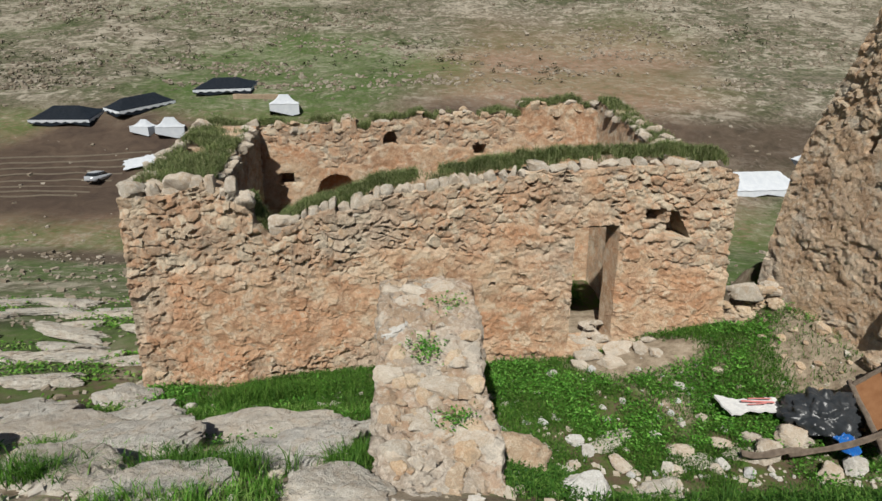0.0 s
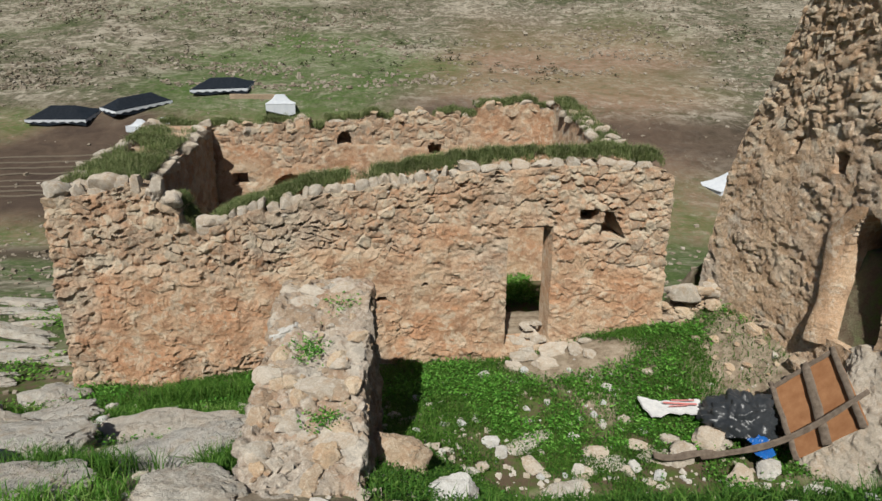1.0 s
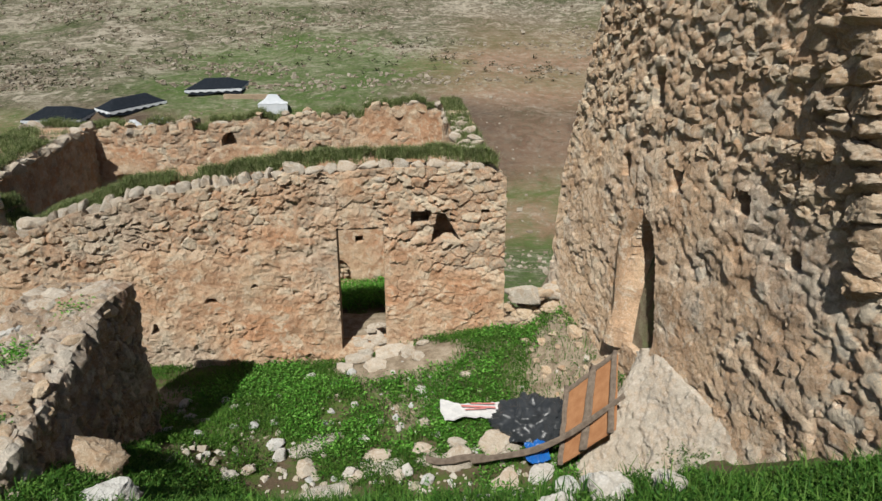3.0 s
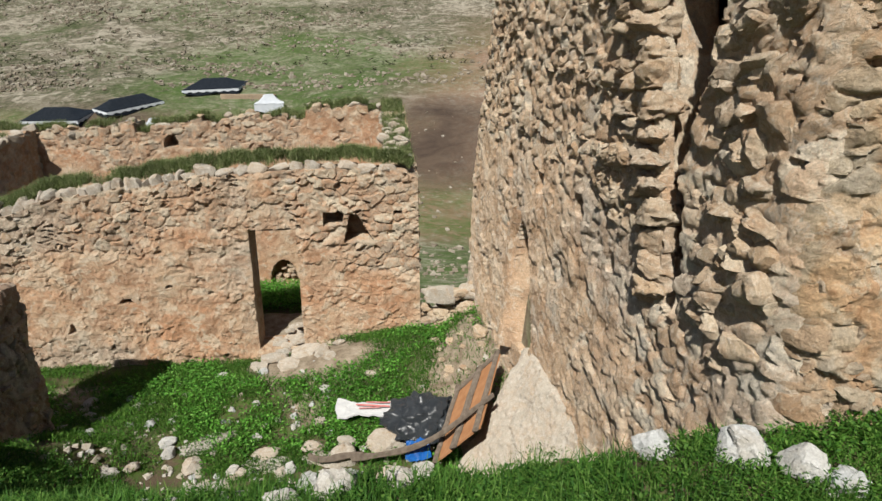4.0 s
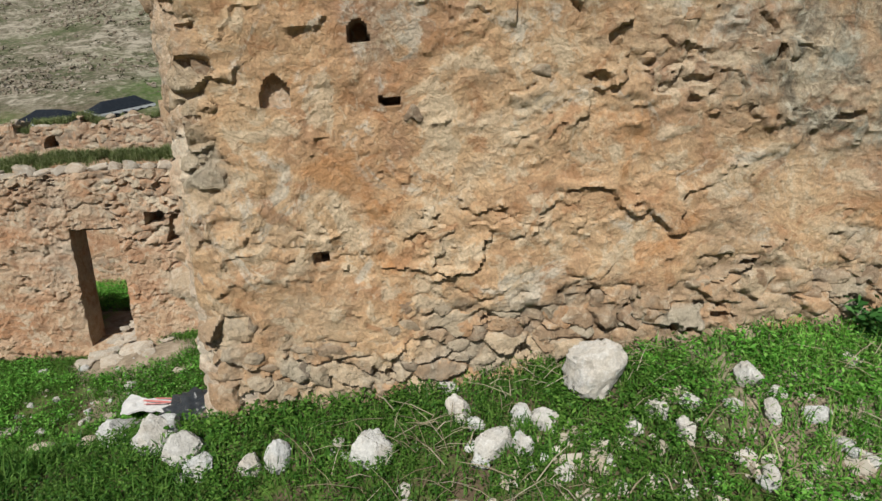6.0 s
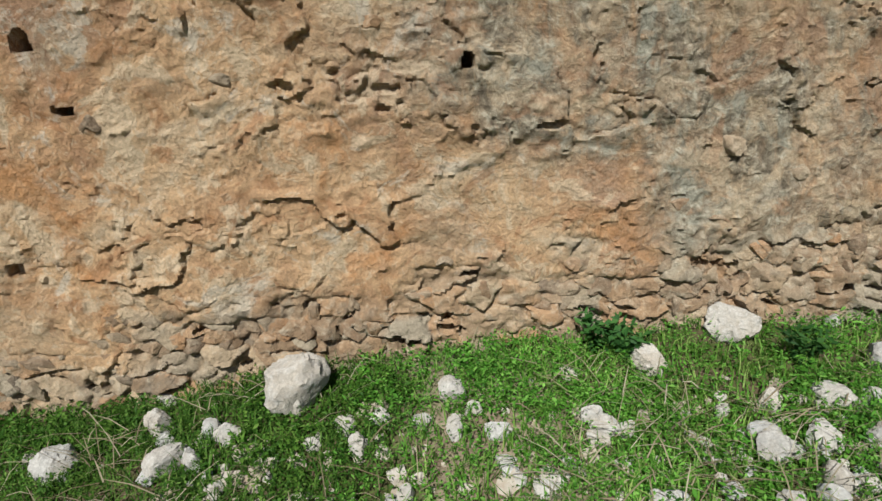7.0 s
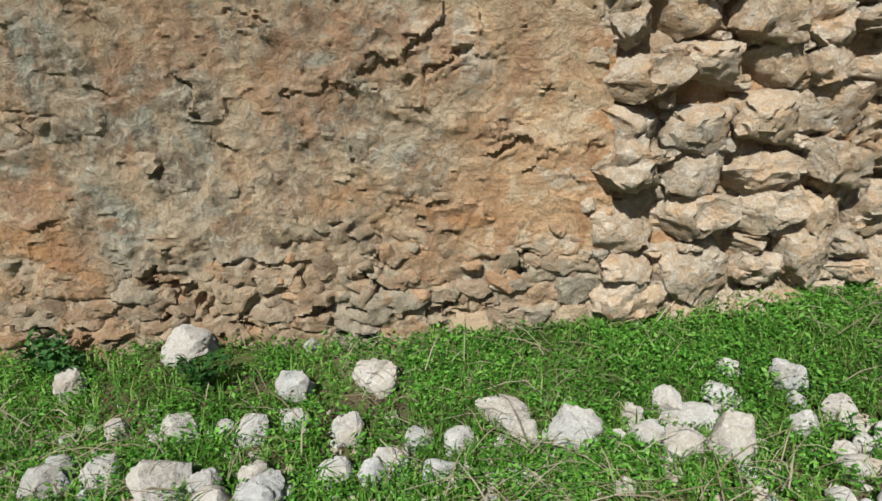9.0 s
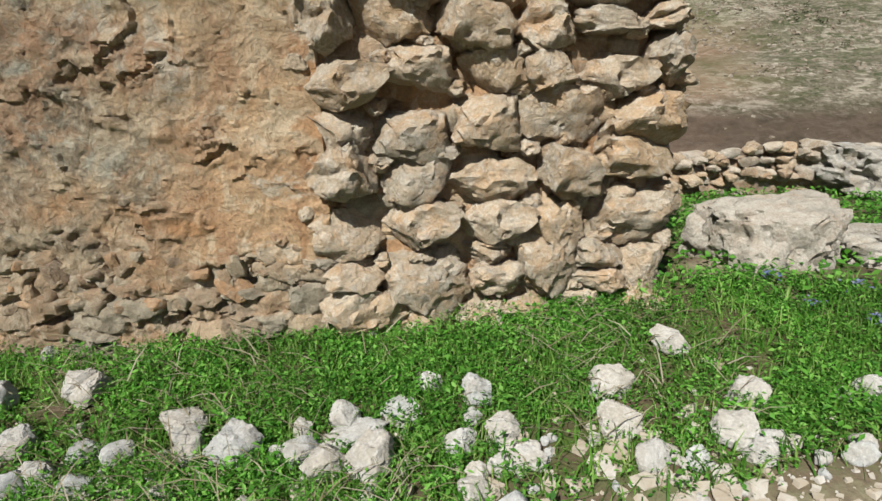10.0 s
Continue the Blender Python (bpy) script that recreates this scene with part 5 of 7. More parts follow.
drop(0.74, 5.3, 0.62, 0.85, LAID_FINE, sink=0.25, label="big pale boulder at the foot of the wall stub")
drop(1.3, 4.6, 0.5, 0.6, label="big pale boulder at the foot of the wall stub")
for _ in range(26):
    drop(rnd.uniform(-4.5, 1.5), rnd.uniform(7.0, 8.6), rnd.uniform(0.08, 0.28), rnd.uniform(0.5, 0.75), LOOSE)
for k, (x, y, w, d, turn) in enumerate(((2.4, 7.5, 0.85, 0.3, 38), (3.4, 7.1, 0.62, 0.35, 5), (2.75, 6.5, 0.7, 0.3, 20), (4.15, 7.2, 0.5, 0.3, -10), (3.05, 6.15, 0.5, 0.25, -20))):
    ob = new("limestone_outcrop", SLABS[k])
    ob.matrix_basis = pose(x, y, at_ground(x, y) - 0.03, 0, 0, turn) @ Matrix.Diagonal((w / 2, d / 2, 0.14, 1))
    tagged(ob, "flat pale limestone slab flush with the grass of the court", "rock", "limestone outcrop")
# steps of flat stone before the doorway
for u, v, w in ((7.35, -0.25, 0.7), (7.85, -0.35, 0.6), (7.6, -0.7, 0.55), (8.2, -0.6, 0.45), (8.35, -0.85, 0.32), (7.1, -0.6, 0.45), (8.5, -0.25, 0.3)):
    x, y = house_xy(u, v)
    drop(x, y, w * 0.85, 0.4, HEAD, "flat_stone", "flat pale stone laid before the ruined doorway", "doorway stones", 0.3)
for u, v, w, z in ((7.6, 0.3, 0.42, -0.78), (7.35, 0.15, 0.34, -0.86), (7.72, 0.05, 0.36, -0.78), (7.62, 0.55, 0.38, -0.74), (7.5, 0.0, 0.24, -0.84), (7.74, 0.32, 0.26, -0.58), (7.3, 0.4, 0.22, -0.88), (7.55, 0.2, 0.2, -0.62), (7.45, -0.14, 0.3, -0.9)):
    ob = new("fallen_stone", rnd.choice(HEAD))
    ob.matrix_basis = turned(rnd, HU, h_out, H3(u, v, z - 0.13), w, w * 0.8, w * 0.42, 9)
    tagged(ob, "rough pale stone heaped in the ruined doorway", "rock", "doorway stones")
for _ in range(16):
    w = rnd.uniform(0.1, 0.22)
    lay(back_wall, "stone", rnd.choice(LAID), turned(rnd, HU, h_out, H3(rnd.uniform(6.42, 6.92), 5.78, rnd.uniform(-1.72, -1.22)), w, 0.2, w * 0.6, 12))
# low rubble wall between the house and the tall ruin
low_wall = thing("low_wall", "low dry rubble wall of pale stones joining two ruins", "wall", (5.7, 10.7, -0.4))
for k in range(80):
    t = rnd.random()
    x, y = 5.3 + 1.25 * t, 10.75 + 0.1 * t + rnd.uniform(-0.22, 0.22)
    g = at_ground(x, y)
    w = rnd.uniform(0.12, 0.34)
    lay(low_wall, "stone", rnd.choice(LAID), turned(rnd, (1, 0.1), (0.1, -1), (x, y, g + rnd.uniform(0.0, 0.46)), w, w * 0.8, w * 0.5, 8))
lay(low_wall, "stone", HEAD[1], turned(rnd, (1, 0.1), (0.1, -1), (5.66, 10.62, -0.02), 0.66, 0.5, 0.34, 4))
lay(low_wall, "stone", HEAD[4], turned(rnd, (1, 0.1), (0.1, -1), (6.2, 10.7, 0.0), 0.42, 0.4, 0.3, 4))
# boulder and field wall beyond the dry-laid end
ob = new("boulder", outcrop_mesh(340))
ob.matrix_basis = pose(17.62, 5.2, at_ground(17.62, 5.2) + 0.12, 4, -3, 20) @ Matrix.Diagonal((0.44, 0.34, 0.46, 1))
tagged(ob, "large pitted grey limestone boulder in the grass", "rock")
ob = new("boulder", outcrop_mesh(341))
ob.matrix_basis = pose(18.75, 5.5, at_ground(18.75, 5.5) + 0.05, 0, 6, 80) @ Matrix.Diagonal((0.4, 0.6, 0.2, 1))
tagged(ob, "long low grey limestone boulder in the grass", "rock")
ob = new("boulder", outcrop_mesh(342))
ob.matrix_basis = pose(20.2, 9.0, at_ground(20.2, 9.0) + 0.25, 5, 8, 30) @ Matrix.Diagonal((0.9, 0.6, 0.42, 1))
tagged(ob, "grey limestone outcrop standing behind the field wall", "rock")
field_wall = thing("field_wall", "low dry-stone field wall of pale rubble", "wall", (19.5, 10, 2.0))
def field_top(u, jag=True):
    g = ground_z(15.5 + 0.995 * u, 8.5 + 0.0995 * u) + 0.46
    return g + 0.16 * (hash2(np.floor(u / 0.3), 0 * u, 5) - 0.5) * jag


part("core", wall_sheet("core", (15.5, 8.62), (0.995, 0.0995), (0.0995, -0.995), 12.0, 1.2, field_top, 0.4, 0.06, rubble_relief(21, 0.2, 0.12, 0.07), M_STUB), field_wall)
for k in range(300):
    x = 15.5 + 9.5 * rnd.random() ** 1.4
    y = 8.48 + 0.10 * (x - 15.5) + rnd.uniform(-0.08, 0.14)
    w = rnd.uniform(0.12, 0.26)
    lay(field_wall, "stone", rnd.choice(LAID if k % 3 else HEAD), turned(rnd, (1, 0.1), (0.1, -1), (x, y, at_ground(x, y) + 0.60 * rnd.random() ** 0.6), w, w * 0.9, w * 0.6, 14))
# the white sloping plinth under the side wall
def build_plinth():
    S, T = np.meshgrid(np.linspace(2.15, 5.0, 200), np.linspace(0, 1, 120), indexing="ij")
    crest = np.interp(S, [2.15, 2.7, 3.2, 4.1, 4.6, 5.0], [0.2, 0.32, 0.40, 0.46, 0.34, 0.0])
    Z = -1.2 + (crest + 1.2) * T
    reach = 0.03 + 0.62 * np.clip(crest - Z, 0, 9) ** 0.9 * sstep(2.1, 2.9, S) * sstep(5.1, 4.3, S)
    reach = reach + 0.14 * fbm(S * 1.4, Z * 1.4, 141) + 0.07 * fbm(S * 3.5, Z * 3.5, 142) + 0.035 * fbm(S * 9, Z * 9, 143) + 0.02 * fbm(S * 24, Z * 24, 144)
    X = T_AT[0] + T_U[0] * S + T_N[0] * reach
    Y = T_AT[1] + T_U[1] * S + T_N[1] * reach
    i = np.arange(S.size).reshape(S.shape)
    quads = np.stack([i[:-1, :-1], i[:-1, 1:], i[1:, 1:], i[1:, :-1]], -1).reshape(-1, 4)
    n = S.size
    back = np.stack([X - T_N[0] * 0.7 * 1.0, Y - T_N[1] * 0.7, Z - 0.02], -1).reshape(-1, 3)
    rim = np.concatenate([i[:, 0], i[-1, 1:], i[-2::-1, -1], i[0, -2:0:-1]])
    nxt = np.roll(rim, -1)
    verts = np.concatenate([np.stack([X, Y, Z], -1).reshape(-1, 3), back])
    quads = np.concatenate([quads, quads[:, ::-1] + n, np.stack([rim, rim + n, nxt + n, nxt], -1)])
    return mesh_from("plinth", verts, quads, M_PLINTH, None, True, 60)


M_PLINTH = rock("limewashed plinth", (0.56, 0.49, 0.40), (0.58, 0.52, 0.43), (0.50, 0.44, 0.36), dirt=(0.50, 0.38, 0.27), pale=(0.66, 0.61, 0.54))
part("plinth", build_plinth(), tower, "whitish sloping plinth of old lime mortar")
for s_, z_, w in ((5.4, 0.25, 0.34), (5.15, 0.2, 0.26), (7.2, 0.0, 0.3), (6.3, 0.05, 0.26)):
    p = on_side(s_, z_, 0.25)
    drop(p[0], p[1], w, 0.7, LAID_FINE, label="rough fallen block beside the ruin's doorway")

for _ in range(45):
    s_ = rnd.uniform(4.9, 7.9)
    p = on_side(s_, 0, rnd.uniform(0.05, 1.0))
    drop(p[0], p[1], rnd.uniform(0.05, 0.19), rnd.uniform(0.5, 0.8), LAID, sink=0.3, label="broken stone fallen from the ruin's wall", group="fallen stones")
# ---------------- litter by the ruin: panel, sheets, sack, poles ----------------
def frame_of(a, b, c):
    """Axes of a panel from its corner a along b, with c on the far side."""
    a, b, c = Vector(a), Vector(b), Vector(c)
    x = (b - a).normalized()
    n = x.cross(c - a).normalized()
    y = n.cross(x)
    m = Matrix((x, y, n)).transposed().to_4x4()
    m.translation = a
    return m, (b - a).length, (c - a).dot(y)


PANEL_A, PANEL_B, PANEL_C = (5.72, 6.75, -0.86), (6.03, 7.99, -0.50), (6.25, 6.30, -0.13)
pm, plong, pwide = frame_of(PANEL_A, PANEL_B, PANEL_C)
panel = thing("leaning_panel", "orange-brown wooden panel with grey battens leaning on rock", "panel", PANEL_A)


def sheet_mesh(name, w, d, material, seed, crumple=0.03, folds=3.0, nx=40, ny=28, edge=0.06, thick=0.0):
    xs, ys = np.linspace(0, w, nx), np.linspace(0, d, ny)
    X, Y = np.meshgrid(xs, ys, indexing="ij")
    Z = crumple * (fbm(X * folds, Y * folds, seed) + 0.6 * np.abs(fbm(X * folds * 2.3, Y * folds * 2.3, seed + 5)))
    X = X + edge * fbm(X * 3, Y * 3, seed + 9)
    Y = Y + edge * fbm(X * 3, Y * 3, seed + 11)
    i = np.arange(X.size).reshape(X.shape)
    quads = np.stack([i[:-1, :-1], i[1:, :-1], i[1:, 1:], i[:-1, 1:]], -1).reshape(-1, 4)
    V = np.stack([X, Y, Z], -1).reshape(-1, 3)
    if thick:
        n = len(V)
        V = np.concatenate([V, V - np.array([0, 0, thick])])
        rim = np.concatenate([i[:, 0], i[-1, 1:], i[-2::-1, -1], i[0, -2:0:-1]])
        nxt = np.roll(rim, -1)
        quads = np.concatenate([quads, quads[:, ::-1] + n, np.stack([rim, rim + n, nxt + n, nxt], -1)])
    return mesh_from(name, V, quads, material, None, True, 60)


ob = part("board", sheet_mesh("board", plong, pwide, M_BOARD, 401, 0.012, 1.5, 30, 20, 0.008, 0.02), panel)
ob.matrix_basis = pm
for k, (y0, w) in enumerate(((0.03, 0.07), (pwide * 0.52, 0.12), (pwide - 0.03, 0.08))):
    ob = part("batten", beam_mesh("batten", (plong * 1.06, w, 0.05), M_WOOD, 410 + k), panel, "grey weathered batten")
    ob.matrix_basis = pm @ pose(plong / 2, y0, -0.045, 0, 0, (-2, 3, 1)[k])
ob = part("batten", beam_mesh("batten", (pwide, 0.06, 0.05), M_WOOD, 415), panel, "grey weathered batten")
ob.matrix_basis = pm @ pose(plong - 0.03, pwide / 2, -0.035, 0, 0, 88)


def pole(name, a, b, r0, r1, label, seed=0):
    a, b = Vector(a), Vector(b)
    rr = random.Random(seed)
    bm = bmesh.new()
    rings = []
    x = (b - a).normalized()
    y = x.orthogonal().normalized()
    z = x.cross(y)
    for i in range(13):
        t = i / 12
        c = a.lerp(b, t) + y * 0.03 * math.sin(t * 5 + seed) + z * 0.03 * math.sin(t * 7 + seed) - Vector((0, 0, 0.16 * math.sin(math.pi * t) * (b - a).length / 2))
        r = (r0 + (r1 - r0) * t) * rr.uniform(0.85, 1.15)
        rings.append([bm.verts.new(c + (y * math.cos(q) + z * math.sin(q)) * r) for q in [k * math.tau / 8 for k in range(8)]])
    for p, q in zip(rings[:-1], rings[1:]):
        for k in range(8):
            bm.faces.new((p[k], p[(k + 1) % 8], q[(k + 1) % 8], q[k]))
    bm.faces.new(rings[0][::-1])
    bm.faces.new(rings[-1])
    return tagged(new(name, bm_mesh(name, bm, M_WOOD, True)), label, "pole")


pole("wooden_pole", (4.62, 6.95, -0.98), (6.45, 6.72, 0.14), 0.045, 0.032, "long crooked weathered pole lying across a panel", 2)
pole("wooden_pole", (4.0, 7.0, -0.93), (4.75, 6.9, -0.86), 0.05, 0.04, "short weathered branch lying among stones", 4)
M_PLASTIC = plain("black plastic sheet", (0.02, 0.024, 0.028), (0.055, 0.06, 0.066), 5, 0.34, 0.8, 0.6)
M_BLUE = plain("blue plastic sheet", (0.01, 0.09, 0.36), (0.02, 0.16, 0.50), 6, 0.4, 0.3, 0.5)
M_SACK = plain("white woven sack", (0.52, 0.52, 0.52), (0.70, 0.69, 0.67), 7, 0.6, 0.6)
M_RED = plain("faded red print", (0.55, 0.16, 0.15), (0.64, 0.30, 0.28), 9, 0.7, 0.2)
# a crumpled heap of black sheet
bm = bmesh.new()
bmesh.ops.create_icosphere(bm, subdivisions=5, radius=1.0)
for v in bm.verts:
    d = v.co.normalized()
    fold = abs(noise.noise(d * 2.6 + Vector((4, 0, 0)))) + 0.7 * abs(noise.noise(d * 5.3)) + 0.4 * abs(noise.noise(d * 11)) + 0.2 * abs(noise.noise(d * 23))
    f = 0.82 + 0.22 * noise.noise(d * 1.6) + 0.36 * fold
    v.co = Vector((d.x * 0.52 * f, d.y * 0.48 * f, max(-0.05, d.z * 0.42 * f)))
sheet = new("plastic_sheet", bm_mesh("plastic_sheet", bm, M_PLASTIC, True))
sheet.matrix_basis = pose(5.52, 7.74, -0.93, -8, -6, -25)
tagged(sheet, "crumpled heap of black plastic sheeting on stones", "plastic sheet")
ob = new("sack", sheet_mesh("sack", 0.85, 0.40, M_SACK, 430, 0.06, 3.4, 40, 26, 0.10, 0.03))
ob.matrix_basis = pose(4.24, 7.80, -0.87, 4, 2, 4)
tagged(ob, "flattened white woven plastic sack with faded red print", "sack")
for k, (x0, y0, w, h) in enumerate(((0.25, 0.22, 0.5, 0.045), (0.4, 0.30, 0.36, 0.03), (0.3, 0.14, 0.3, 0.025))):
    q = part("print", sheet_mesh("print", w, h, M_RED, 435 + k, 0.012, 3.0, 12, 4, 0.02), ob, "faded red printed stripe")
    q.matrix_parent_inverse = Matrix.Identity(4)
    q.matrix_basis = pose(x0, y0, 0.055, 0, 0, -6 + 5 * k)
ob = new("blue_sheet", sheet_mesh("blue_sheet", 0.27, 0.26, M_BLUE, 440, 0.10, 6.0, 36, 36, 0.12, 0.01))
ob.matrix_basis = pose(5.38, 6.95, -0.92, 20, 8, 18)
tagged(ob, "crumpled bright blue plastic sheet under the heap", "plastic sheet")
drop(4.98, 7.5, 0.55, 0.6, HEAD)
drop(5.05, 6.72, 0.36, 0.6, HEAD)
drop(4.45, 7.15, 0.42, 0.8, HEAD)

# ---------------- grass, herbs and straw ----------------
def leaf_material(name, a, b, c, through_light=0.22):
    n = Nodes(name)
    pick = n.island()
    colour = n.ramp(pick, (0.0, a), (0.55, b), (1.0, c))
    patch = n.span(n.noise(n.place(), 1.6, 4), 0.3, 0.7, 0.75, 1.2)
    colour = n.mix(1.0, colour, n.node("ShaderNodeCombineColor", Red=patch, Green=patch, Blue=patch).outputs[0], "MULTIPLY")
    n.done(colour, 0.6)
    n.bsdf.inputs["Diffuse Roughness"].default_value = 0.0
    leaf = n.node("ShaderNodeBsdfTranslucent", Color=colour)
    both = n.node("ShaderNodeMixShader", Fac=through_light)
    n.tree.links.new(n.bsdf.outputs[0], both.inputs[1])
    n.tree.links.new(leaf.outputs[0], both.inputs[2])
    n.tree.links.new(both.outputs[0], n.tree.nodes["Material Output"].inputs["Surface"])
    return n.mat


M_LEAF = leaf_material("fresh herbs", (0.045, 0.165, 0.020), (0.115, 0.345, 0.036), (0.27, 0.56, 0.11))
M_BLADE = leaf_material("grass blades", (0.06, 0.185, 0.022), (0.14, 0.34, 0.04), (0.36, 0.50, 0.15))
M_COURT = leaf_material("court herbs", (0.036, 0.115, 0.014), (0.075, 0.19, 0.022), (0.165, 0.30, 0.055))
M_BROW = leaf_material("brow grass", (0.03, 0.10, 0.013), (0.07, 0.185, 0.024), (0.16, 0.29, 0.055))
M_DULL = leaf_material("wall-top grass", (0.10, 0.145, 0.045), (0.19, 0.245, 0.085), (0.38, 0.38, 0.20))
M_STRAW = leaf_material("dry straw", (0.26, 0.21, 0.13), (0.38, 0.33, 0.22), (0.50, 0.45, 0.34), 0.15)


def unit(v):
    return v / (np.linalg.norm(v, axis=1, keepdims=True) + 1e-9)


def leaves(gen, base, size, reach, tall):
    """Broad leaflets, one diamond each, strewn round their base points."""
    n = len(base)
    az, el = gen.uniform(0, math.tau, n), np.radians(gen.uniform(-5, 50, n))
    way = np.stack([np.cos(az) * np.cos(el), np.sin(az) * np.cos(el), np.sin(el)], 1)
    side = unit(np.cross(way, np.stack([0 * az, 0 * az, 1 + 0 * az], 1) + 0.5 * gen.normal(size=(n, 3))))
    c = base + np.stack([gen.normal(0, reach, n), gen.normal(0, reach, n), gen.uniform(0.1, 1, n) * tall], 1)
    ln, wd = (gen.uniform(0.5, 1.6, n) * size)[:, None], (gen.uniform(0.16, 0.36, n) * size)[:, None]
    dip = np.array([0, 0, -0.12]) * ln
    V = np.stack([c, c + way * ln * 0.55 + side * wd, c + way * ln + dip, c + way * ln * 0.55 - side * wd], 1).reshape(-1, 3)
    return V, np.arange(4 * n).reshape(-1, 4)


def blades(gen, base, length, width, bend=0.5):
    """Narrow bent blades of two pieces."""
    n = len(base)
    az = gen.uniform(0, math.tau, n)
    ln = gen.uniform(0.55, 1.25, n) * length
    lean = gen.uniform(0.1, bend, n)
    out = np.stack([np.cos(az), np.sin(az), 0 * az], 1)
    side = np.stack([-np.sin(az), np.cos(az), 0 * az], 1) * (width * gen.uniform(0.6, 1.3, n))[:, None]
    up = np.array([0, 0, 1.0])
    mid = base + out * (ln * lean * 0.35)[:, None] + up * (ln * 0.55)[:, None]
    tip = base + out * (ln * lean * 1.1)[:, None] + up * (ln * (1 - 0.4 * lean))[:, None]
    V = np.stack([base - side, base + side, mid + side * 0.75, mid - side * 0.75, tip + side * 0.1, tip - side * 0.1], 1).reshape(-1, 3)
    k = 6 * np.arange(n)[:, None]
    F = np.stack([k + [0, 1, 2, 3], k + [3, 2, 4, 5]], 1).reshape(-1, 4)
    return V, F


def sow(gen, count, x0, x1, y0, y1, keep):
    x, y = gen.uniform(x0, x1, count), gen.uniform(y0, y1, count)
    ok = gen.random(count) < keep(x, y)
    x, y = x[ok], y[ok]
    free = np.ones(len(x), bool)
    for rx, ry, rr in ROCK_SPOTS:
        if x0 - rr < rx < x1 + rr and y0 - rr < ry < y1 + rr:
            free &= (x - rx) ** 2 + (y - ry) ** 2 > rr * rr
    x, y = x[free], y[free]
    return np.stack([x, y, ground_z(x, y)], 1)


def stuff(name, V, F, material, label, category="grass"):
    return tagged(new(name, mesh_from(name, V, F, material, None, False)), label, category, kind="stuff")


def wall_line(x):
    return 3.15 + 0.127 * (x - 7.85) + 0.14 * np.clip(x - 14.8, 0, 3) ** 1.15


def gravel(x, y):
    return sstep(-0.15, 0.15, 2.75 + 0.35 * (x - 16) - y + 0.15 * fbm(x * 3, y * 3, 52)) * sstep(15.0, 16.0, x)


def terrace_keep(x, y):
    patchy = 0.35 + 0.65 * sstep(-0.35, 0.15, fbm(x * 1.6, y * 1.6, 53))
    bare = 0.75 * sstep(0.25, 0.45, fbm(x * 2.4, y * 2.4, 54))
    inside = (y < wall_line(x) - 0.02) | (x < 7.7) | (x > 16.85)
    stony = sstep(0.1, -0.25, y - 2.62 - 0.07 * (x - 13) + 0.3 * fbm(x * 1.5, y * 1.5, 50)) * sstep(10.5, 12.5, x)
    return patchy * (1 - 0.9 * bare) * (1 - 0.6 * stony) * (1 - gravel(x, y)) * inside * sstep(3.9, 3.5, np.where(x < 7.8, y, 0)) * np.where((x > 16.85) & (y > 9), 0, 1)


gen = np.random.default_rng(11)
# Herbs below x 10.7 get a darker green standing in for deeper shading.
for x0, x1, count, mat, say in ((6.0, 10.7, 10500, M_COURT, "dense green herbs on the bank, coloured darker for deeper shading"), (10.4, 18.6, 16500, M_LEAF, "fresh bright green herbs and clover on the bank")):
    clump = sow(gen, count, x0, x1, 1.7, 4.7, terrace_keep)
    V, F = leaves(gen, np.repeat(clump, 12, axis=0), 0.021, 0.028, 0.095)
    big = clump[gen.random(len(clump)) < sstep(-0.2, 0.3, fbm(clump[:, 0] * 1.9, clump[:, 1] * 1.9, 51))]
    V2, F2 = leaves(gen, np.repeat(big, 4, axis=0), 0.032, 0.035, 0.11)
    stuff("herbs", np.concatenate([V, V2]), np.concatenate([F, F2 + len(V)]), mat, say, "herbs")
# Blades below x 10.7 carry the same shading in their darker colour.
for x0, x1, count, mat in ((3.5, 10.7, 34000, M_BROW), (10.7, 18.6, 40000, M_BLADE)):
    V, F = blades(gen, sow(gen, count, x0, x1, 1.7, 4.7, terrace_keep), 0.13, 0.0042, 1.1)
    stuff("grass", V, F, mat, "thin green grass blades among the herbs")
base = sow(gen, 14000, 16.6, 27, 4.4, 10.5, lambda x, y: (0.3 + 0.7 * sstep(-0.3, 0.1, fbm(x, y, 59))) * (y > wall_line(x) - 6))
V, F = leaves(gen, np.repeat(base, 4, axis=0), 0.05, 0.05, 0.10)
stuff("herbs", V, F, M_LEAF, "green turf beyond the end of the ruin", "herbs")


def brow_keep(x, y):
    return (0.35 + 0.65 * sstep(-0.3, 0.2, fbm(x * 1.1, y * 1.1, 55))) * (1 - 0.8 * sstep(0.25, 0.5, fbm(x * 2.3, y * 2.3, 56))) * sstep(1.0, 2.2, x)


clump = sow(gen, 9000, 0.8, 7.0, 1.9, 4.2, brow_keep)
V, F = leaves(gen, np.repeat(clump, 6, axis=0), 0.034, 0.03, 0.10)
stuff("herbs", V, F, M_BROW, "fresh green herbs along the brow of the bank", "herbs")
base = sow(gen, 15000, 0.8, 7.0, 1.9, 4.2, brow_keep)
V, F = blades(gen, base, 0.20, 0.004, 0.8)
stuff("grass", V, F, M_BROW, "longer grass blades along the brow of the bank")


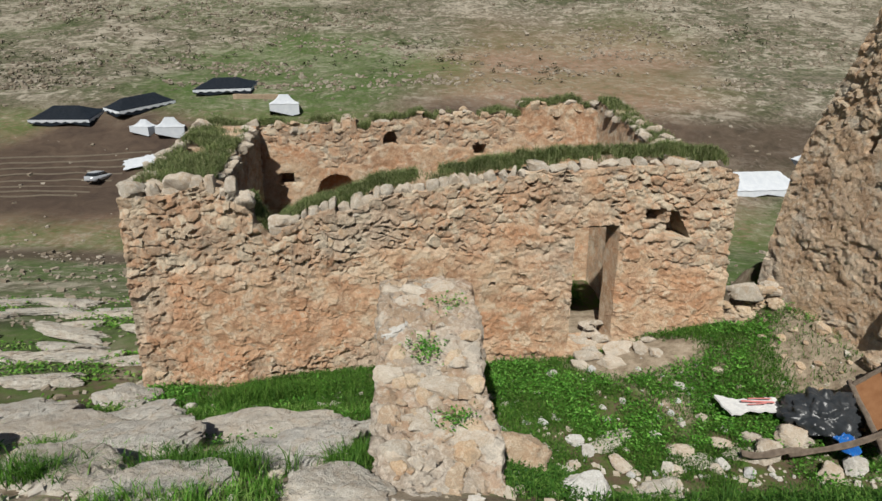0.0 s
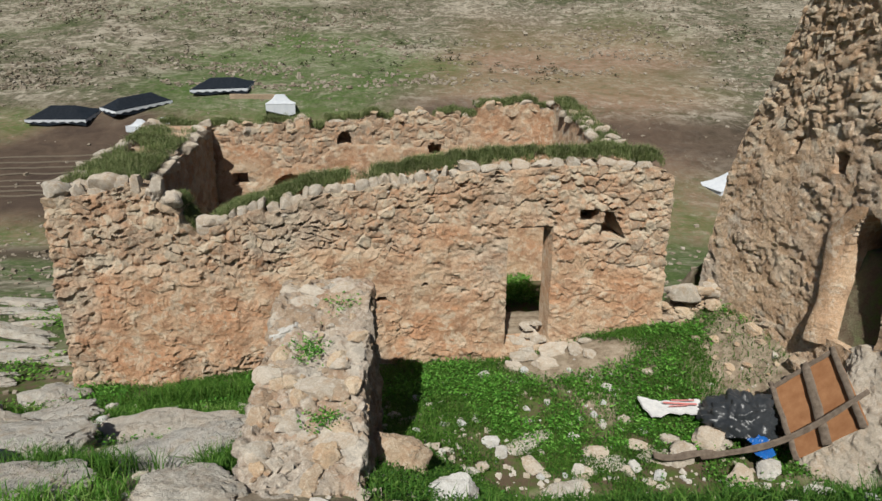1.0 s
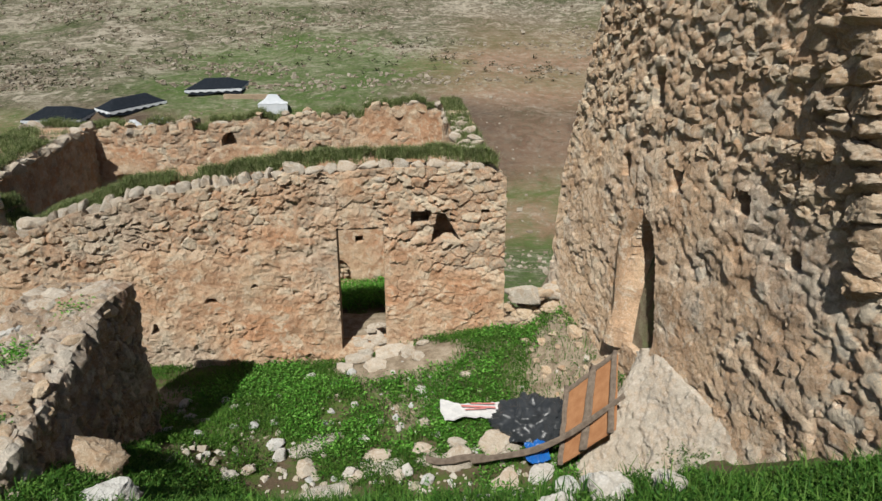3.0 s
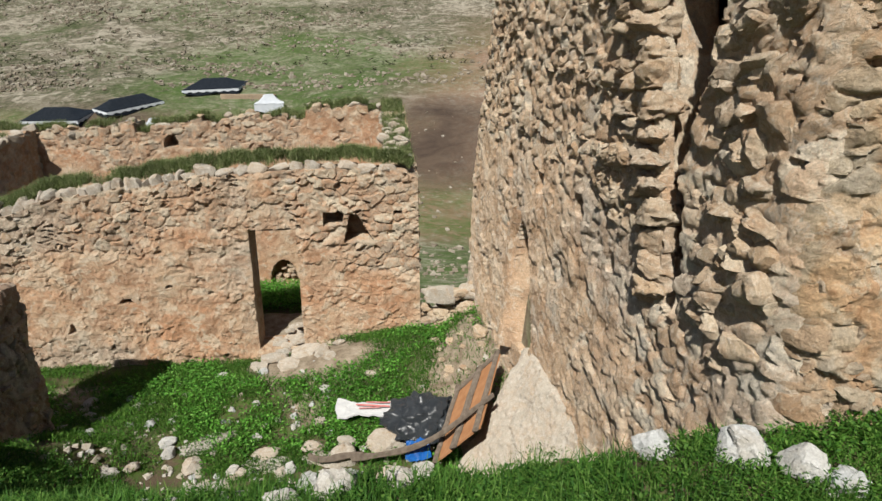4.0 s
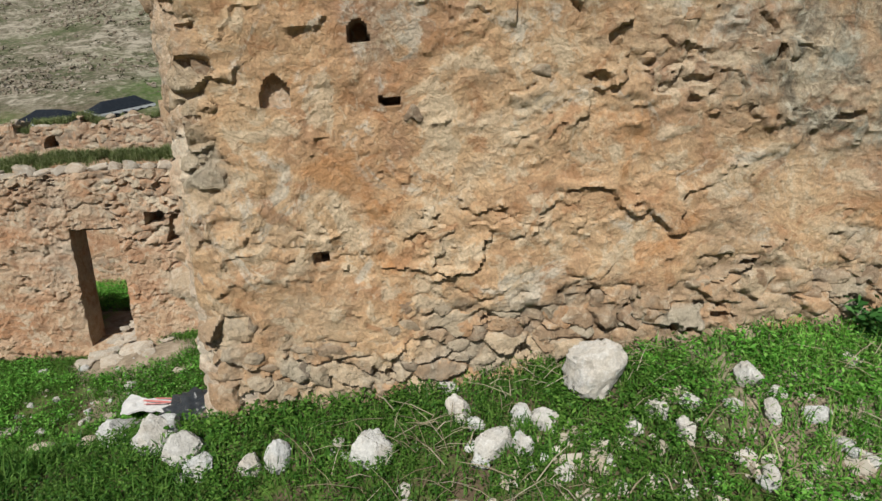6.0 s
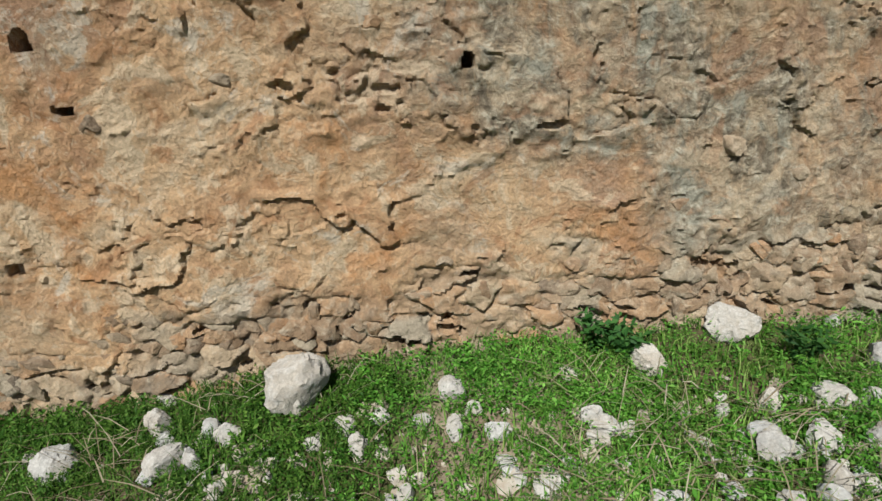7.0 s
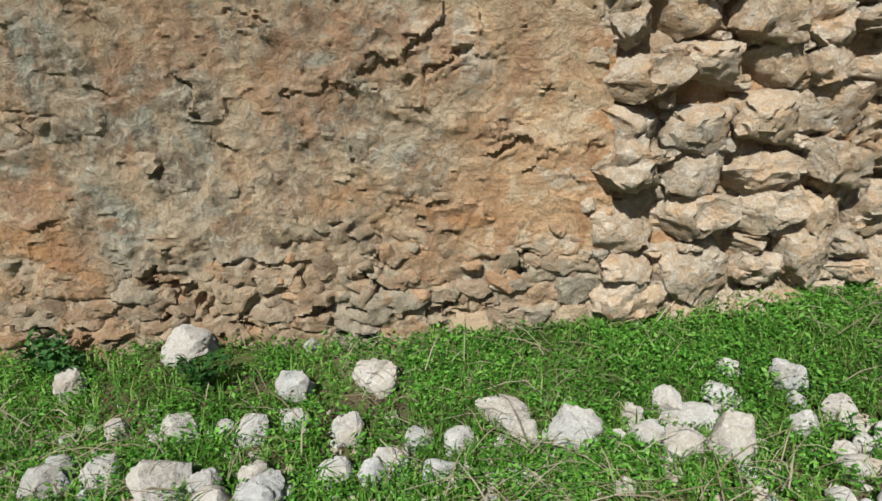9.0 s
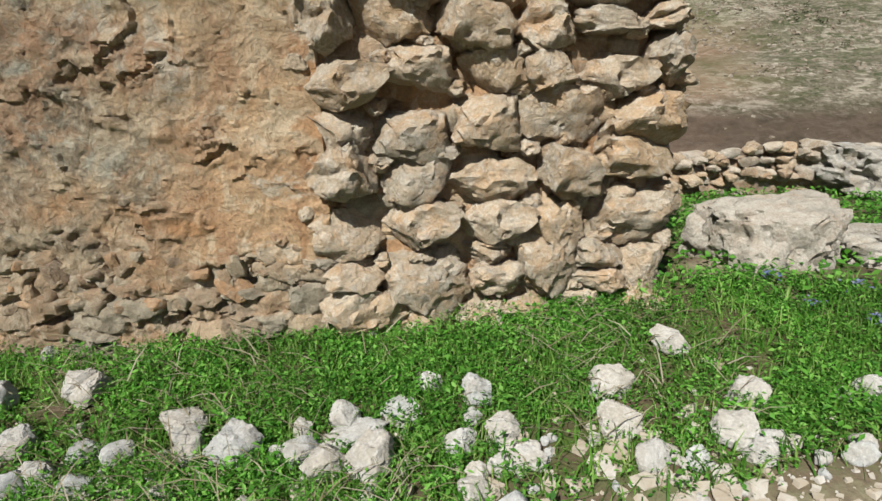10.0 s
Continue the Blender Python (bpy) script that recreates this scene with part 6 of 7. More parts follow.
def court_keep(x, y):
    u, v = house_uv(x, y)
    green = 0.06 + 0.94 * sstep(-0.3, 0.25, fbm(x * 1.1, y * 1.1, 57) + 0.22)
    stony = sstep(7.8, 7.0, y) * sstep(0.0, 0.3, fbm(x * 1.4, y * 1.4, 58) + 0.1)
    door = sstep(1.15, 0.75, np.hypot((x - 3.5) / 1.1, (y - 9.65) / 0.6))
    dirt = sstep(1.3, 0.8, np.hypot((x - 6.25) / 0.6, (y - 8.7) / 1.5) + 0.25 * fbm(x * 2, y * 2, 28))
    stub_in = (np.abs(x + 0.05) < 0.5) & (y < 7.3)
    return green * (1 - stony) * (1 - door) * (1 - 0.85 * dirt) * (v < -0.02) * ~stub_in * (1 - 0.8 * sstep(-0.4, -1.0, x) * sstep(7.9, 7.4, y)) * np.where(x < 7.85 - 0.2 * (y - 3.15) - 0.1, 1, 0)


base = sow(gen, 40000, -5.0, 7.2, 5.8, 10.6, court_keep)
V, F = leaves(gen, np.repeat(base, 5, axis=0), 0.032, 0.045, 0.09)
stuff("herbs", V, F, M_COURT, "bright green herbs covering the court", "herbs")
lush = base[gen.random(len(base)) < 0.5 * sstep(0.0, 0.35, fbm(base[:, 0] * 0.9, base[:, 1] * 0.9, 68))]
V, F = leaves(gen, np.repeat(lush, 4, axis=0), 0.05, 0.05, 0.15)
stuff("herbs", V, F, M_LEAF, "taller fresh green herbs in patches of the court", "herbs")
base = sow(gen, 80000, -5.0, 7.2, 5.8, 10.6, court_keep)
V, F = blades(gen, base, 0.12, 0.005, 1.0)
stuff("grass", V, F, M_COURT, "short green grass in the court")
base = sow(gen, 16000, 0.4, 7.0, 4.1, 6.3, lambda x, y: (0.25 + 0.75 * sstep(-0.3, 0.1, fbm(x * 1.2, y * 1.2, 67))) * (x > 0.55) * np.where(x < 7.6 - 0.2 * (y - 3.15), 1, 0))
V, F = leaves(gen, np.repeat(base, 5, axis=0), 0.034, 0.045, 0.10)
stuff("herbs", V, F, M_BROW, "green herbs on the bank above the court", "herbs")
V, F = blades(gen, base, 0.16, 0.005, 1.0)
stuff("grass", V, F, M_BROW, "grass on the bank above the court")
# green tufts between the limestone slabs
base = sow(gen, 26000, -7.0, 0.6, 3.0, 8.0, lambda x, y: sstep(0.12, 0.3, fbm(x * 1.2, y * 1.2, 63)))
V, F = blades(gen, np.repeat(base, 3, axis=0) + gen.normal(0, 0.02, (3 * len(base), 3)), 0.16, 0.005, 1.0)
stuff("grass", V, F, M_BLADE, "green grass in the clefts of the limestone", "herbs")
g2 = np.random.default_rng(64)
for cx, cy, rx, ry, count in ((-2.2, 4.67, 0.5, 0.25, 420), (-0.85, 5.1, 0.22, 0.4, 300), (-2.7, 8.6, 0.9, 0.3, 420), (-3.5, 4.42, 0.3, 0.2, 160)):
    x, y = cx + rx * g2.normal(size=count) * 0.6, cy + ry * g2.normal(size=count) * 0.6
    b = np.repeat(np.stack([x, y, ground_z(x, y) + 0.05], 1), 4, axis=0)
    V, F = blades(g2, b + g2.normal(0, 0.02, b.shape) * [1, 1, 0.3], 0.24, 0.005, 1.0)
    stuff("grass", V, F, M_COURT, "lush green tuft of grass between limestone slabs")
# inside the house
uu, vv = gen.uniform(1.2, 9.0, 12000), gen.uniform(4.2, 5.5, 12000)
x, y = house_xy(uu, vv)
V, F = leaves(gen, np.repeat(np.stack([x, y, ground_z(x, y)], 1), 3, axis=0), 0.05, 0.05, 0.30)
stuff("herbs", V, F, M_LEAF, "rank green herbs on the floor of the roofless house", "herbs")


# grass on the wall heads: thick tussocks
def head_grass(name, count, u0, u1, v0, v1, height, tall, label, seed, dense=0.0):
    g = np.random.default_rng(seed)
    u, v = g.uniform(u0, u1, count), g.uniform(v0, v1, count)
    keep = g.random(count) < sstep(-0.3, 0.15, fbm(u * 1.6, v * 1.6, seed) + dense)
    u, v = u[keep], v[keep]
    x, y = house_xy(u, v)
    z = height(u, v) + 0.08 * (1 + fbm(u * 2, v * 2, seed + 1))
    b = np.stack([x, y, z], 1)
    V1, F1 = blades(g, np.repeat(b, 2, axis=0) + g.normal(0, 0.02, (2 * len(b), 3)) * [1, 1, 0.4], tall, 0.005, 1.1)
    V2, F2 = leaves(g, np.repeat(b, 2, axis=0), 0.028, 0.04, tall * 0.5)
    return stuff(name, np.concatenate([V1, V2]), np.concatenate([F1, F2 + len(V1)]), M_DULL, label)


head_grass("grass", 15000, 3.0, 9.9, 0.2, 0.68, lambda u, v: front_top(u - H_LEFT) - 0.04 + 0.16 * np.sin(np.clip((v - 0.15) / 0.6, 0, 1) * math.pi), 0.17, "dull green grass growing along the head of a ruined wall", 71, 0.05)
head_grass("grass", 6000, 1.5, 3.3, 0.2, 0.8, lambda u, v: front_top(u - H_LEFT) - 0.02, 0.13, "dull green grass growing in a breach of the wall", 72, 0.4)
head_grass("grass", 8000, -0.3, 0.9, 0.35, 4.5, lambda u, v: 1.98 + 0.11 * v + 0.06 * np.sin(np.clip((u + 0.3) / 1.2, 0, 1) * math.pi), 0.15, "rank dull green grass on a broad wall head", 73, 0.15)
head_grass("grass", 10000, -0.3, 9.9, 5.6, 6.3, lambda u, v: back_top(u - H_LEFT) - 0.03, 0.18, "dull green grass on the rear wall head", 74, 0.05)
head_grass("grass", 3500, 9.5, 10.0, 0.9, 5.5, lambda u, v: np.interp(v, [0.95, 2.1, 3.3, 5.6], [2.15, 2.3, 2.55, 3.1]), 0.18, "dull green grass on the side wall head", 75, 0.2)
# soil under the tussocks
# tufts on the stub
g = np.random.default_rng(77)
y = np.concatenate([g.normal(5.72, 0.08, 110), g.normal(4.85, 0.06, 60), g.normal(6.4, 0.08, 40)])
x = np.concatenate([g.normal(-0.18, 0.09, 110), g.normal(0.12, 0.1, 60), g.normal(0.05, 0.1, 40)])
z = np.interp(y, STUB_Y, STUB_Z) + 0.04
V, F = leaves(g, np.repeat(np.stack([x, y, z], 1), 3, axis=0), 0.035, 0.03, 0.08)
stuff("herbs", V, F, M_LEAF, "small green weeds rooted in the wall stub", "herbs")

# dry straw lying in the grass
g = np.random.default_rng(81)
base = sow(g, 4600, 8.5, 17.0, 2.2, 4.2, lambda x, y: (y < wall_line(x) - 0.05) * (0.12 + 0.88 * sstep(0.0, 0.3, fbm(x * 1.1, y * 1.1, 82))))
n = len(base)
az, el, ln = g.uniform(0, math.tau, n), np.radians(g.uniform(-5, 35, n)), g.uniform(0.08, 0.34, n)
way = np.stack([np.cos(az) * np.cos(el), np.sin(az) * np.cos(el) * 0.6, np.sin(el)], 1) * ln[:, None]
side = unit(np.cross(way, np.array([0, 0, 1.0]) + 0.3 * g.normal(size=(n, 3)))) * g.uniform(0.0012, 0.0036, n)[:, None]
p0 = base + np.array([0, 0, 0.05]) + np.stack([0 * az, 0 * az, g.uniform(0, 0.06, n)], 1)
pm1 = p0 + way * 0.5 + np.stack([0 * az, 0 * az, 0.02 + 0 * az], 1)
p1 = p0 + way
V = np.stack([p0 - side, p0 + side, pm1 + side, pm1 - side, p1 + side * 0.4, p1 - side * 0.4], 1).reshape(-1, 3)
k = 6 * np.arange(n)[:, None]
stuff("straw", V, np.stack([k + [0, 1, 2, 3], k + [3, 2, 4, 5]], 1).reshape(-1, 4), M_STRAW, "dry pale stalks lying in the grass", "straw")


# small stones too many to count
def pebbles(name, g, base, lo, hi, material, label):
    """Small angular stones, eight corners each."""
    n = len(base)
    corner = np.array([(x, y, z) for x in (-1, 1) for y in (-1, 1) for z in (-1, 1)], float)
    size = (lo + (hi - lo) * g.random(n) ** 2.2)
    sc = g.uniform(0.6, 1.1, (n, 8, 1)) * np.stack([g.uniform(0.7, 1.2, n), g.uniform(0.7, 1.2, n), g.uniform(0.45, 0.8, n)], 1)[:, None, :]
    P = corner[None] * sc * (size * 0.5)[:, None, None]
    tilt = g.uniform(-0.7, 0.7, n)[:, None]
    P = np.stack([P[..., 0], P[..., 1] * np.cos(tilt) - P[..., 2] * np.sin(tilt), P[..., 1] * np.sin(tilt) + P[..., 2] * np.cos(tilt)], -1)
    a = g.uniform(0, math.tau, n)
    c, s_ = np.cos(a)[:, None], np.sin(a)[:, None]
    P = np.stack([P[..., 0] * c - P[..., 1] * s_, P[..., 0] * s_ + P[..., 1] * c, P[..., 2]], -1)
    V = (P + base[:, None, :] + np.stack([0 * a, 0 * a, size * 0.12], 1)[:, None, :]).reshape(-1, 3)
    q = np.array([(0, 1, 3, 2), (4, 6, 7, 5), (0, 4, 5, 1), (2, 3, 7, 6), (0, 2, 6, 4), (1, 5, 7, 3)])
    return stuff(name, V, (8 * np.arange(n)[:, None, None] + q[None]).reshape(-1, 4), material, label, "stones")


def island_rock(name, a, b, c):
    n = Nodes(name)
    f = n.noise(n.place(), 20, 5, 0.65)
    colour = n.mix(n.span(f, 0.4, 0.7, 0, 0.6), n.ramp(n.island(), (0.0, a), (0.5, b), (1.0, c)), (0.36, 0.27, 0.18))
    return n.done(colour, 0.93, f, 0.6, 0.01)


M_PEBBLE = island_rock("small stones", (0.43, 0.375, 0.295), (0.53, 0.485, 0.41), (0.60, 0.58, 0.54))
g = np.random.default_rng(83)
base = sow(g, 6500, 15.2, 18.8, 1.6, 3.9, lambda x, y: np.clip(gravel(x, y) + 0.12, 0, 1))
pebbles("gravel", g, base, 0.006, 0.045, M_PEBBLE, "pale gravel and small stones of a track")
base = sow(g, 2600, 9.5, 17, 1.9, 3.6, lambda x, y: 0.6 * sstep(3.3, 2.6, y - 0.06 * (x - 10)))
pebbles("gravel", g, base, 0.02, 0.095, M_PEBBLE, "small pale stones scattered in the grass")
base = sow(g, 1100, 0.6, 6.5, 5.9, 9.0, lambda x, y: 0.12 + 0.6 * sstep(8.2, 7.0, y) * sstep(-0.1, 0.2, fbm(x * 1.4, y * 1.4, 58)))
pebbles("gravel", g, base, 0.025, 0.11, M_PEBBLE, "small pale stones scattered over the court")
base = sow(g, 1600, -5.5, 1.5, 3.4, 8.6, lambda x, y: 0.6 + 0 * x)
pebbles("gravel", g, base, 0.03, 0.13, M_PEBBLE, "rubble of small pale stones on the bank")


# leafy plant at the foot of the wall
def herb_plant(x, y, tall, seed):
    g = np.random.default_rng(seed)
    n = 170
    t = g.random(n)
    az = np.floor(g.random(n) * 9) / 9 * math.tau + g.normal(0, 0.12, n)
    r = 0.6 * tall * t
    z = at_ground(x, y) + tall * np.sin(np.clip(t * 1.8, 0, 1.57)) * g.uniform(0.6, 1.0, n)
    V, F = leaves(g, np.stack([x + r * np.cos(az), y + 0.7 * r * np.sin(az), z], 1), 0.055, 0.01, 0.01)
    ob = new("leafy_plant", mesh_from("leafy_plant", V, F, M_HERB, None, False))
    return tagged(ob, "leafy dark green plant growing at the wall's foot", "plant")


M_HERB = leaf_material("dark herb", (0.03, 0.10, 0.025), (0.05, 0.16, 0.035), (0.09, 0.22, 0.05))
herb_plant(11.80, 3.50, 0.24, 91)
herb_plant(11.95, 3.42, 0.18, 92)
herb_plant(12.85, 3.3, 0.2, 93)
M_PETAL = leaf_material("blue petals", (0.16, 0.19, 0.42), (0.24, 0.28, 0.55), (0.4, 0.42, 0.62), 0.2)
g = np.random.default_rng(95)
spots = np.stack([17.2 + 1.6 * g.random(9), 4.0 + 0.75 * g.random(9)], 1)
base = np.repeat(np.column_stack([spots, ground_z(spots[:, 0], spots[:, 1]) + 0.05]), 14, axis=0)
V, F = leaves(g, base, 0.035, 0.03, 0.05)
stuff("blue_flowers", V, F, M_PETAL, "small pale blue wild flowers in the turf", "flowers")


# ---------------- across the valley ----------------
def on_ground(x, y, lift=0.0):
    return (x, y, at_ground(x, y) + lift)


M_TENT = plain("dark woven tent cloth", (0.008, 0.013, 0.020), (0.020, 0.026, 0.036), 2.0, 0.8, 0.2)
M_CLOTH = plain("white canvas", (0.56, 0.59, 0.63), (0.68, 0.70, 0.72), 1.5, 0.7, 0.2)


def tent_roof(name, L, W, wall, ridge, material, sag=0.15, n=14):
    """A low hipped tent top, sagging between its poles."""
    xs, ys = np.linspace(-L / 2, L / 2, 3 * n), np.linspace(-W / 2, W / 2, n)
    X, Y = np.meshgrid(xs, ys, indexing="ij")
    t = np.minimum(1 - np.abs(Y) / (W / 2), (L / 2 - np.abs(X)) / (W * 0.45))
    t = np.clip(t, 0, 1)
    Z = wall + (ridge - wall) * t - sag * np.sin(t * math.pi) + 0.04 * np.sin(X * 3.1) * (1 - t)
    i = np.arange(X.size).reshape(X.shape)
    quads = np.stack([i[:-1, :-1], i[1:, :-1], i[1:, 1:], i[:-1, 1:]], -1).reshape(-1, 4)
    V = np.stack([X, Y, Z], -1).reshape(-1, 3)
    m = len(V)
    rim = np.concatenate([i[:, 0], i[-1, 1:], i[-2::-1, -1], i[0, -2:0:-1]])
    nxt = np.roll(rim, -1)
    V = np.concatenate([V, V - np.array([0, 0, 0.06])])
    quads = np.concatenate([quads, quads[:, ::-1] + m, np.stack([rim, rim + m, nxt + m, nxt], -1)])
    return mesh_from(name, V, quads, material, None, True, 40)


def skirt_mesh(L, W, z0, z1, scallops, material):
    """A hanging valance with a scalloped lower hem, cut by gaps."""
    pts = []
    loop = [(-L / 2, -W / 2), (L / 2, -W / 2), (L / 2, W / 2), (-L / 2, W / 2)]
    for a, b in zip(loop, loop[1:] + loop[:1]):
        n = int(scallops * (abs(b[0] - a[0]) + abs(b[1] - a[1])))
        pts += [(a[0] + (b[0] - a[0]) * k / n, a[1] + (b[1] - a[1]) * k / n) for k in range(n)]
    P = np.array(pts)
    n = len(P)
    k = np.arange(n)
    hem = z0 + (z1 - z0) * 0.45 * (np.abs((k % 6) / 3.0 - 1))
    V = np.concatenate([np.column_stack([P, np.full(n, z1)]), np.column_stack([P * 1.01, hem])])
    F = np.stack([k, (k + 1) % n, (k + 1) % n + n, k + n], -1)
    return mesh_from("valance", V, F, material, None, False)


def lie_of_land(x, y, turn, reach=4.0):
    """The turn that sets a wide thing flat on the sloping ground."""
    sx = (at_ground(x + reach, y) - at_ground(x - reach, y)) / (2 * reach)
    sy = (at_ground(x, y + reach) - at_ground(x, y - reach)) / (2 * reach)
    up = Vector((-0.5 * sx, -0.5 * sy, 1)).normalized()
    return (Vector((0, 0, 1)).rotation_difference(up).to_matrix() @ Euler((0, 0, radians(turn))).to_matrix()).to_euler()


def long_tent(x, y, L, W, turn, label, seed):
    t = thing("black_tent", label, "tent", on_ground(x, y), "black tents")
    t.rotation_euler = lie_of_land(x, y, turn)
    for name, me in (("roof", tent_roof("roof", L, W, 0.62, 2.2, M_TENT, 0.08)), ("valance", skirt_mesh(L * 1.005, W * 1.005, 0.05, 0.60, 4, M_CLOTH)), ("wall_cloth", skirt_mesh(L * 0.985, W * 0.985, -0.5, 0.56, 1, M_TENT))):
        ob = new(name, me)
        ob.parent = t
        if name == "valance":
            tagged(ob, "white scalloped valance")
    return t


long_tent(-62.8, 105.0, 9.8, 6.6, 2, "long low black tent with a white scalloped valance", 1)
long_tent(-52.4, 109.0, 10.4, 5.0, 55, "low black tent with a white valance set askew", 2)
long_tent(-40.2, 118.5, 10.4, 7.0, 4, "long black tent with a white scalloped hem", 3)


def white_tent(x, y, L, W, wall, ridge, turn, label):
    t = thing("white_tent", label, "tent", on_ground(x, y), "white tents")
    t.rotation_euler = (0, 0, radians(turn))
    for name, me in (("roof", tent_roof("roof", L, W, wall, ridge, M_CLOTH, 0.3)), ("wall_cloth", skirt_mesh(L * 0.97, W * 0.97, -0.5, wall, 1, M_CLOTH))):
        ob = new(name, me)
        ob.parent = t


white_tent(-27.0, 108.0, 5.0, 4.2, 1.5, 3.2, 14, "white canvas tent with a peaked roof")
white_tent(-48.0, 100.2, 3.4, 3.0, 1.0, 2.2, -10, "small rounded white canvas tent")
white_tent(-43.5, 99.5, 4.4, 3.6, 1.3, 2.9, 20, "small white canvas tent beside another")
white_tent(44.0, 84.0, 12.5, 6.5, 0.6, 2.8, 8, "large low white sheeted tent on the valley floor")
white_tent(56.5, 92.0, 6.0, 4.5, 0.6, 1.7, -5, "white sheeted tent on the valley floor")
ob = new("white_sheet", sheet_mesh("white_sheet", 7.5, 3.2, M_CLOTH, 450, 0.18, 0.4, 40, 20, 0.4, 0.05))
ob.matrix_basis = Matrix.Translation(on_ground(-46.5, 89.0, 0.5)) @ pose(0, 0, 0, 20, -10, 18)
tagged(ob, "white plastic sheet spread on the bare slope", "sheet")
# earth bank behind the white tent
bank = new("earth_bank", slab("earth_bank", (-37.5, 113.2, at_ground(-32, 113) - 1.0), (-27.5, 114.4, at_ground(-32, 113) + 0.9)))
tagged(bank, "low brown earth bank beside the tents", "bank")

# rows of drip line over the ploughed field
M_HOSE = plain("pale drip hose", (0.16, 0.13, 0.095), (0.22, 0.18, 0.135), 3, 0.8, 0.1)
for k in range(8):
    y0 = 81.0 + 1.75 * k
    xs = np.linspace(-84, -49.5 + 0.7 * k, 60)
    ys = y0 + 0.10 * (xs + 56) + 0.05 * fbm(xs * 0.2, xs * 0 + k, 101)
    zs = ground_z(xs, ys) + 0.12
    V, w = [], 0.085
    for off, up in ((-w, -0.12), (-w * 0.5, 0.10), (w * 0.5, 0.10), (w, -0.12)):
        V.append(np.stack([xs, ys + off, zs + up], 1))
    V = np.concatenate(V)
    n = len(xs)
    i = np.arange(n - 1)
    F = np.concatenate([np.stack([i + a * n, i + 1 + a * n, i + 1 + (a + 1) * n, i + (a + 1) * n], -1) for a in range(3)])
    tagged(new("drip_hose", mesh_from("drip_hose", V, F, M_HOSE, None, True)), "long pale hose line across a dark ploughed field", "hose", "drip hoses")


# parked car
def build_car(x, y, turn):
    paint = plain("silver car paint", (0.55, 0.57, 0.60), (0.62, 0.64, 0.66), 2, 0.3, 0.02, 0.5, 0.3)
    glass = plain("dark car glass", (0.02, 0.025, 0.03), (0.03, 0.035, 0.04), 2, 0.08, 0.0, 0.6)
    tyre = plain("tyre rubber", (0.02, 0.02, 0.02), (0.035, 0.035, 0.035), 8, 0.85, 0.1)
    car = thing("car", "small silver hatchback parked on the bare field", "car", on_ground(x, y))
    car.rotation_euler = (0, 0, radians(turn))

    def body(profile, half, name, material, taper=1.0):
        bm = bmesh.new()
        a = [bm.verts.new((px, -half * (taper if pz > 1.0 else 1), pz)) for px, pz in profile]
        b = [bm.verts.new((px, half * (taper if pz > 1.0 else 1), pz)) for px, pz in profile]
        n = len(profile)
        for k in range(n):
            bm.faces.new((a[k], a[(k + 1) % n], b[(k + 1) % n], b[k]))
        bm.faces.new(a[::-1])
        bm.faces.new(b)
        bmesh.ops.bevel(bm, geom=bm.edges[:], offset=0.05, segments=2, affect="EDGES")
        ob = new(name, bm_mesh(name, bm, material, True))
        ob.parent = car
        return ob
    body([(-2.0, 0.3), (2.0, 0.3), (2.05, 0.7), (1.2, 0.95), (-1.95, 0.98), (-2.05, 0.6)], 0.85, "body", paint)
    body([(-1.85, 0.95), (1.1, 0.93), (0.45, 1.38), (-1.45, 1.40)], 0.80, "cabin_glass", glass, 0.85)
    body([(-1.5, 1.36), (0.5, 1.34), (0.35, 1.46), (-1.35, 1.47)], 0.68, "roof", paint)
    for wx in (-1.25, 1.3):
        for wy in (-0.78, 0.78):
            bm = bmesh.new()
            bmesh.ops.create_cone(bm, cap_ends=True, segments=20, radius1=0.31, radius2=0.31, depth=0.2)
            bmesh.ops.bevel(bm, geom=bm.edges[:], offset=0.03, segments=1, affect="EDGES")
            w = new("wheel", bm_mesh("wheel", bm, tyre, True))
            w.parent = car
            w.matrix_basis = pose(wx, wy, 0.31, 90, 0, 0)
    return car


build_car(-49.2, 87.0, 82)

# stones and bushes strewn over the far slopes
g = np.random.default_rng(111)


def far_points(count, x0, x1, y0, y1, keep):
    x, y = g.uniform(x0, x1, count), y0 + (y1 - y0) * g.random(count) ** 1.3
    ok = g.random(count) < keep(x, y)
    return np.stack([x[ok], y[ok], ground_z(x[ok], y[ok])], 1)


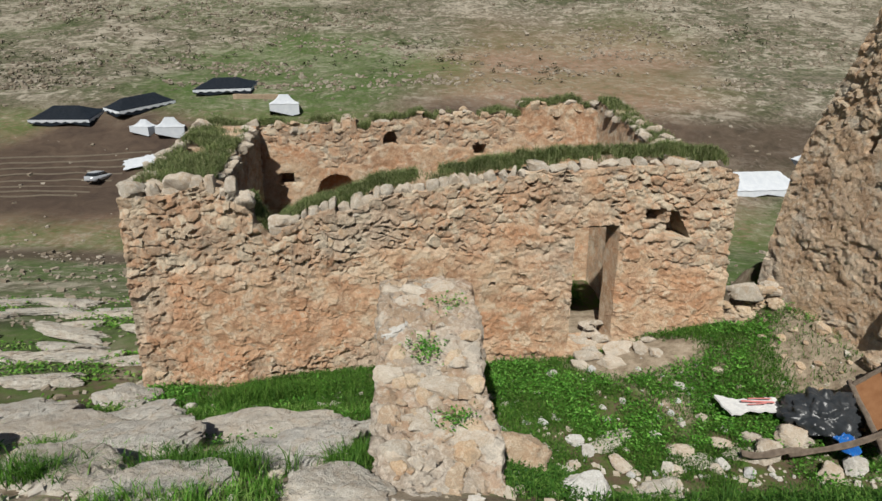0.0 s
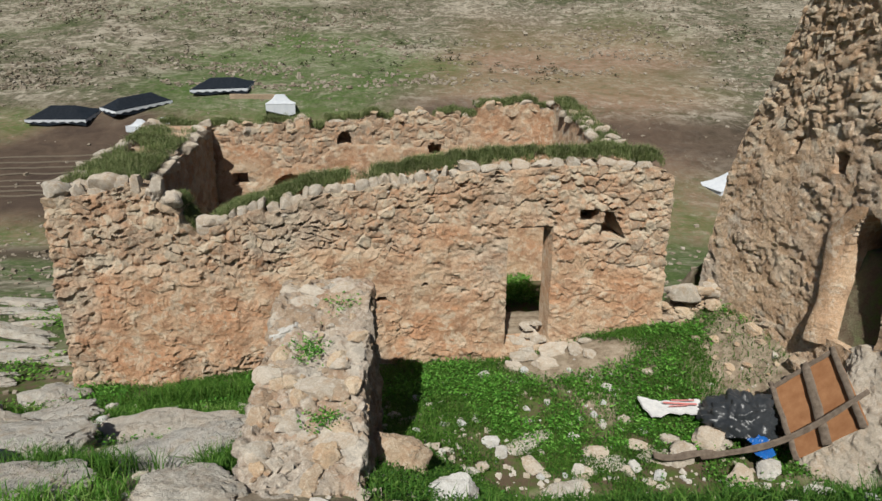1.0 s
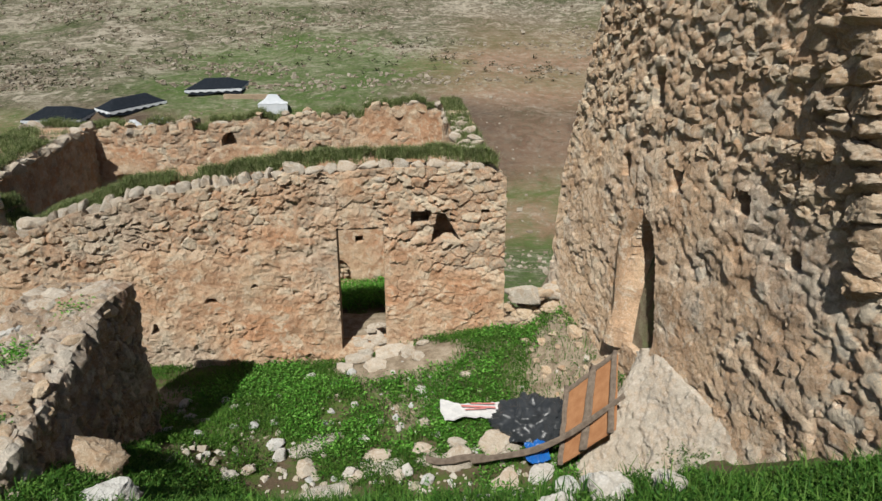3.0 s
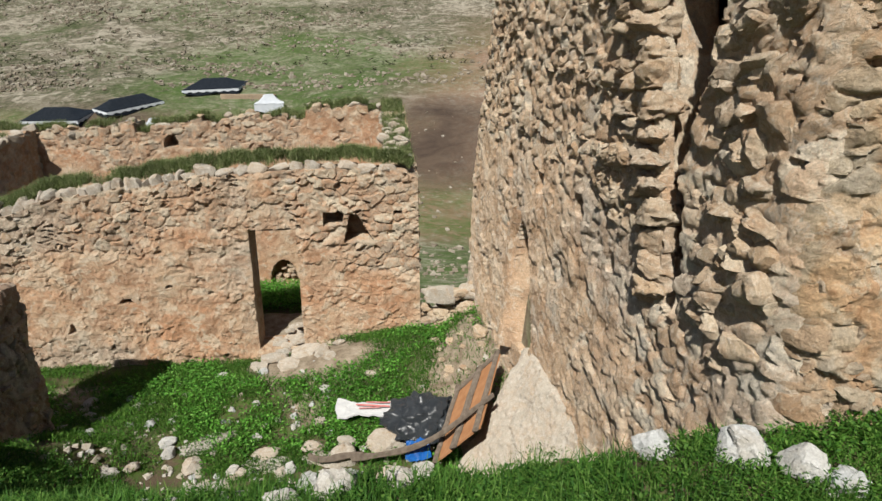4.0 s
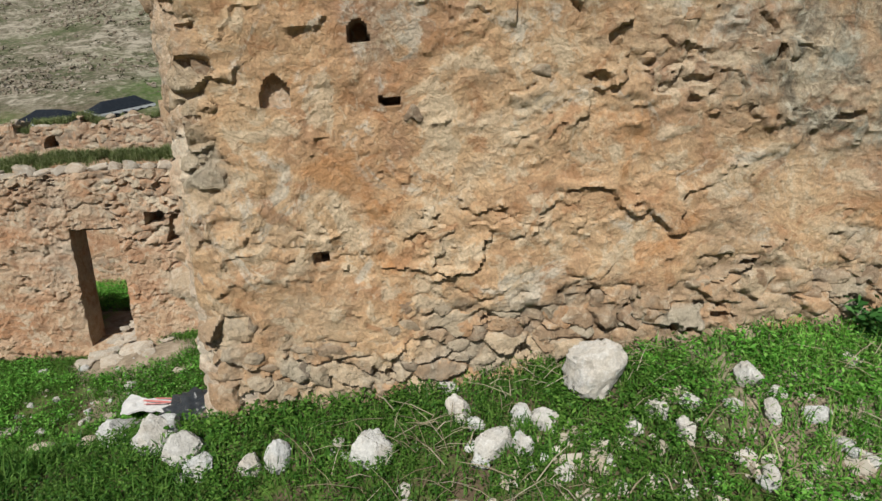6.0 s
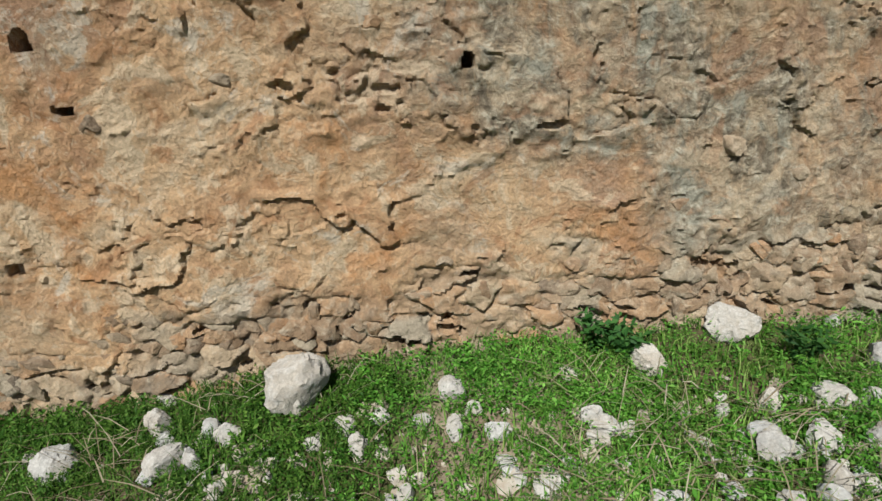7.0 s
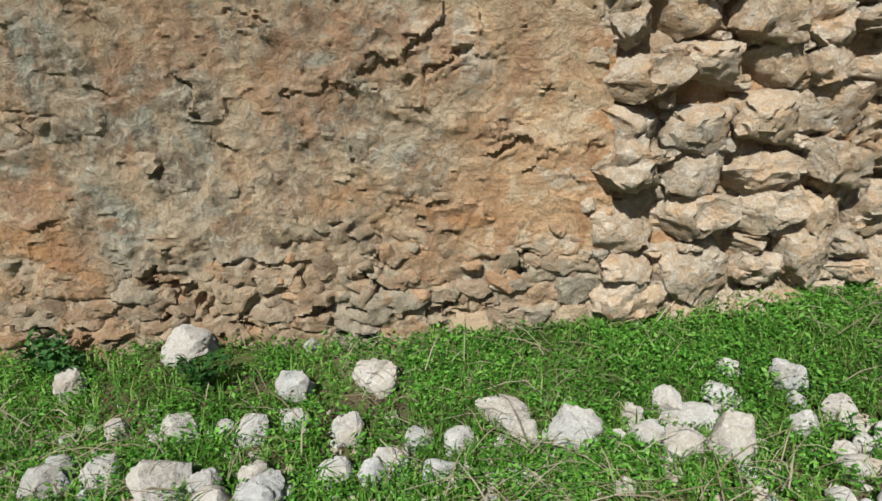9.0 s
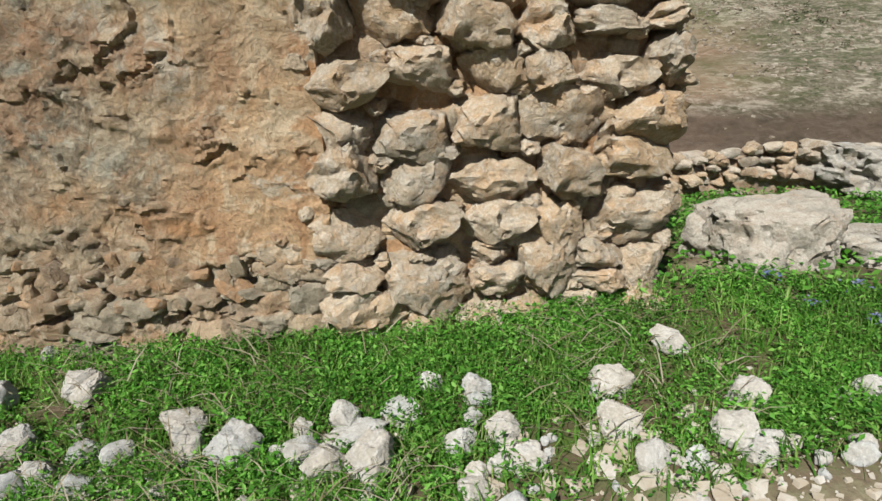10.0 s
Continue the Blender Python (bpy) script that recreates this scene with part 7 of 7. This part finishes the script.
M_SCREE = island_rock("scree", (0.20, 0.17, 0.13), (0.30, 0.265, 0.21), (0.44, 0.40, 0.34))
base = far_points(60000, -190, 190, 118, 330, lambda x, y: sstep(-0.25, 0.35, fbm(x * 0.05, y * 0.16, 112)))
pebbles("scree", g, base, 0.15, 1.0, M_SCREE, "pale stones strewn over the far hillside")
base = far_points(9000, -45, 30, 17, 64, lambda x, y: 0.2 + 0.8 * sstep(0.0, 0.3, fbm(x * 0.2, y * 0.4, 113)))
pebbles("scree", g, base, 0.10, 0.6, M_SCREE, "pale stones strewn over the slope below the house")
base = far_points(1400, -80, 80, 60, 118, lambda x, y: 0.5 + 0 * x)
pebbles("scree", g, base, 0.15, 0.7, M_SCREE, "scattered stones on the valley fields")
for _ in range(80):
    y = g.uniform(9.5, 30)
    x = g.uniform(-0.85 * y, max(-0.5 * y, -5.6) - 0.3)
    w = g.uniform(0.25, 0.75) * (0.6 + 0.06 * y)
    ob = new("limestone_ledge", SLABS[int(g.integers(5))])
    ob.matrix_basis = pose(x, y, at_ground(x, y) + 0.02, -20 + g.uniform(-4, 4), g.uniform(-5, 5), g.uniform(-20, 20)) @ Matrix.Diagonal((w, w * 0.4, 0.16, 1))
    tagged(ob, "low pale limestone ledge in the slope below the house", "rock", "limestone ledges")
base = far_points(2600, -26, -5.2, 8.5, 27, lambda x, y: 0.15 + 0.85 * sstep(0.0, 0.25, fbm(x * 0.5, y * 1.3, 115)))
pebbles("scree", g, base, 0.04, 0.16, M_SCREE, "pale and stones on the slope beside the house")
base = far_points(24000, -24, -4.6, 8.0, 24, lambda x, y: sstep(0.1, -0.15, fbm(x * 0.5, y * 1.3, 115)))
V, F = leaves(g, np.repeat(base, 2, axis=0), 0.09, 0.08, 0.10)
stuff("herbs", V, F, M_BLADE, "green turf on the slope beside the house", "herbs")
M_BUSH = leaf_material("dry bushes", (0.035, 0.04, 0.018), (0.06, 0.065, 0.03), (0.10, 0.10, 0.05), 0.1)
base = far_points(2600, -190, 190, 120, 330, lambda x, y: sstep(-0.1, 0.4, fbm(x * 0.03, y * 0.05, 114)) * 0.8)
V, F = leaves(g, np.repeat(base, 14, axis=0), 0.55, 0.35, 0.9)
stuff("bushes", V, F, M_BUSH, "small dark bushes dotted over the far hillside", "bushes")
